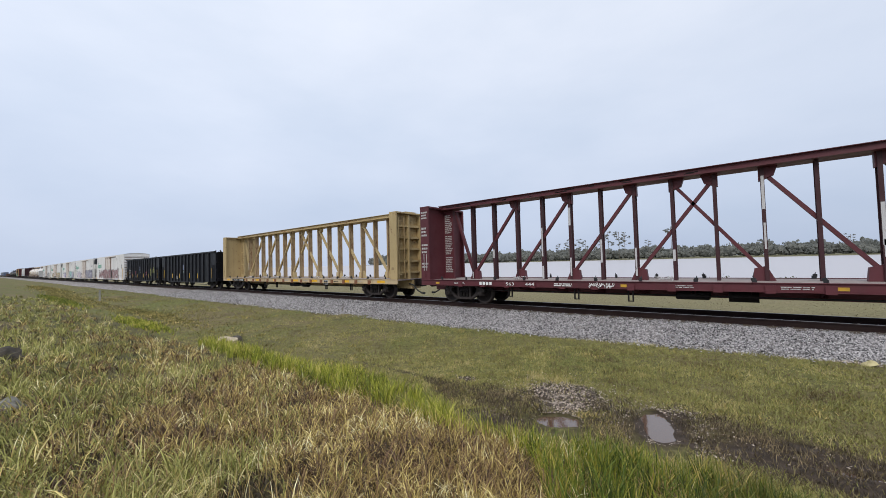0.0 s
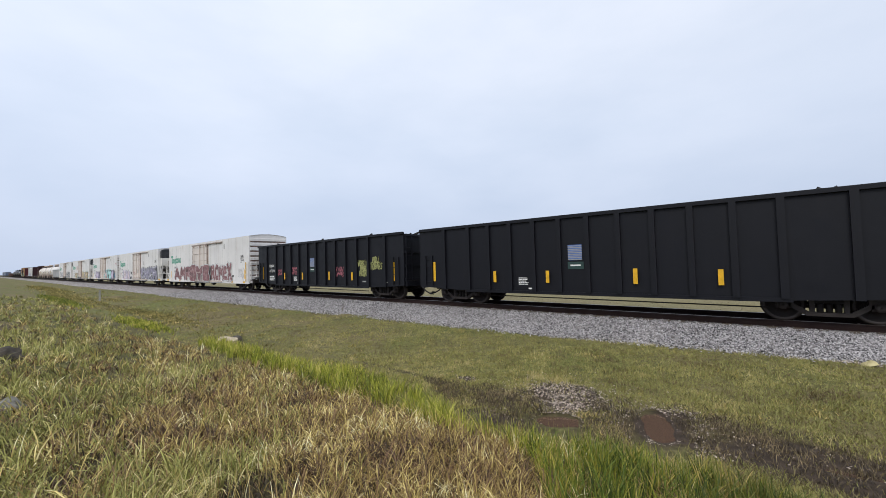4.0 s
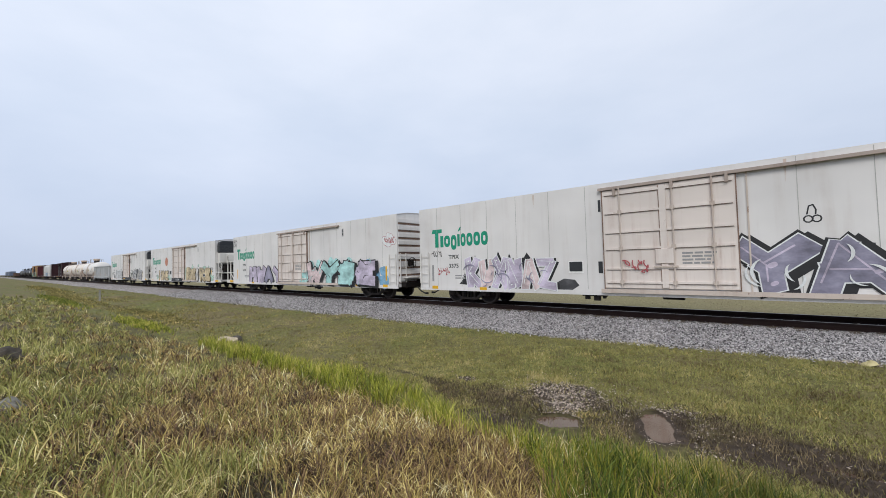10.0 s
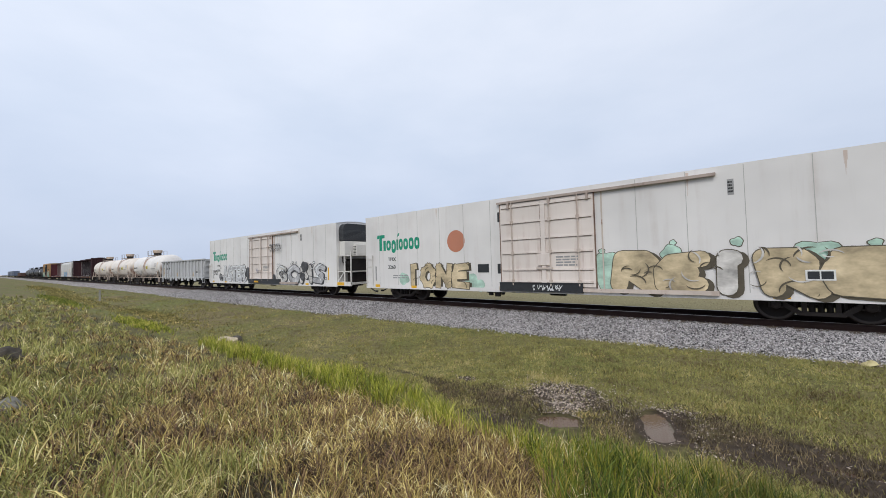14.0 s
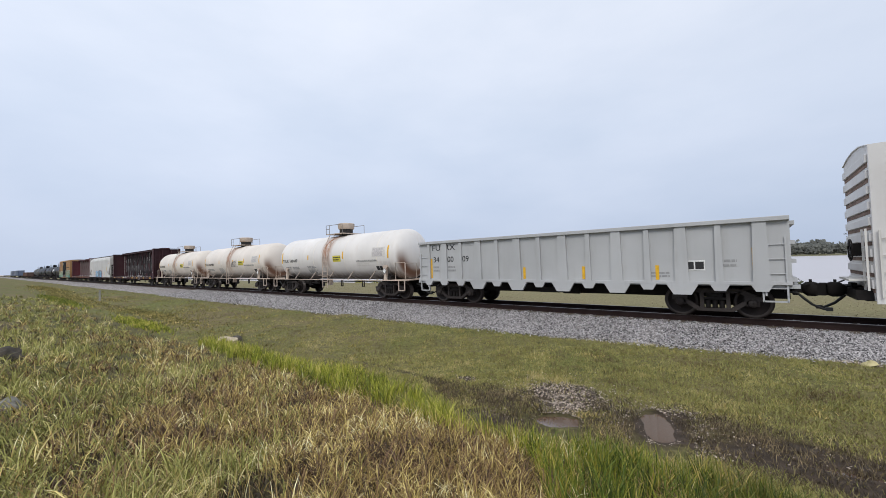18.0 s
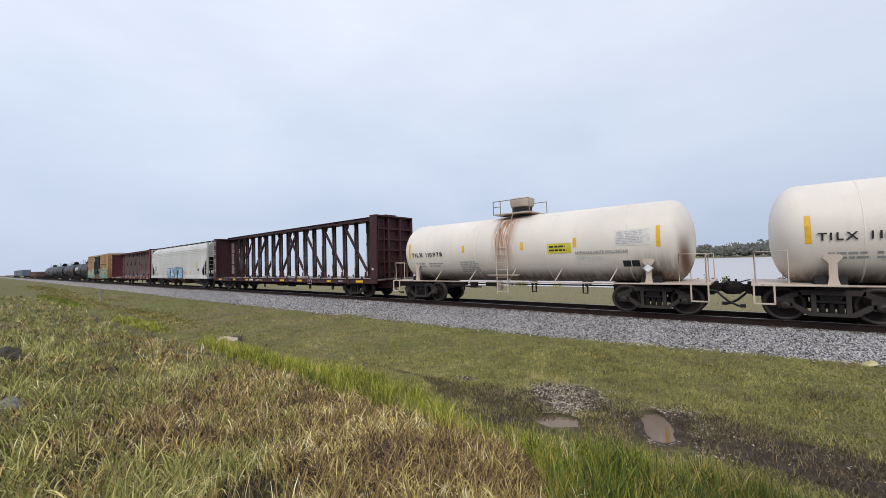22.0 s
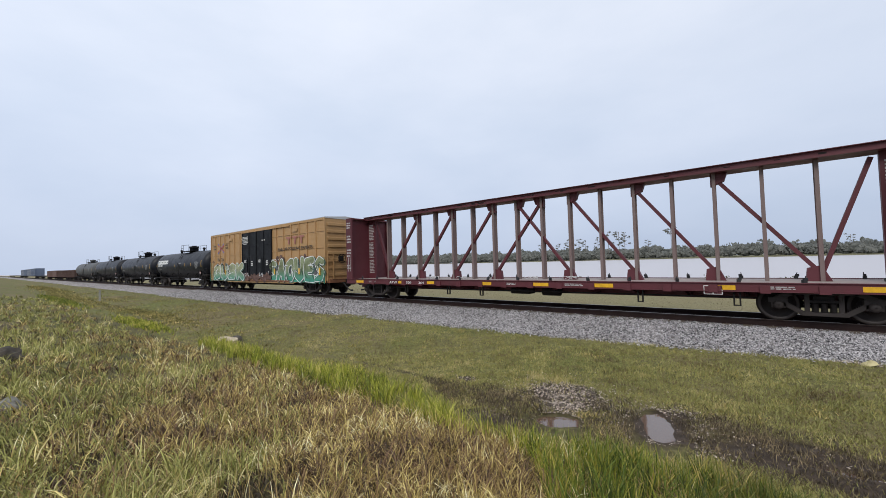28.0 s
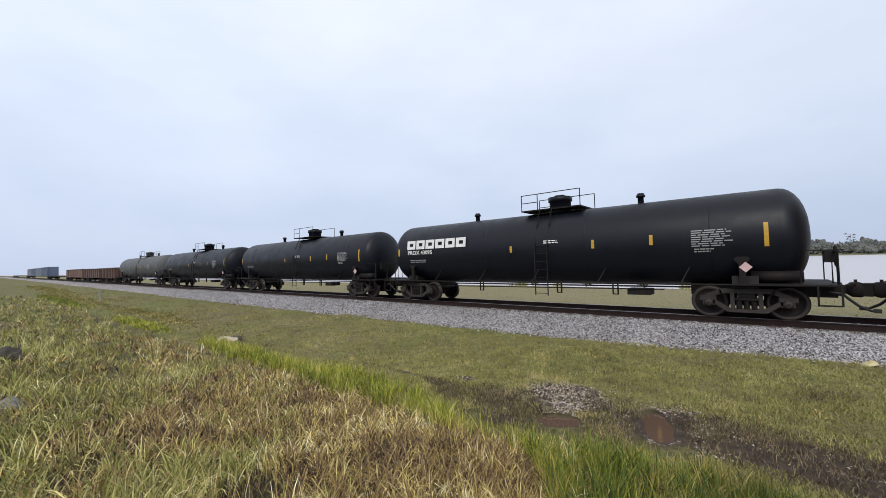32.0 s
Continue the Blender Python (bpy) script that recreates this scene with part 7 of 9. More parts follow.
    part("underframe", MB().box(-half, half, -0.4, 0.4, 0.56, 0.66).box(-1.6, -0.4, -0.8, -0.4, 0.52, 0.64).spin([(-0.3, 0.02), (-0.3, 0.13), (0.3, 0.13), (0.3, 0.02)], 12, "x", (0.4, -0.7, 0.58)), M_STEEL, car)
    gx = d0 - 0.75 if unit > 0 else d1 + 0.6
    part("brake_gear", MB().box(gx, gx + 0.14, -1.45, -1.30, 0.44, 0.62).box(gx + 0.30, gx + 0.50, -1.45, -1.30, 0.40, 0.62).box(gx - 0.1, gx + 0.75, -1.44, -1.40, 0.55, 0.60).box(gx + 0.6, gx + 0.68, -1.45, -1.3, 0.48, 0.6), M_STEEL, car)
    if number == "3258":
        part("air_reservoir", MB().spin([(-0.25, 0.02), (-0.22, 0.2), (0.22, 0.2), (0.25, 0.02)], 14, "x", (-3.35, -1.1, 0.56)), M_STEEL, car)
    if logo:
        green_word(car, *logo, 2.42, 3.42, y)
    lettering(car, "TPIX", -half + 1.75, 2.02, 0.185, M_INKDARK, y - 0.002, stretch=1.12, bold=0.018)
    lettering(car, number, -half + 1.75, 1.62, 0.185, M_INKDARK, y - 0.002, stretch=1.12, bold=0.018)
    bars(car, -half + 2.1, 1.1, 1.1, 0.22, 2, M_INKGREY, y, seed=2)
    decorate(car, half, y)
    # couplers stand further out at the unit's end
    for s in (-1, 1):
        bogie(car, s * (half - 2.45))
        turn = 0 if s > 0 else 180
        xe = half + (1.45 if s == unit else 0.18)
        put("coupler", ME_COUPLER, car, pose(s * xe, 0, 0, 0, 0, turn), "rusty knuckle coupler")
        put("air_hose", ME_HOSE, car, pose(s * xe, 0, 0, 0, 0, turn))
    return car


# ---------------------------------------------------------------- tank cars
def tank_car(x, half, label, mat, frame_mat, group, bx, dome_x=-0.2, reach=0.95, radius=1.40, zc=2.38, dome=True, far=False, name="tank_car", shell=None):
    car = car_thing(name, label, x, group)
    n = 20 if far else 40
    prof = [(-half + 0.66 * (1 - math.cos(k / 8 * 1.5708)), max(0.001, radius * math.sin(k / 8 * 1.5708) ** 0.85)) for k in range(9)]
    prof = prof + [(-a, r) for a, r in prof[::-1]]
    part("tank", MB().spin(prof, n, "x", (0, 0, zc)), shell or mat, car)
    seam = MB().spin([(-0.02, radius + 0.0005), (-0.02, radius + 0.003), (0.02, radius + 0.003), (0.02, radius + 0.0005)], n, "x").mesh("weld_seam", mat)
    for sx in (-half * 0.72, -half * 0.26, half * 0.26, half * 0.72):
        put("weld_seam", seam, car, pose(sx, 0, zc))
    und = half + 0.45
    for s in (-1, 1):
        st = part("stub_sill", MB().box(*sorted((s * und, s * (bx - 1.4))), -0.35, 0.35, 0.62, 0.98), M_STEEL, car)
        part("bolster", MB().plate([(-1.3, 0.9), (1.3, 0.9), (1.2, 1.25), (0.6, 1.05), (-0.6, 1.05), (-1.2, 1.25)], -0.3, 0.3), M_STEEL, car, m=pose(s * bx, 0, 0, 0, 0, 90))
        part("end_platform", MB().box(*sorted((s * und, s * (bx - 0.3))), -1.42, 1.42, 0.98, 1.03), frame_mat, car)
        for yy in (-1.36, 1.36):
            pm = MB().tube([(s * (und - 0.08), yy, 1.0), (s * (und - 0.08), yy, 1.92), (s * (und - 0.78), yy, 1.92), (s * (und - 0.78), yy, 1.0)], 0.018, 6)
            part("end_handrail", pm, frame_mat, car)
        part("end_handrail", MB().tube([(s * (und - 0.10), -1.30, 1.0), (s * (und - 0.10), -1.30, 1.88), (s * (und - 0.10), -0.5, 1.88), (s * (und - 0.10), -0.5, 1.0)], 0.018, 6), frame_mat, car)
        for yy in (-1, 1):
            part("saddle", MB().plate([(-0.12, 1.0), (0.12, 1.0), (0.08, 1.2), (0.08, 1.58), (0.19, 1.72), (0.14, 1.8), (-0.14, 1.8), (-0.19, 1.72), (-0.08, 1.58), (-0.08, 1.2)], *sorted((yy * 1.20, yy * 1.32))), frame_mat, car, m=pose(s * (bx - 0.05), 0, 0))
        part("step", MB().box(*sorted((s * (und - 0.05), s * (und - 0.5))), -1.46, -1.42, 0.48, 0.52).box(s * und - s * 0.07, s * und - s * 0.03, -1.46, -1.42, 0.5, 1.0).box(s * und - s * 0.5, s * und - s * 0.46, -1.46, -1.42, 0.5, 1.0), frame_mat, car)
    part("running_rail", MB().tube([(-und + 0.3, -1.40, 1.0), (und - 0.3, -1.40, 1.0)], 0.028, 6).tube([(-und + 0.3, 1.40, 1.0), (und - 0.3, 1.40, 1.0)], 0.028, 6), frame_mat, car)
    sp = MB().beam((0, -1.40, 1.0), (0.22, -1.12, 1.5), 0.05, 0.03).mesh("rail_strut", frame_mat)
    for k in range(5):
        put("rail_strut", sp, car, pose(-half * 0.62 + k * half * 0.31, 0, 0))
    part("brake_pipe", MB().tube([(-bx + 1.3, -0.5, 0.86), (bx - 1.3, -0.5, 0.86)], 0.028, 6).tube([(-bx + 1.3, 0.6, 0.80), (bx - 1.3, 0.6, 0.80)], 0.02, 6), M_STEEL, car)
    hm = MB().box(-0.02, 0.02, -1.10, -1.05, 0.62, 0.98).box(0.14, 0.18, -1.10, -1.05, 0.62, 0.98).box(-0.02, 0.18, -1.10, -1.05, 0.60, 0.63).mesh("hanger", M_STEEL)
    for hx in (-2.6, 0.9, 2.9):
        put("hanger", hm, car, pose(hx, 0, 0))
    if dome:
        zt = zc + radius
        part("platform", MB().box(-reach, reach, -0.85, 0.85, zt + 0.05, zt + 0.10), frame_mat, car, m=pose(dome_x, 0, 0))
        d = part("manway", MB().spin([(-0.05, 0.42), (0.40, 0.42), (0.42, 0.47), (0.60, 0.47), (0.62, 0.02)], 18, "z", (0.1, 0, zt)), M_UNIT if mat == M_TANK_WHITE else mat, car, "round valve housing on top", m=pose(dome_x, 0, 0))
        part("housing_lid", MB().spin([(0.38, 0.02), (0.38, 0.47), (0.44, 0.50), (0.72, 0.54), (0.76, 0.50), (0.78, 0.02)], 18, "z", (0.1, 0, zt)) if mat == M_TANK_WHITE else MB().box(-0.05, 0.3, -0.2, 0.2, zt + 0.60, zt + 0.68), frame_mat, d, bevel=0.02)
        high = 0.64 if mat == M_TANK_WHITE else 0.72
        for yy in (-0.85, 0.85):
            rail = MB()
            for px in (-reach, -0.5, reach):
                rail.tube([(px, yy, zt + 0.05), (px, yy, zt + high)], 0.017, 6)
            rail.tube([(-reach, yy, zt + high), (reach, yy, zt + high)], 0.017, 6)
            rail.tube([(-reach, yy, zt + 0.40), (-0.5, yy, zt + 0.40)], 0.017, 6)
            part("safety_rail", rail, M_TANKRAIL if mat == M_TANK_WHITE else M_STEEL, car, m=pose(dome_x, 0, 0))
        # side ladder follows the shell
        lm = MB()
        lm_at = dome_x + 0.2
        for dx in (-0.60, -0.10):
            lm.tube([(dx, -radius - 0.06, 0.52), (dx, -radius - 0.06, zc), (dx, -1.18, zc + 0.85), (dx, -0.85, zt + 0.08)], 0.022, 6)
        for k in range(7):
            z = 0.60 + k * 0.30
            lm.tube([(-0.60, -radius - 0.06, z), (-0.10, -radius - 0.06, z)], 0.014, 6)
        part("ladder", lm, frame_mat, car, m=pose(lm_at, 0, 0))
    gear(car, und + 0.05, bx)
    return car


def shell_patch(car, x0, x1, a0, a1, radius, zc, mat, name="reflector", label="", lift=0.006, pieces=1):
    """A mark that lies on the curved shell, between two angles above the middle."""
    mb = MB()
    n = 5
    q = [radians(a0 + (a1 - a0) * k / n) for k in range(n + 1)]
    for r in (radius + lift,):
        mb.loft([[(xx, -r * math.cos(a), zc + r * math.sin(a)) for a in q] for xx in (x0, x1)], closed=False, smooth=True)
    return part(name, mb, mat, car, label)


def shell_words(car, words, x, ang, size, mat, radius, zc, stretch=1.0, bold=0.016):
    a = radians(ang)
    ob = lettering(car, words, x, zc + (radius + 0.03) * math.sin(a), size, mat, -(radius + 0.012) * math.cos(a), stretch=stretch, bold=bold)
    ob.matrix_basis = pose(x, -(radius + 0.03) * math.cos(a), zc + (radius + 0.03) * math.sin(a), 90 - ang) @ Matrix.Diagonal((size * 1.35 * stretch, size * 1.35, 1, 1))
    return ob


def shell_bars(car, x, w, a0, a1, rows, mat, radius, zc, seed=1):
    rng = random.Random(seed)
    mb = MB()
    st = (a1 - a0) / rows
    for r in range(rows):
        q = [radians(a0 + st * (r + 0.25)), radians(a0 + st * (r + 0.75))]
        at, end = x, x + w * rng.uniform(0.75, 1)
        while at < end:
            ln = w * rng.uniform(0.12, 0.3)
            rr = radius + 0.006
            mb.loft([[(xx, -rr * math.cos(a), zc + rr * math.sin(a)) for a in q] for xx in (at, min(end, at + ln))], closed=False)
            at += ln + 0.04 * w
    return tagged(part("stencil", mb, mat, car), kind="stuff")


def white_tank(x, words, seed):
    rng = random.Random(seed)
    half, r, zc = 6.28, 1.40, 2.38
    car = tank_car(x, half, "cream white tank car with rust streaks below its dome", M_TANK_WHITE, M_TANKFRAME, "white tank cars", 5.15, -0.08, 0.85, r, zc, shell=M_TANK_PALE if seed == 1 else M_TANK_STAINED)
    at = -5.36
    for c in words:
        if c != " ":
            shell_words(car, c, at, -9, 0.205, M_INK, r, zc, 1.05)
        at += {"1": 0.14, "I": 0.115, "L": 0.185, " ": 0.16}.get(c, 0.208)
    shell_bars(car, -half + 1.1, 0.75, -31, -21, 2, M_INKGREY, r, zc, seed)
    shell_bars(car, -half + 1.95, 0.85, -31, -21, 2, M_INKGREY, r, zc, seed + 1)
    shell_bars(car, -half + 3.8, 1.05, -44, -20, 6, M_INKGREY, r, zc, seed + 2)
    drop = 8
    for px, a0, a1 in ((-half + 0.75, 2, 26), (-half + 4.05, 4, 16), (half - 0.85, 0, 28)) + (((1.5, 2, 20),) if seed == 1 else ((0.65, 4, 16), (2.76, 4, 18))):
        shell_patch(car, px - 0.06, px + 0.06, a0 - drop - (6 if px < -5 else 0), a1 - drop, r, zc, M_REFLECT)
    note = 0.5 if seed == 1 else 1.72
    shell_patch(car, note, note + (0.8 if seed == 1 else 0.91), -12, 3, r, zc, M_YELLOWSIGN, "notice", "yellow notice panel")
    shell_bars(car, note + 0.07, 0.7, -10, 1, 2, M_INK, r + 0.004, zc, seed + 3)
    shell_bars(car, half - 2.1, 0.9, -3, 15, 8, M_SHEETTEXT, r + 0.004, zc, seed + 4)
    shell_words(car, "HYPOCHLORITE SOLUTIONS", half - 3.5, -14, 0.105, M_INKGREY, r, zc, 0.95, 0.01)
    shell_bars(car, half - 3.5, 1.2, -24, -17, 2, M_INKPALE, r, zc, seed + 5)
    for k in range(2):
        shell_patch(car, half - 1.95 + 0.27 * k, half - 1.71 + 0.27 * k, -36, -26, r, zc, M_INK, "data_panel")
    shell_patch(car, 4.13, 5.2, -5, 17, r, zc, M_INKPALE, "data_sheet", "faded grey data sheet")
    if seed == 2:
        tag(car, "WNYB", 0.35, 2.02, 0.95, 0.42, S_BLACK, -1.425, 3, 0.026, 0.7)
        line_mb = MB()
        ribbon(line_mb, [(0.4, 2.05), (0.9, 2.02), (1.75, 2.03)], 0.008, -1.432)
        part("spray_tag", line_mb, S_BLACK, car)
    part("side_step", MB().box(-0.9, 0.5, -1.52, -1.30, 1.27, 1.30), M_TANKFRAME, car)
    part("brake_gear", MB().box(-3.3, -2.5, -0.95, -0.7, 0.80, 0.98).tube([(-3.6, -0.9, 0.78), (-1.6, -0.95, 0.74)], 0.03, 6).box(-2.2, -1.9, -0.95, -0.75, 0.70, 0.96).box(-1.4, -0.9, -0.9, -0.7, 0.78, 0.96), M_STEEL, car)
    part("outlet_box", MB().box(-1.0, -0.75, -0.75, -0.5, 0.62, 1.0), M_TANKFRAME, car, bevel=0.02)
    diamond = MB().plate([(-0.17, 0), (0, -0.17), (0.17, 0), (0, 0.17)], -0.012, 0)
    hold = part("placard", diamond, M_INKGREY, car, "grey diamond placard holder", m=pose(half - 1.18, -1.35, 1.5))
    part("placard_face", MB().plate([(-0.13, 0), (0, -0.13), (0.13, 0), (0, 0.13)], -0.018, -0.012), M_INKWHITE, hold)
    return car


M_INKPALE = plain("pale_grey_sheet", (0.66, 0.63, 0.59), 0.6)
M_SHEETTEXT = plain("faint_violet_grey_print", (0.46, 0.43, 0.45), 0.6)
M_YELLOWSIGN = plain("yellow_notice", (0.60, 0.52, 0.05), 0.5)


def black_tank(x, half, label, mat=None, emblem=False, far=False, radius=1.42, zc=2.36, bx=None):
    mat = mat or M_TANK_BLACK
    car = tank_car(x, half, label, mat, M_STEEL, "dark tank cars", bx or half - 1.5, 0.6, 1.2, radius, zc, far=far)
    zt = zc + radius
    for px in (half * 0.46, -half * 0.42):
        part("vent_pipe", MB().spin([(-0.04, 0.10), (0.22, 0.10), (0.22, 0.15), (0.30, 0.15), (0.31, 0.11), (0.36, 0.11), (0.37, 0.01)], 12, "z", (px, 0, zt)), mat, car)
    for px, a0, a1 in ((-half + 0.7, -5, 9), (-0.85, -7, 3), (2.38, -6, 6), (4.2, -5, 8), (half - 0.97, -12, 15)):
        shell_patch(car, px - 0.05, px + 0.05, a0, a1, radius, zc, M_DUSTYMARK)
    shell_bars(car, 5.28, 1.0, -10, 11, 8, M_INKGREY, radius, zc, 3)
    shell_bars(car, 5.34, 0.5, -17, -11, 2, M_INKGREY, radius, zc, 4)
    shell_bars(car, -half + 1.45, 1.1, -20, -13, 2, M_INKGREY, radius, zc, 5)
    shell_bars(car, 0.55, 0.6, 4, 10, 2, M_INKWHITE, radius, zc, 6)
    part("placard", MB().plate([(-0.15, 0), (0, -0.15), (0.15, 0), (0, 0.15)], -0.012, 0), M_PINKSIGN, car, "pale red diamond placard", m=pose(half - 1.45, -1.32, 1.50))
    part("air_tank", MB().spin([(-0.55, 0.02), (-0.55, 0.16), (0.55, 0.16), (0.55, 0.02)], 12, "x", (half - 0.8, -1.0, 1.22)), M_STEEL, car)
    part("bottom_pipe", MB().box(half - 4.6, half - 3.9, -1.2, -0.6, 0.62, 0.82).tube([(-half + 2.5, -1.2, 0.78), (half - 3.5, -1.2, 0.82)], 0.022, 6), M_STEEL, car)
    brake_wheel(car, half + 0.40, -0.75, 1.75, M_STEEL)
    if emblem:
        # a maker's word in block shapes
        a = radians(7)
        y, z = -(radius + 0.03) * math.cos(a), zc + (radius + 0.03) * math.sin(a)
        for k in range(6):
            u = k * 0.61
            mb = MB().box(u, u + 0.17, -0.004, 0.004, 0, 0.43).box(u + 0.17, u + 0.54, -0.004, 0.004, 0.30, 0.43).box(u + 0.17, u + 0.54, -0.004, 0.004, 0.0, 0.14).box(u + 0.40, u + 0.54, -0.004, 0.004, 0.14, 0.30)
            part("emblem", mb, M_INKWHITE, car, "white block emblem", m=pose(-half + 1.30, y, z, -7))
        shell_words(car, "PROX 43095", -half + 1.35, -3, 0.19, M_INKWHITE, radius, zc, 1.15)
    return car


S_NAVY = plain("dark_navy_spray", (0.035, 0.035, 0.075), 0.6)
M_STAIN = plain("faint_rust_stain", (0.56, 0.47, 0.33), 0.7)
M_FADED = paint("faded_rose_paint", (0.36, 0.15, 0.11), dirt=(0.42, 0.25, 0.1), grime=0.9, rust=0.1)
M_PINKSIGN = plain("pale_red_placard", (0.62, 0.42, 0.41), 0.5)


# ---------------------------------------------------------------- covered hopper
def covered_hopper(x, half):
    car = car_thing("covered_hopper", "dirty pale grey covered hopper with blue graffiti", x)
    mat = M_HOPPER
    w = 1.53
    xs = half - 0.25
    side = [(-w * 0.985, 1.25), (-w, 1.8), (-w, 3.3), (-w * 0.97, 3.75), (-w * 0.88, 4.15), (-w * 0.62, 4.42), (w * 0.62, 4.42), (w * 0.88, 4.15), (w * 0.97, 3.75), (w, 3.3), (w, 1.8), (w * 0.985, 1.25)]
    # the body's ends slope in below: rings along x
    body = MB()
    for a, b in ((-xs, -xs + 1.55), (-xs + 1.55, xs - 1.55), (xs - 1.55, xs)):
        ra = [(a, yy, max(zz, 3.0 if abs(a) > xs - 0.01 else 1.25)) for yy, zz in side]
        rb = [(b, yy, max(zz, 3.0 if abs(b) > xs - 0.01 else 1.25)) for yy, zz in side]
        body.loft([ra, rb], smooth=False)
        if abs(a) > xs - 0.01:
            body.add(ra, [tuple(range(len(ra)))])
        if abs(b) > xs - 0.01:
            body.add(rb, [tuple(range(len(rb)))])
    part("body", body, mat, car)
    for s in (-1, 1):
        part("slope_sheet", MB().add([(s * q, yy, z) for q, z in ((xs, 3.0), (xs - 1.6, 1.1)) for yy in (-w + 0.03, w - 0.03)], [(0, 1, 3, 2)]), M_STEEL, car)
    for k, (za, yy) in enumerate(((3.45, -w * 0.995), (3.62, -w * 0.985), (3.80, -w * 0.965))):
        part("swage", MB().box(-xs, xs, yy - 0.02, yy + 0.05, za, za + 0.06), mat, car, bevel=0.01)
    part("side_sill", MB().box(-half, half, -w - 0.02, -w + 0.06, 0.95, 1.27).box(-half, half, w - 0.06, w + 0.02, 0.95, 1.27), mat, car, bevel=0.01)
    part("roof_walk", MB().box(-half + 0.1, half - 0.1, -0.95, -0.35, 4.52, 4.56), M_STEEL, car, "grey roof walkway grating")
    part("roof_walk", MB().box(-half + 0.1, half - 0.1, 0.35, 0.95, 4.52, 4.56), M_STEEL, car)
    bracket = MB().box(-0.04, 0.04, -1.0, -0.9, 4.40, 4.53).mesh("walk_bracket", mat)
    for k in range(12):
        put("walk_bracket", bracket, car, pose(-half + 0.6 + k * (2 * half - 1.2) / 11, 0, 0))
    hatch = MB().box(-0.9, 0.9, -0.3, 0.3, 4.42, 4.54).mesh("roof_hatch", mat)
    for k in range(7):
        put("roof_hatch", hatch, car, pose(-6.9 + 2.3 * k, 0, 0))
    bay = MB().add([(-1.7, -w + 0.1, 1.2), (1.7, -w + 0.1, 1.2), (1.7, w - 0.1, 1.2), (-1.7, w - 0.1, 1.2), (-0.4, -0.5, 0.42), (0.4, -0.5, 0.42), (0.4, 0.5, 0.42), (-0.4, 0.5, 0.42)],
                   [(0, 1, 5, 4), (1, 2, 6, 5), (2, 3, 7, 6), (3, 0, 4, 7), (4, 5, 6, 7)]).box(-0.5, 0.5, -0.7, 0.7, 0.36, 0.44).mesh("discharge_hopper", M_BROWN)
    for k in (-4.2, 0.0, 4.2):
        put("discharge_hopper", bay, car, pose(k, 0, 0))
    for s in (-1, 1):
        xe = s * half
        for q in (-1, 1):
            part("end_post", MB().box(*sorted((xe, xe - s * 0.07)), *sorted((q * w, q * (w - 0.09))), 0.95, 4.32), mat, car)
        part("end_beam", MB().box(*sorted((xe, xe - s * 0.06)), -w, w, 4.28, 4.36), mat, car)
        part("end_platform", MB().box(*sorted((xe, xe - s * 1.4)), -w, w, 0.98, 1.03), mat, car)
        ladder(car, xe - s * 0.03, -w + 0.12, 1.0, 4.3, 0.45, mat, 9, "y")
        ladder(car, *( (xe - 0.62,) if s > 0 else (xe + 0.1,)), -w - 0.01, 1.25, 2.8, 0.5, mat, 5, "x")
        part("corner_panel", MB().plate([(xe - s * 0.12, 3.05), (xe - s * 0.12, 2.9), (xe - s * 1.28, 1.85), (xe - s * 1.36, 1.62), (xe - s * 1.28, 1.40), (xe - s * 1.1, 1.27), (xe - s * 1.62, 1.27), (xe - s * 1.70, 1.9), (xe - s * 1.65, 3.2), (xe - s * 0.12, 3.2)], -w - 0.012, -w + 0.02), mat, car)
        part("slope_brace", MB().beam((xe - s * 0.2, -1.2, 1.1), (xe - s * 0.2, -1.2, 3.0), 0.08, 0.08).beam((xe - s * 1.2, -0.9, 1.1), (xe - s * 0.3, -0.9, 2.9), 0.08, 0.08), M_STEEL, car)
    part("air_tank", MB().spin([(-0.6, 0.02), (-0.58, 0.18), (0.58, 0.18), (0.6, 0.02)], 14, "x", (half - 0.8, -0.9, 1.58)), mat, car)
    part("centre_sill", MB().box(-half, half, -0.33, 0.33, 0.55, 0.98), M_STEEL, car)
    brake_wheel(car, half + 0.12, 0.3, 1.9, M_STEEL)
    y = -w - 0.004
    lettering(car, "GBRX", -7.6, 2.14, 0.2, M_INKDARK, y, stretch=1.05)
    lettering(car, "97435", -7.55, 1.86, 0.2, M_INKDARK, y, stretch=1.05)
    bars(car, -half + 1.85, 1.36, 1.1, 0.24, 2, M_INKGREY, y, seed=2)
    patch(car, -half + 1.58, -half + 1.70, 1.30, 2.25, M_REFLECT, y)
    patch(car, 7.62, 7.74, 1.40, 2.26, M_REFLECT, y)
    for k in range(3):
        patch(car, -4.28 + 4.4 * k, -4.18 + 4.4 * k, 1.36, 1.82, M_REFLECT, y)
    spray_clouds(car, [(-3.0, 1.7, 0.16), (-2.9, 1.1, 0.18), (-1.6, 2.1, 0.12), (0.3, 2.15, 0.12), (2.3, 2.1, 0.12), (2.7, 1.6, 0.2), (3.0, 1.1, 0.24), (3.3, 1.55, 0.1), (2.7, 1.95, 0.08)], S_ROSE, y - 0.021)
    graffiti(car, "EATS", -2.95, 2.45, 0.97, 2.08, S_SKY, S_NAVY, y - 0.024, 21, S_WHITE, 0.34, "blue graffiti letter with a dark rim", S_NAVY, line=0.035)
    swooshes(car, -2.8, 2.3, 1.0, 2.05, 18, S_WHITE, y - 0.05, 91, 0.28)
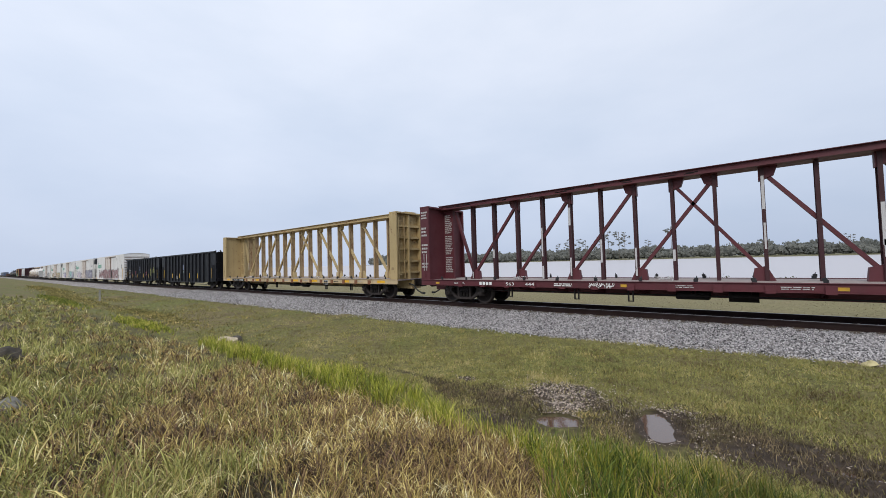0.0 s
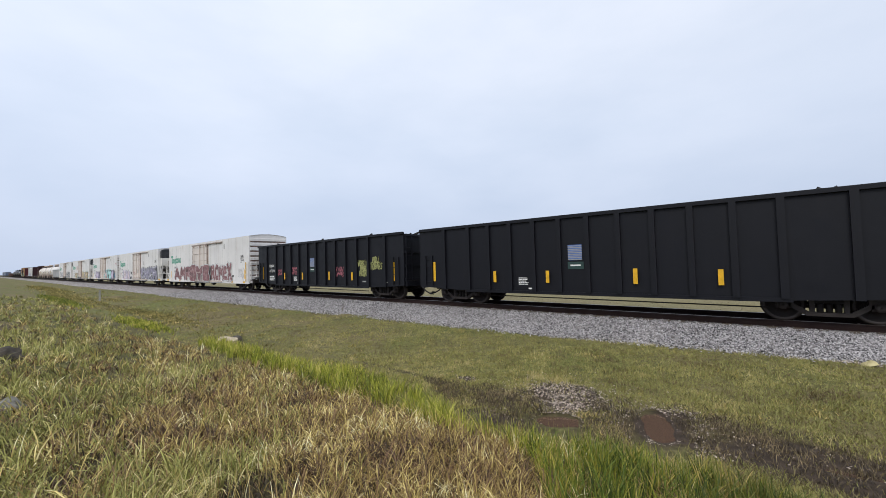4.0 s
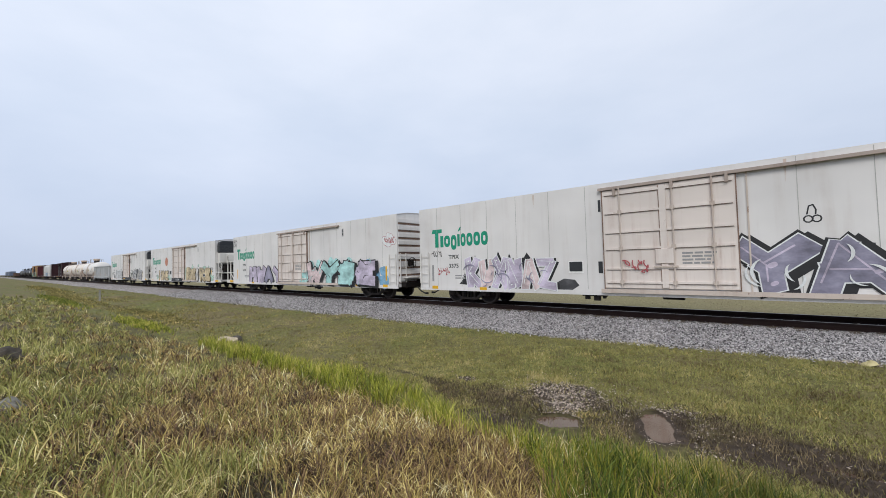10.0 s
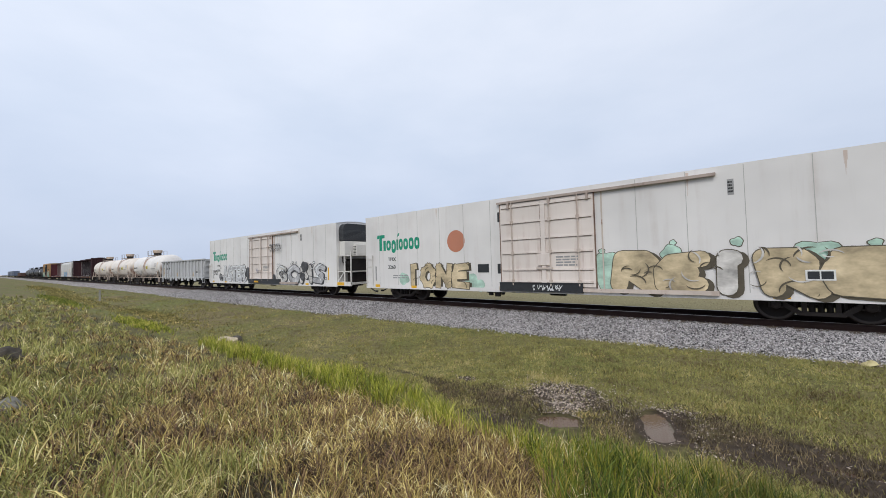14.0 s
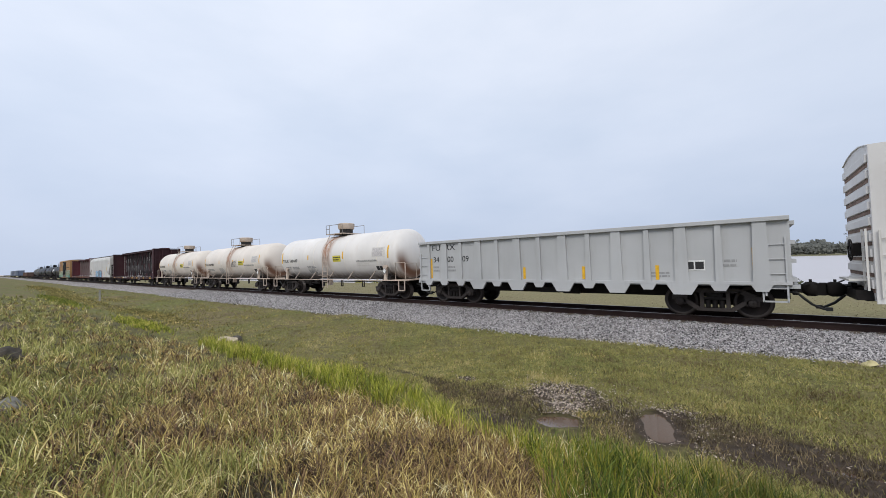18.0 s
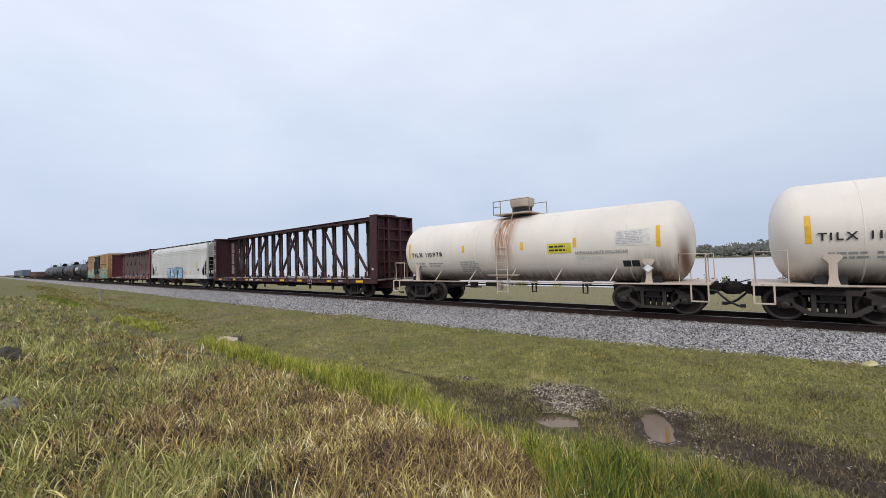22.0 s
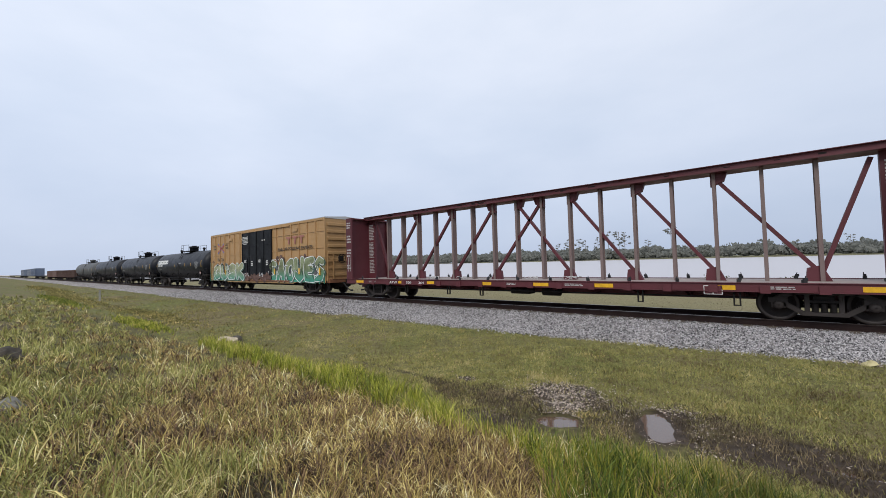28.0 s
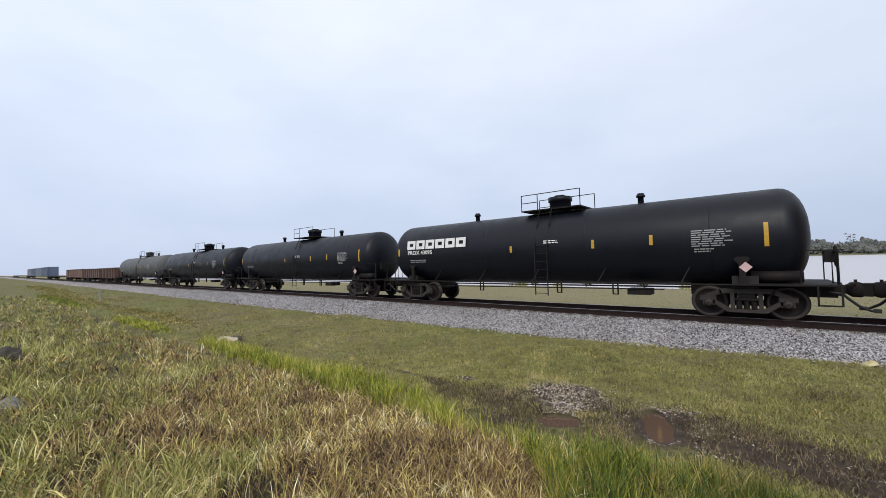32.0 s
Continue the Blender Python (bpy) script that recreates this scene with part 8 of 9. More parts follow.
    swooshes(car, -2.8, 2.3, 1.0, 2.05, 16, S_NAVY, y - 0.054, 92, 0.3)
    bubbles(car, -3.2, 3.2, 1.0, 2.2, 26, S_PINK, S_ROSE, y - 0.022, 93, 0.09)
    stain = lambda cx, cz, rx, rz, k: part("stain", MB().plate([(cx + rx * (1 + 0.25 * math.sin(3 * q + k)) * math.cos(q * 0.2618), cz + rz * (1 + 0.3 * math.cos(4 * q + k)) * math.sin(q * 0.2618)) for q in range(24)], y - 0.0012, y), M_STAIN, car, "faint tan rust stain")
    stain(7.75, 3.2, 0.30, 0.14, 1)
    stain(6.2, 2.3, 0.45, 0.4, 2)
    stain(3.1, 2.7, 0.2, 0.1, 3)
    patch(car, 6.55, 7.0, 1.66, 1.98, M_INKWHITE, y, "panel_rim")
    patch(car, 6.58, 6.77, 1.69, 1.95, M_INK, y - 0.007, "data_panel")
    patch(car, 6.8, 6.97, 1.69, 1.95, M_INK, y - 0.007, "data_panel")
    gear(car, half + 0.14, half - 2.1)
    return car


# ---------------------------------------------------------------- box car
def box_car(x, half):
    car = car_thing("boxcar", "tan yellow boxcar with black double doors and green graffiti", x)
    mat = M_BOXCAR
    w = 1.50
    part("body", MB().box(-half, half, -w, w, 0.95, 4.82), mat, car)
    part("roof", MB().section([(-w - 0.04, 4.82), (w + 0.04, 4.82), (w + 0.04, 4.90), (0, 5.02), (-w - 0.04, 4.90)], -half - 0.02, half + 0.02), M_GREY, car, "pale galvanised roof")
    for s in (-1, 1):
        y = s * w
        part("side_sill", MB().box(-half, half, *sorted((y, y + s * 0.05)), 0.82, 1.02), mat, car)
        part("fishbelly", MB().plate([(-half + 2.8, 0.95), (half - 2.8, 0.95), (half - 3.8, 0.72), (-half + 3.8, 0.72)], *sorted((y, y + s * 0.05))), mat, car)
        part("top_plate", MB().box(-half, half, *sorted((y, y + s * 0.05)), 4.72, 4.86), mat, car)
        xs = [-half + 0.04 + k * 1.0 for k in range(7)] + [half - 0.04 - k * 1.0 for k in range(7)]
        pm = MB().box(-0.05, 0.05, *sorted((y, y + s * 0.055)), 1.02, 4.72).mesh("side_post", mat)
        for px in xs:
            if not -2.55 < px < 2.35:
                put("side_post", pm, car, pose(px, 0, 0))
        for z in (1.95, 3.0, 4.05):
            for a, b in ((-half, -2.6), (2.4, half)):
                part("side_rib", MB().box(a, b, *sorted((y, y + s * 0.035)), z - 0.025, z + 0.025), mat, car)
    y = -w
    for a, b in ((-2.45, -0.05), (-0.02, 2.38)):
        d = part("door", MB().box(a, b, y - 0.07, y - 0.002, 1.0, 4.62), M_BOXDOOR, car, "black sliding door", bevel=0.012)
        for z in (1.9, 2.75, 3.6):
            part("door_rib", MB().box(a + 0.06, b - 0.06, y - 0.10, y - 0.065, z - 0.03, z + 0.03), M_BOXDOOR, d)
        for q in (a + 0.04, (a + b) / 2, b - 0.04):
            part("door_post", MB().box(q - 0.04, q + 0.04, y - 0.115, y - 0.065, 1.0, 4.62), M_BOXDOOR, d)
        if a > -1:
            bars(car, a + 0.9, 3.85, 0.7, 0.12, 1, M_INKWHITE, y - 0.075, seed=8)
        else:
            for k, words in enumerate(("CERRAR Y BLOQUEAR", "AMBAS PUERTAS ANTES", "DE MOVER EL CARRO", "CLOSE AND LOCK", "BOTH DOORS BEFORE", "MOVING CAR")):
                lettering(car, words, -1.78 - 0.034 * len(words), 4.26 - 0.108 * k, 0.075, M_INKWHITE, y - 0.122, stretch=1.05, bold=0.01)
        bars(car, a + 0.35, 2.25, 0.4, 0.22, 3, M_INKWHITE, y - 0.075, seed=int(a * 10) + 61)
        bars(car, a + 1.55, 2.0, 0.35, 0.4, 3, M_INKWHITE, y - 0.075, seed=int(a * 10) + 73)
        part("door_handle", MB().box(a + 1.0, a + 1.06, y - 0.17, y - 0.11, 1.5, 2.6), M_BOXDOOR, d)
        scrawl(car, a + 0.5, 1.2, 0.7, 0.3, S_WHITE, y - 0.12, int(a) + 50, thick=0.022)
    part("door_track", MB().box(-2.6, 4.9, y - 0.12, y, 0.84, 0.93), M_RUST, car, "rusty lower door track")
    part("door_track", MB().box(-2.6, 4.9, y - 0.10, y, 4.64, 4.72), mat, car)
    for s in (-1, 1):
        xe = s * half
        for k in range(8):
            z = 1.2 + k * 0.45
            part("end_rib", MB().box(*sorted((xe, xe + s * 0.07)), -w + 0.12, w - 0.12, z, z + 0.2), mat, car, bevel=0.03)
        part("end_sill", MB().box(*sorted((xe - s * 0.1, xe + s * 0.25)), -w + 0.1, w - 0.1, 0.80, 1.02), M_RUST, car)
        ladder(car, xe + s * 0.12, -w + 0.05, 0.9, 2.6, 0.42, mat, 5, "y")
        ladder(car, xe - 0.55 if s > 0 else xe + 0.07, y - 0.08, 0.75, 2.4, 0.48, S_FADE if s > 0 else S_FADEPALE, 4, "x")
    brake_wheel(car, half + 0.42, -0.6, 2.3, M_STEEL)
    part("placard_board", MB().box(5.2, 5.9, y - 0.075, y - 0.055, 4.22, 4.45), mat, car, "blank routing board")
    part("placard_board", MB().box(-half + 3.9, -half + 4.6, y - 0.075, y - 0.055, 4.15, 4.4), mat, car, "blank routing board")
    lettering(car, "next", -8.4, 3.78, 0.20, M_INK, y - 0.06, stretch=1.2)
    lettering(car, "load", -8.38, 3.54, 0.20, M_INK, y - 0.06, stretch=1.2)
    lettering(car, "any", -5.8, 3.80, 0.20, M_INK, y - 0.06, stretch=1.2)
    lettering(car, "road", -5.85, 3.56, 0.20, M_INK, y - 0.06, stretch=1.2)
    xm = -6.75
    for q, mt, dz in ((0, M_INKBLUE, 0), (1, M_INKRED, -0.13)):
        mb = MB()
        for sx in (-1, 1):
            for sz in (-1, 1):
                mb.beam((xm + sx * 0.03, y - 0.04 - 0.004 * q, 3.62 + sz * (0.02 + 0.1 * dz)), (xm + sx * 0.72, y - 0.04 - 0.004 * q, 3.62 + sz * (0.45 + dz)), 0.003, 0.11)
        part("emblem", mb, mt, car, "crossed blue and red stripes")
    lettering(car, "TB", -7.45, 2.5, 0.27, M_INK, y - 0.11, stretch=1.2, bold=0.012)
    lettering(car, "OX", -6.65, 2.5, 0.27, M_INK, y - 0.11, stretch=1.2, bold=0.012)
    for k, nn in enumerate(("67", "19", "55")):
        lettering(car, nn, -7.42 + k * 0.92, 2.08, 0.27, M_INK, y - 0.165, stretch=1.1, bold=0.012)
    lettering(car, "RAILCAR POOLING EXPERTS", 3.25, 3.0, 0.215, M_INK, y - 0.06, stretch=1.2, bold=0.012)
    mb = MB()
    for u in (4.45, 5.25, 6.05):
        mb.plate([(u, 3.80), (u + 0.22, 3.80), (u + 0.26, 3.40), (u + 0.42, 3.40), (u + 0.46, 3.80), (u + 0.68, 3.80), (u + 0.68, 3.92), (u, 3.92)], y - 0.062, y - 0.058)
    part("emblem", mb, M_FADED, car, "faded red block emblem")
    patch(car, 2.2, 8.8, 0.84, 1.3, S_TEAL, y - 0.058, "spray_band", "teal sprayed band")
    patch(car, 2.3, 8.7, 1.3, 2.0, S_CHARCOAL, y - 0.058, "spray_band", "dark sprayed ground of the graffiti")
    graffiti(car, "SAOUES", 2.0, 9.15, 0.80, 2.5, S_FADE, S_WHITE, y - 0.066, 31, None, 0.35, "large green graffiti letter with a white rim", S_DARKGREEN, False, line=0.05, sway=0.6)
    patch(car, -8.3, -2.0, 0.84, 1.5, S_TEAL, y - 0.058, "spray_band", "teal sprayed band")
    graffiti(car, "GUSK", -8.2, -1.9, 0.85, 2.35, S_FADEPALE, S_WHITE, y - 0.12, 37, None, 0.31, "large green graffiti letter with a white rim", S_DARKGREEN, False, line=0.055, sway=0.5)
    swooshes(car, -8.0, -2.2, 0.9, 2.05, 15, S_WHITE, y - 0.152, 71, 0.3)
    swooshes(car, -8.0, -2.2, 0.9, 2.05, 12, S_DARKGREEN, y - 0.148, 72, 0.4)
    swooshes(car, 2.3, 8.8, 0.9, 2.35, 13, S_WHITE, y - 0.112, 73, 0.45)
    swooshes(car, 2.3, 8.8, 0.9, 2.35, 14, S_DARKGREEN, y - 0.108, 74, 0.5)
    bubbles(car, -8.2, -2.2, 0.85, 2.15, 26, S_FADEPALE, S_WHITE, y - 0.119, 5, 0.09)
    bubbles(car, 2.2, 8.8, 0.85, 2.3, 30, S_TEAL, S_WHITE, y - 0.065, 6, 0.09)
    for k, (bx, w) in enumerate(((-1.9, 1.2), (-0.3, 0.9), (1.2, 1.3), (-8.6, 0.5), (3.2, 1.2), (6.4, 1.0))):
        spray_clouds(car, [(bx, 1.15 if abs(bx) < 2.5 else 2.45, 0.16 * w), (bx + 0.4 * w, 1.3 if abs(bx) < 2.5 else 2.55, 0.13 * w), (bx + 0.7 * w, 1.12 if abs(bx) < 2.5 else 2.42, 0.12 * w)], S_RUSTY, y - (0.076 if abs(bx) < 2.5 else 0.056) - 0.0003 * k)
    patch(car, half - 0.52, half - 0.36, 1.3, 1.75, M_REFLECT, y - 0.16)
    patch(car, 2.91, 3.05, 1.35, 1.75, M_REFLECT, y - 0.16)
    patch(car, 6.18, 6.32, 1.35, 1.75, M_REFLECT, y - 0.16)
    patch(car, -half + 3.4, -half + 3.55, 1.35, 1.75, M_REFLECT, y - 0.16)
    spray_clouds(car, [(-2.0 + 0.42 * k, 1.12 + 0.1 * math.sin(2.3 * k), 0.24 + 0.07 * math.sin(1.7 * k)) for k in range(11)], S_RUSTY, y - 0.118)
    part("centre_sill", MB().box(-half, half, -0.33, 0.33, 0.5, 0.95), M_STEEL, car)
    part("brake_rod", MB().tube([(-6, -1.2, 0.6), (0, -1.0, 0.66), (6, -1.2, 0.58)], 0.018, 6).box(-1.2, 0.2, -1.2, -0.7, 0.6, 0.85), M_STEEL, car)
    gear(car, half + 0.3, half - 2.2)
    return car


# ---------------------------------------------------------------- cars that stay far off
def far_gondola(x, half, mat, label, h=2.5):
    car = car_thing("gondola", label, x, "far gondolas")
    for s in (-1, 1):
        sd = part("side_wall", MB().box(-half, half, *sorted((s * 1.42, s * 1.46)), 0.8, h), mat, car)
        part("top_chord", MB().box(-half, half, *sorted((s * 1.42, s * 1.55)), h - 0.12, h), mat, sd)
        rm = MB().box(-0.09, 0.09, *sorted((s * 1.46, s * 1.55)), 0.8, h - 0.1).mesh("rib", mat)
        for k in range(9):
            put("rib", rm, sd, pose(-half + 0.4 + k * (2 * half - 0.8) / 8, 0, 0))
        part("end_wall", MB().box(*sorted((s * half, s * (half - 0.05))), -1.42, 1.42, 0.8, h), mat, car)
    part("floor_plate", MB().box(-half, half, -1.42, 1.42, 0.8, 0.9), mat, car)
    gear(car, half + 0.1, half - 2.0)
    return car


def container_flat(x, half, mats, label, name="container_flatcar"):
    car = car_thing(name, label, x)
    part("deck", MB().box(-half, half, -1.4, 1.4, 0.85, 1.1), M_STEEL, car)
    n = len(mats)
    w = 2 * half / max(n, 1)
    for k, m in enumerate(mats):
        a = -half + k * w + 0.15
        c = part("container", MB().box(a, a + w - 0.3, -1.25, 1.25, 1.1, 3.95), m, car, "corrugated steel container")
        rb = MB()
        for q in range(int(w / 0.5)):
            rb.box(a + 0.15 + q * 0.5, a + 0.36 + q * 0.5, -1.29, -1.25, 1.2, 3.85)
        part("corrugation", rb, m, c)
    gear(car, half + 0.1, half - 1.8)
    return car


# ---------------------------------------------------------------- the train, front to rear
def door_sill(car, x0, x1, y):
    """Black channel below the plug door."""
    part("door_sill", MB().box(x0, x1, y - 0.16, y - 0.01, 0.66, 0.70).box(x0, x1, y - 0.14, y - 0.01, 0.70, 0.98).box(x0, x1, y - 0.16, y - 0.01, 0.98, 1.01), M_UNIT, car, "black channel below the door")


def deco_r1(car, h, y):
    graffiti(car, "ROMEX", 2.2, 6.75, 0.80, 2.25, S_MAROON, S_WHITE, y - 0.01, 3, None, 0.34, label="faded maroon graffiti letter with a white rim", line=0.05, contour=S_GREYLINE, hatch=S_PINK)
    graffiti(car, "AMR", -8.05, -2.75, 0.72, 2.22, S_MAROON, S_WHITE, y - 0.004, 4, None, 0.36, "faded maroon graffiti letter with a white rim", sharp=False, line=0.048, contour=S_GREYLINE, sway=0.6, hatch=S_PINK)
    graffiti(car, "BYE", -2.75, 2.3, 0.72, 2.3, S_MAROON, S_WHITE, y - 0.15, 5, None, 0.42, "faded maroon graffiti letter with a white rim", sharp=False, line=0.048, contour=S_GREYLINE, sway=0.6, hatch=S_PINK)
    patch(car, -4.35, -3.75, 1.62, 1.86, S_DARKMAROON, y - 0.03, "painted_panel")
    rust_runs(car, [(-5.5, 4.35, 0.6, 0.04), (3.4, 4.35, 0.7, 0.04), (6.1, 4.35, 0.5, 0.03)], y)
    scrawl(car, 8.35, 2.32, 0.65, 0.62, S_BLACK, y, 11, thick=0.026)
    scrawl(car, 7.9, 1.0, 1.1, 0.85, S_GREY, y, 12, thick=0.03)
    patch(car, 6.6, 7.1, 1.1, 1.32, M_INKWHITE, y - 0.004, "panel_rim")
    patch(car, 6.64, 6.85, 1.13, 1.29, M_UNIT, y - 0.011, "data_panel")
    patch(car, 6.88, 7.07, 1.13, 1.29, M_UNIT, y - 0.011, "data_panel")
    part("hand_rail", MB().tube([(h - 0.5, y - 0.05, 0.8), (h - 0.5, y - 0.05, 2.3)], 0.02, 6), M_REFLECT, car)


def deco_r2(car, h, y):
    graffiti(car, "YANOH", 2.1, 9.45, 0.70, 2.3, S_VIOLET, S_BLACK, y - 0.01, 13, S_LILAC, 0.33, label="large violet grey graffiti letter with a black rim", drop=S_BLACK, line=0.08, inner=S_WHITE)
    graffiti(car, "KWXNAZ", -7.2, -3.2, 0.72, 2.0, (S_LILAC, S_PINK, S_LILAC), S_WHITE, y - 0.006, 14, S_WHITE, 0.42, label="pale lilac and pink graffiti letter with black spikes", drop=S_BLACK, line=0.03)
    swooshes(car, -7.1, -3.3, 0.8, 1.9, 16, S_VIOLET, y - 0.04, 81, 0.3)
    for k, (a, b, w, t) in enumerate(((-6.75, 1.72, 0.28, 0.42), (-5.6, 1.80, 0.34, 0.46), (-5.1, 1.85, 0.22, 0.3), (-4.3, 1.74, 0.5, 0.42), (-7.3, 0.9, 0.35, 0.5))):
        part("spray_spike", MB().plate([(a - w, b), (a + w, b - 0.05), (a + 0.4 * w, b + 0.2 * t), (a - 0.1 * w, b + t), (a - 0.45 * w, b + 0.35 * t)], y - 0.0030, y - 0.0005 * k), S_BLACK, car)
    part("spray_spike", MB().plate([(-3.35, 0.70), (-2.75, 0.66), (-2.35, 0.92), (-2.5, 1.12), (-2.9, 1.16), (-3.2, 1.0)], y - 0.0030, y), S_CHARCOAL, car)
    swooshes(car, 2.3, 9.2, 0.8, 2.2, 18, S_WHITE, y - 0.045, 82, 0.45)
    scrawl(car, -8.9, 1.3, 0.7, 0.34, S_RED, y, 61, 6, 0.028)
    scrawl(car, -9.2, 2.15, 0.6, 0.26, S_BLACK, y, 62, 6, 0.026)
    scrawl(car, 8.45, 2.85, 1.0, 0.34, S_BLACK, y, 15, 7, 0.03)
    rust_runs(car, [(3.2, 4.35, 0.6, 0.035), (6.0, 4.35, 0.8, 0.04), (-4.0, 4.35, 0.5, 0.03)], y)
    tag(car, "PAK", 9.0, 1.85, 0.5, 0.26, S_BLACK, y - 0.04, 16, 0.035)
    for a in (-0.07, 0.09):
        ribbon_mb = MB()
        ribbon(ribbon_mb, [(3.65 + a + 0.085 * math.cos(0.7 * k), 2.72 + 0.085 * math.sin(0.7 * k)) for k in range(10)], 0.016, y - 0.003)
        part("spray_tag", ribbon_mb, S_BLACK, car)
    top_mb = MB()
    ribbon(top_mb, [(3.56, 2.85), (3.6, 3.05), (3.68, 3.08), (3.73, 2.95), (3.72, 2.84)], 0.016, y - 0.003)
    part("spray_tag", top_mb, S_BLACK, car)
    scrawl(car, -0.85, 1.4, 0.7, 0.4, S_RED, y - 0.13, 18, 6, 0.035)
    patch(car, -2.72, -2.18, 1.36, 1.78, M_INKWHITE, y - 0.004, "panel_rim")
    patch(car, -2.68, -2.22, 1.42, 1.76, M_UNIT, y - 0.011, "data_panel")
    patch(car, 7.38, 7.97, 1.06, 1.34, M_INKWHITE, y - 0.062, "panel_rim")
    patch(car, 7.42, 7.66, 1.1, 1.3, M_UNIT, y - 0.07, "data_panel")
    patch(car, 7.69, 7.93, 1.1, 1.3, M_UNIT, y - 0.07, "data_panel")


def deco_r3(car, h, y):
    spray_clouds(car, [(1.3, 1.2, 0.4), (2.0, 1.9, 0.3), (2.9, 1.95, 0.28), (4.2, 2.05, 0.3), (4.7, 2.0, 0.28), (5.9, 2.0, 0.3), (0.9, 0.95, 0.22)], S_MINT, y - 0.08)
    spray_clouds(car, [(7.7, 1.75, 0.42), (8.0, 1.3, 0.4), (8.75, 1.5, 0.26), (8.8, 0.95, 0.35)], S_SKY, y - 0.001)
    graffiti(car, "WYSE", 1.5, 8.3, 0.68, 2.15, (S_PINK, S_MINT, S_MINT, S_LILAC), S_BLACK, y - 0.09, 23, None, 0.36, "pale lilac and mint graffiti letter with a black rim", S_BLACK, "square", line=0.06, sway=0.6)
    graffiti(car, "HWAY", -6.85, -1.75, 0.70, 1.95, (S_LILAC, S_LILAC, S_VIOLET, S_LILAC), S_BLACK, y - 0.004, 24, None, 0.36, "pale lilac graffiti letter with a black rim", S_BLACK, "square", line=0.04, sway=0.3)
    swooshes(car, 1.6, 8.0, 0.8, 2.1, 14, S_MINT, y - 0.112, 78, 0.4)
    swooshes(car, 1.6, 8.0, 0.8, 2.1, 10, S_BLACK, y - 0.116, 79, 0.35)
    rust_runs(car, [(-0.9, 4.1, 1.2, 0.08), (0.6, 3.3, 1.0, 0.07), (-1.4, 2.7, 1.2, 0.06), (1.2, 2.1, 0.9, 0.08)], y - 0.078)
    scrawl(car, -h + 0.06, 3.62, 0.7, 0.6, S_BLACK, y, 25, 9, 0.026)
    spray_clouds(car, [(8.95, 3.1, 0.22), (9.25, 3.2, 0.26), (9.5, 3.05, 0.2), (9.2, 2.95, 0.2)], S_WHITE, y - 0.001, S_RED, 0.018)
    scrawl(car, 8.85, 2.95, 0.75, 0.3, S_RED, y - 0.012, 27, 9, 0.026)


def deco_r4(car, h, y):
    spray_clouds(car, [(2.6, 1.25, 0.5), (2.5, 1.75, 0.32), (4.4, 1.95, 0.25), (7.6, 1.75, 0.42), (8.2, 1.5, 0.42), (8.75, 1.2, 0.45), (9.3, 0.95, 0.32), (2.35, 2.1, 0.08), (4.45, 2.28, 0.07), (6.0, 2.22, 0.12), (8.6, 2.05, 0.10), (9.75, 1.15, 0.1)], S_PALEMINT, y - 0.001, S_INKISH, 0.02)
    graffiti(car, "REIRE", 2.75, 9.0, 0.70, 2.05, (S_TAN, S_TAN, S_GREYTAN, S_TAN, S_TAN), S_INKISH, y - 0.03, 33, None, 0.42, "tan bubble graffiti letter with a dark rim", S_INKISH, False, line=0.025)
    spray_clouds(car, [(-7.2, 1.1, 0.3), (-3.1, 1.0, 0.34), (-2.7, 0.85, 0.25)], S_PALEMINT, y - 0.001)
    graffiti(car, "IONE", -7.0, -3.2, 0.66, 1.85, S_TAN, S_INKISH, y - 0.006, 34, None, 0.32, "tan graffiti letter with a dark rim", S_INKISH, "square", line=0.03, sway=0.4)
    swooshes(car, 2.9, 8.2, 0.8, 1.95, 22, S_INKISH, y - 0.06, 104, 0.32)
    swooshes(car, 2.9, 8.2, 0.8, 1.95, 12, S_GREYTAN, y - 0.064, 105, 0.3)
    swooshes(car, -6.9, -3.3, 0.75, 1.8, 12, S_INKISH, y - 0.034, 106, 0.26)
    rust_runs(car, [(-5.0, 4.35, 0.5, 0.03), (4.9, 4.35, 0.7, 0.04), (8.2, 4.35, 0.6, 0.04)], y)
    door_sill(car, -1.62, 1.7, y)
    scrawl(car, -0.2, 0.74, 1.2, 0.2, S_WHITE, y - 0.166, 48, 6, 0.02)
    tag(car, "MIB", 8.95, 1.65, 0.75, 0.34, S_BLACK, y, 35, 0.045)
    disc = [(-3.9 + 0.49 * math.cos(6.2832 * k / 32), 2.80 + 0.49 * math.sin(6.2832 * k / 32)) for k in range(32)]
    part("emblem", MB().plate(disc, y - 0.004, y), M_SUNDISC, car, "faded orange red disc")
    patch(car, -2.75, -2.2, 1.4, 1.75, M_UNIT, y - 0.004, "data_panel")
    patch(car, 7.35, 7.9, 1.15, 1.42, M_INKWHITE, y - 0.06, "panel_rim")
    patch(car, 7.39, 7.61, 1.19, 1.38, M_UNIT, y - 0.068, "data_panel")
    patch(car, 7.64, 7.86, 1.19, 1.38, M_UNIT, y - 0.068, "data_panel")


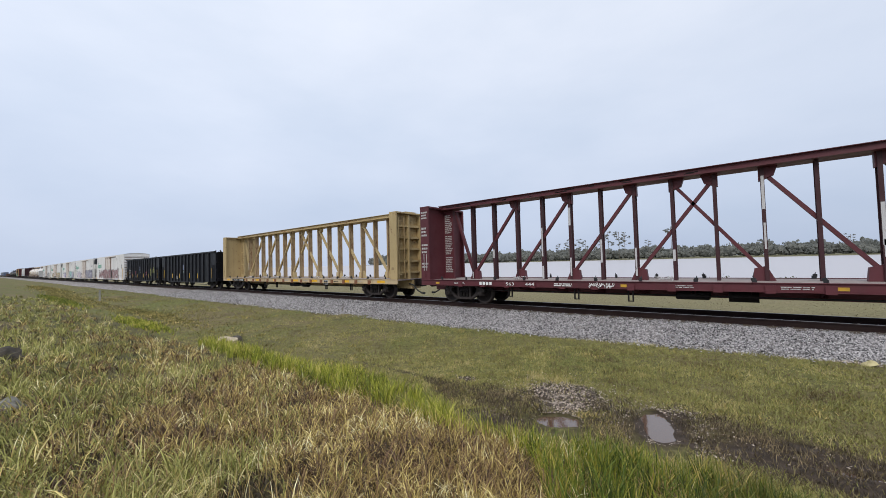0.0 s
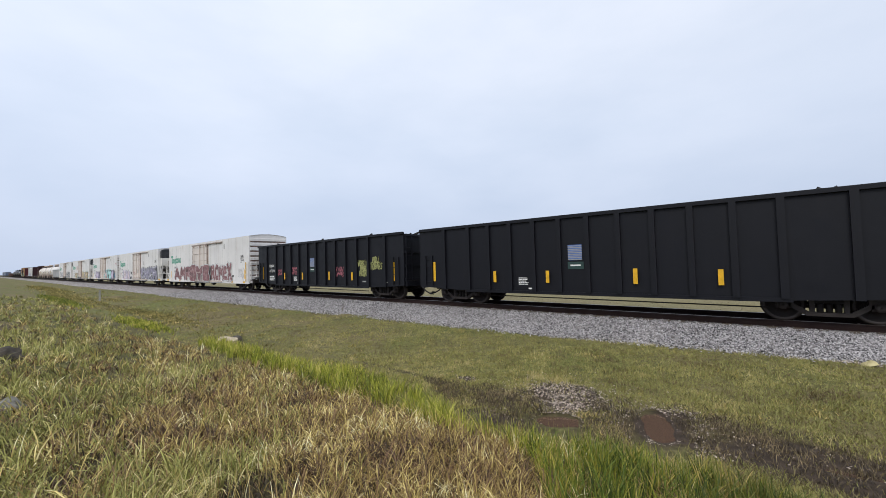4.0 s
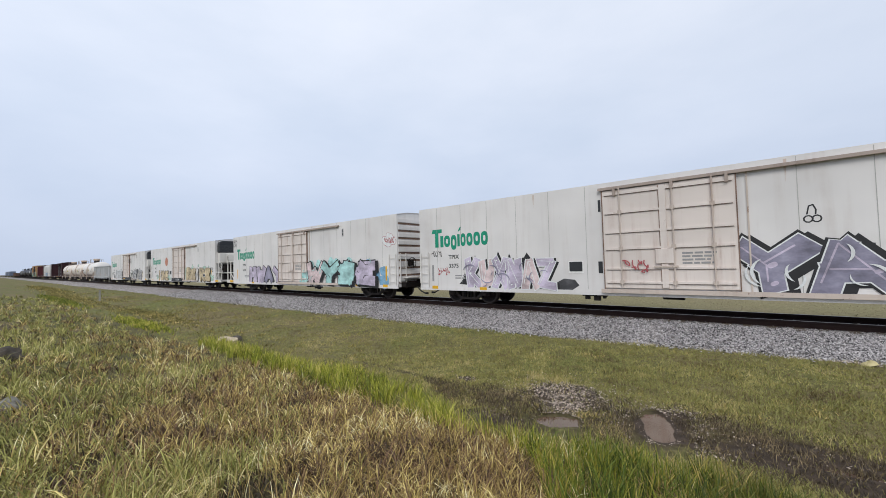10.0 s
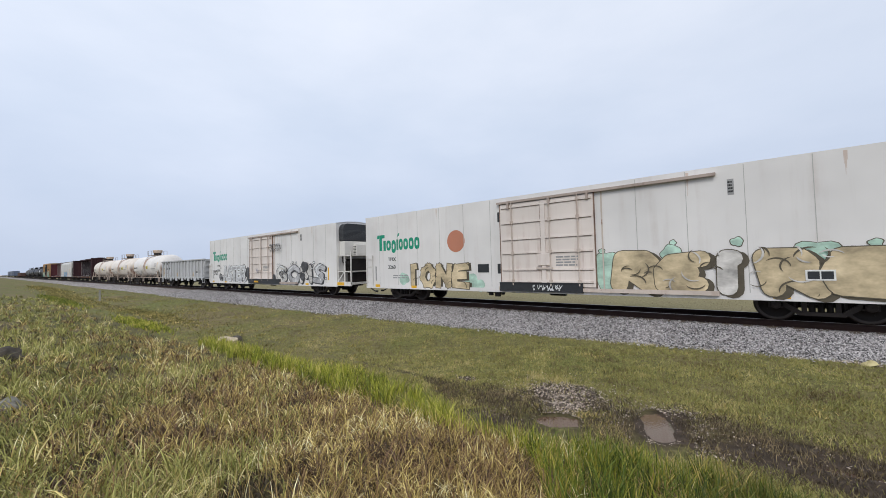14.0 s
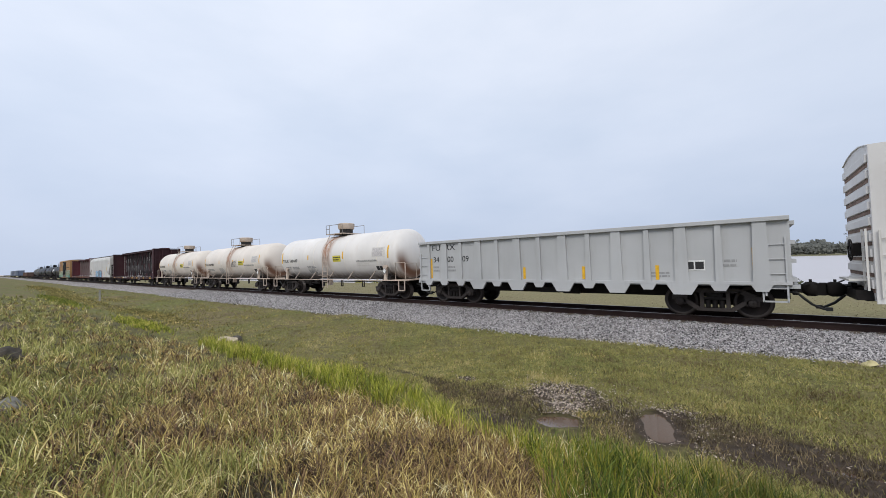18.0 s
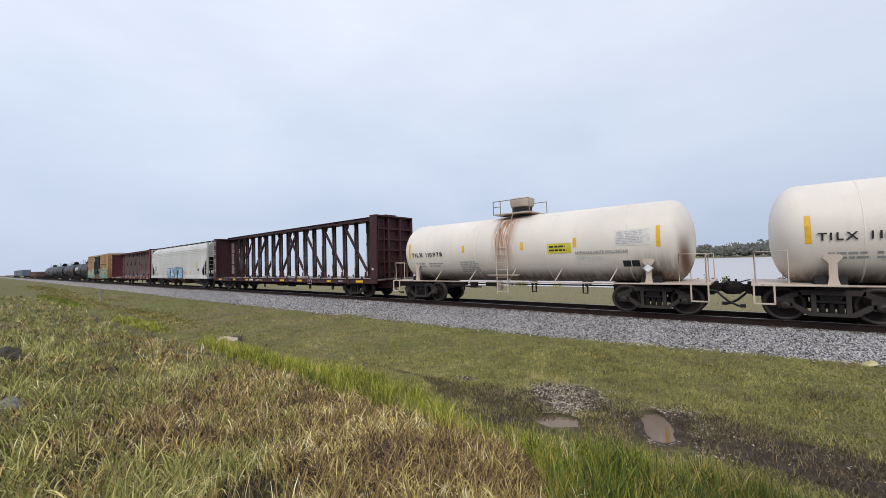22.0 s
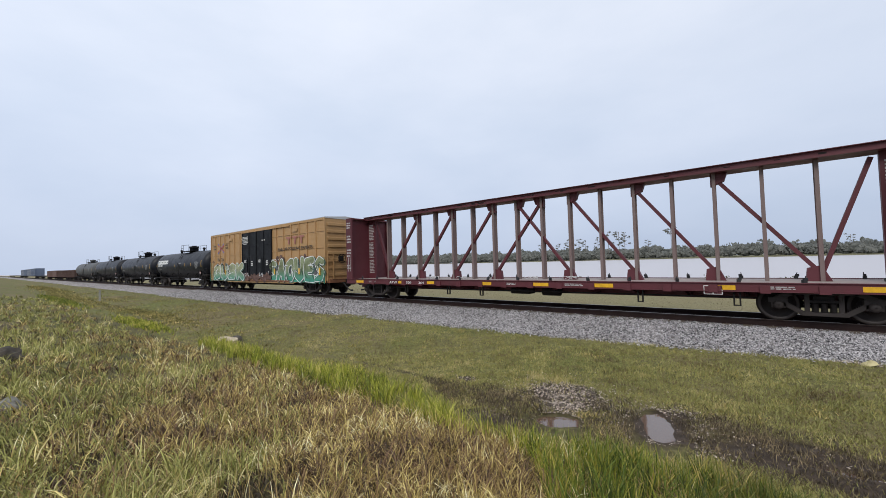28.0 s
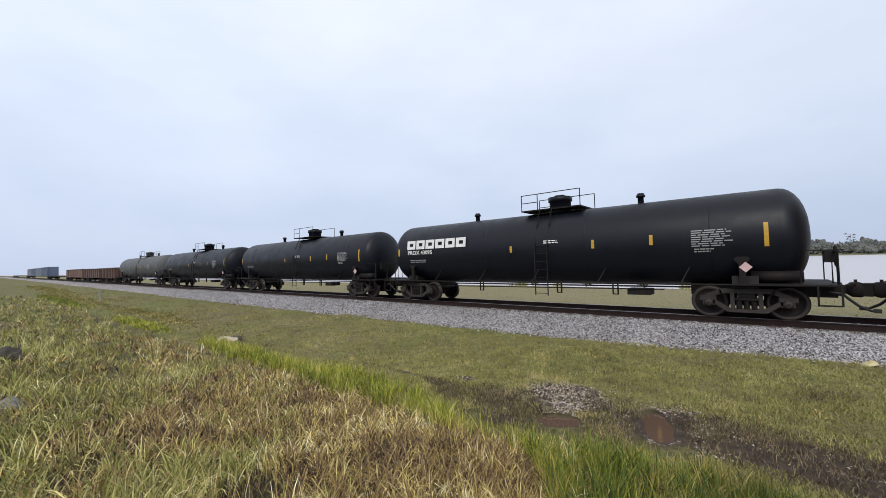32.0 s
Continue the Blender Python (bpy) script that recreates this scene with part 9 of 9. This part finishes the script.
def deco_r5(car, h, y):
    graffiti(car, "ASTER", -6.7, -2.4, 0.74, 2.08, S_GREY, S_WHITE, y - 0.004, 43, S_GREYTAN, 0.24, "grey and white graffiti letter", S_CHARCOAL, "square", line=0.07, sway=0.15, contour=S_GREYLINE)
    swooshes(car, -6.6, -2.4, 0.8, 1.95, 10, S_WHITE, y - 0.034, 75, 0.28)
    swooshes(car, 2.8, h - 1.2, 0.8, 2.0, 16, S_CHARCOAL, y - 0.05, 76, 0.5)
    swooshes(car, 2.8, h - 1.2, 0.8, 2.0, 16, S_WHITE, y - 0.054, 77, 0.5)
    spray_clouds(car, [(-2.0, 1.5, 0.4), (-1.75, 1.1, 0.35), (-7.3, 1.15, 0.3), (-6.9, 0.95, 0.2)], S_CHARCOAL, y - 0.001)
    graffiti(car, "GOMS", 2.6, h - 1.0, 0.70, 2.05, (S_GREYTAN, S_GREY), S_CHARCOAL, y - 0.02, 44, S_WHITE, 0.27, "grey and white graffiti letter", S_CHARCOAL, False, line=0.035)
    bubbles(car, -7.4, -2.2, 0.74, 2.15, 46, S_GREYTAN, S_CHARCOAL, y - 0.0035, 9, 0.11)
    bubbles(car, 2.6, h - 1.0, 0.74, 2.2, 22, S_WHITE, S_CHARCOAL, y - 0.015, 10, 0.12)
    spray_clouds(car, [(6.35, 1.85, 0.34), (6.1, 1.2, 0.26), (2.2, 1.0, 0.34)], S_CHARCOAL, y - 0.062)
    rust_runs(car, [(4.6, 4.3, 0.9, 0.05), (5.65, 4.35, 1.1, 0.06), (2.8, 4.1, 0.6, 0.03), (7.2, 4.35, 0.7, 0.04)], y)
    door_sill(car, -1.6, 3.2, y)
    patch(car, -0.6, 0.1, 0.75, 0.87, M_REFLECT, y - 0.166)
    scrawl(car, -8.75, 1.3, 0.8, 0.45, S_BLACK, y, 63, 6, 0.028)
    scrawl(car, 1.85, 3.0, 1.6, 0.55, S_CHARCOAL, y - 0.13, 45, 12, 0.03)
    scrawl(car, 3.3, 1.3, 0.7, 0.4, S_BLACK, y - 0.07, 46, 6, 0.03)
    scrawl(car, -0.4, 1.5, 0.6, 0.35, S_VIOLET, y - 0.13, 47, 6, 0.03)


S_GREYTAN = flat_spray("off_white_spray", (0.55, 0.53, 0.50))
S_CHARCOAL = flat_spray("charcoal_spray", (0.06, 0.06, 0.065))
S_DARKGREEN = flat_spray("dark_green_spray", (0.035, 0.085, 0.06))
S_RUSTY = flat_spray("rust_brown_spray", (0.095, 0.042, 0.028), 3.0)
S_INKISH = plain("dark_outline_spray", (0.09, 0.075, 0.05), 0.6)
M_SUNDISC = paint("faded_red_disc", (0.50, 0.20, 0.12), grime=0.2)

M_RUSTSILL = paint("rust_bleached_sill", (0.52, 0.405, 0.245), dirt=(0.15, 0.07, 0.04), grime=1.0, rust=0.5)

centerbeam(-1.50, 11.0, M_MAROON, "maroon empty centre-beam flat car with white-worn columns", 4, column=M_DARKMAROON, marks=("", "563 444"))
centerbeam(-25.14, 10.95, M_YELLOW, "faded yellow empty centre-beam flat car", 1, sill=M_RUSTSILL, column=M_YELLOWCOL, marks=("TTZX", "84835"))
black_gondola(-45.56, 7.95, "black steel gondola with scrap load", 3, False)
black_gondola(-62.49, 7.82, "black steel gondola with red and yellow spray tags", 5, True)
reefer(-81.73, 9.92, "white refrigerator car with faded maroon graffiti", -1, (-9.2, -5.95), deco_r1, "3223", (-2.36, 1.36))
reefer(-105.75, 9.97, "white refrigerator car with violet grey graffiti", 1, (-9.2, -5.95), deco_r2, "3375", (-1.45, 2.15))
reefer(-127.11, 9.81, "white refrigerator car with lilac and mint graffiti", -1, (-9.1, -5.85), deco_r3, "3250", (-2.16, 1.50))
reefer(-150.96, 10.10, "white refrigerator car with tan graffiti and a faded red disc", 1, (-9.2, -5.95), deco_r4, "3260", (-1.56, 2.15))
reefer(-173.59, 9.79, "white refrigerator car with grey graffiti", 1, (-9.02, -5.8), deco_r5, "3258", (-1.53, 2.12))
grey_gondola(-191.47, 6.64)
white_tank(-205.91, "TILX 110417", 1)
white_tank(-220.44, "TILX 110980", 2)
white_tank(-234.83, "TILX 110978", 3)
centerbeam(-254.03, 11.2, M_DARKMAROON, "dark maroon empty centre-beam flat car with painted warnings", 6, column=M_DARKCOL, marks=("", "563714"))
covered_hopper(-275.59, 9.07)
centerbeam(-296.76, 11.0, M_MAROON, "maroon empty centre-beam flat car with grey columns", 8, pads=False, column=M_GREYCOL, marks=("ATW", "300 364"))
box_car(-318.82, 9.07)
black_tank(-337.80, 7.98, "black tank car with a white block emblem", emblem=True, bx=6.5)
black_tank(-355.68, 8.3, "plain black tank car")
black_tank(-375.08, 9.0, "black tank car with yellow marks", far=True)
black_tank(-396.58, 10.2, "dusty grey tank car", M_TANK_GREY, far=True)
far_gondola(-414.31, 5.2, M_BROWN, "dark brown steel gondola")
far_gondola(-428.81, 8.2, M_BROWN, "dark brown steel gondola")
far_gondola(-449.81, 11.5, M_ORANGE, "rusty orange steel gondola", 2.6)
container_flat(-482.81, 20.0, (), "empty dark container flat car")
container_flat(-544.81, 40.0, (M_GREYBLUE, M_BLUE, M_GREYBLUE, M_BLUE), "flat car with blue and grey containers")
container_flat(-644.81, 55.0, (), "empty dark container flat car")


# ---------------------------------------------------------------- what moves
ROLL = (0.00, 10.01, 20.79, 30.81, 41.04, 51.28, 61.51, 72.13, 82.22, 92.91, 103.27, 113.30, 123.84, 133.87, 144.59, 154.91,
        165.23, 175.54, 185.57, 196.40, 206.53, 216.77, 227.06, 237.40, 248.29, 258.32, 268.76, 279.20, 289.35, 300.08, 310.13, 320.96, 331.06)


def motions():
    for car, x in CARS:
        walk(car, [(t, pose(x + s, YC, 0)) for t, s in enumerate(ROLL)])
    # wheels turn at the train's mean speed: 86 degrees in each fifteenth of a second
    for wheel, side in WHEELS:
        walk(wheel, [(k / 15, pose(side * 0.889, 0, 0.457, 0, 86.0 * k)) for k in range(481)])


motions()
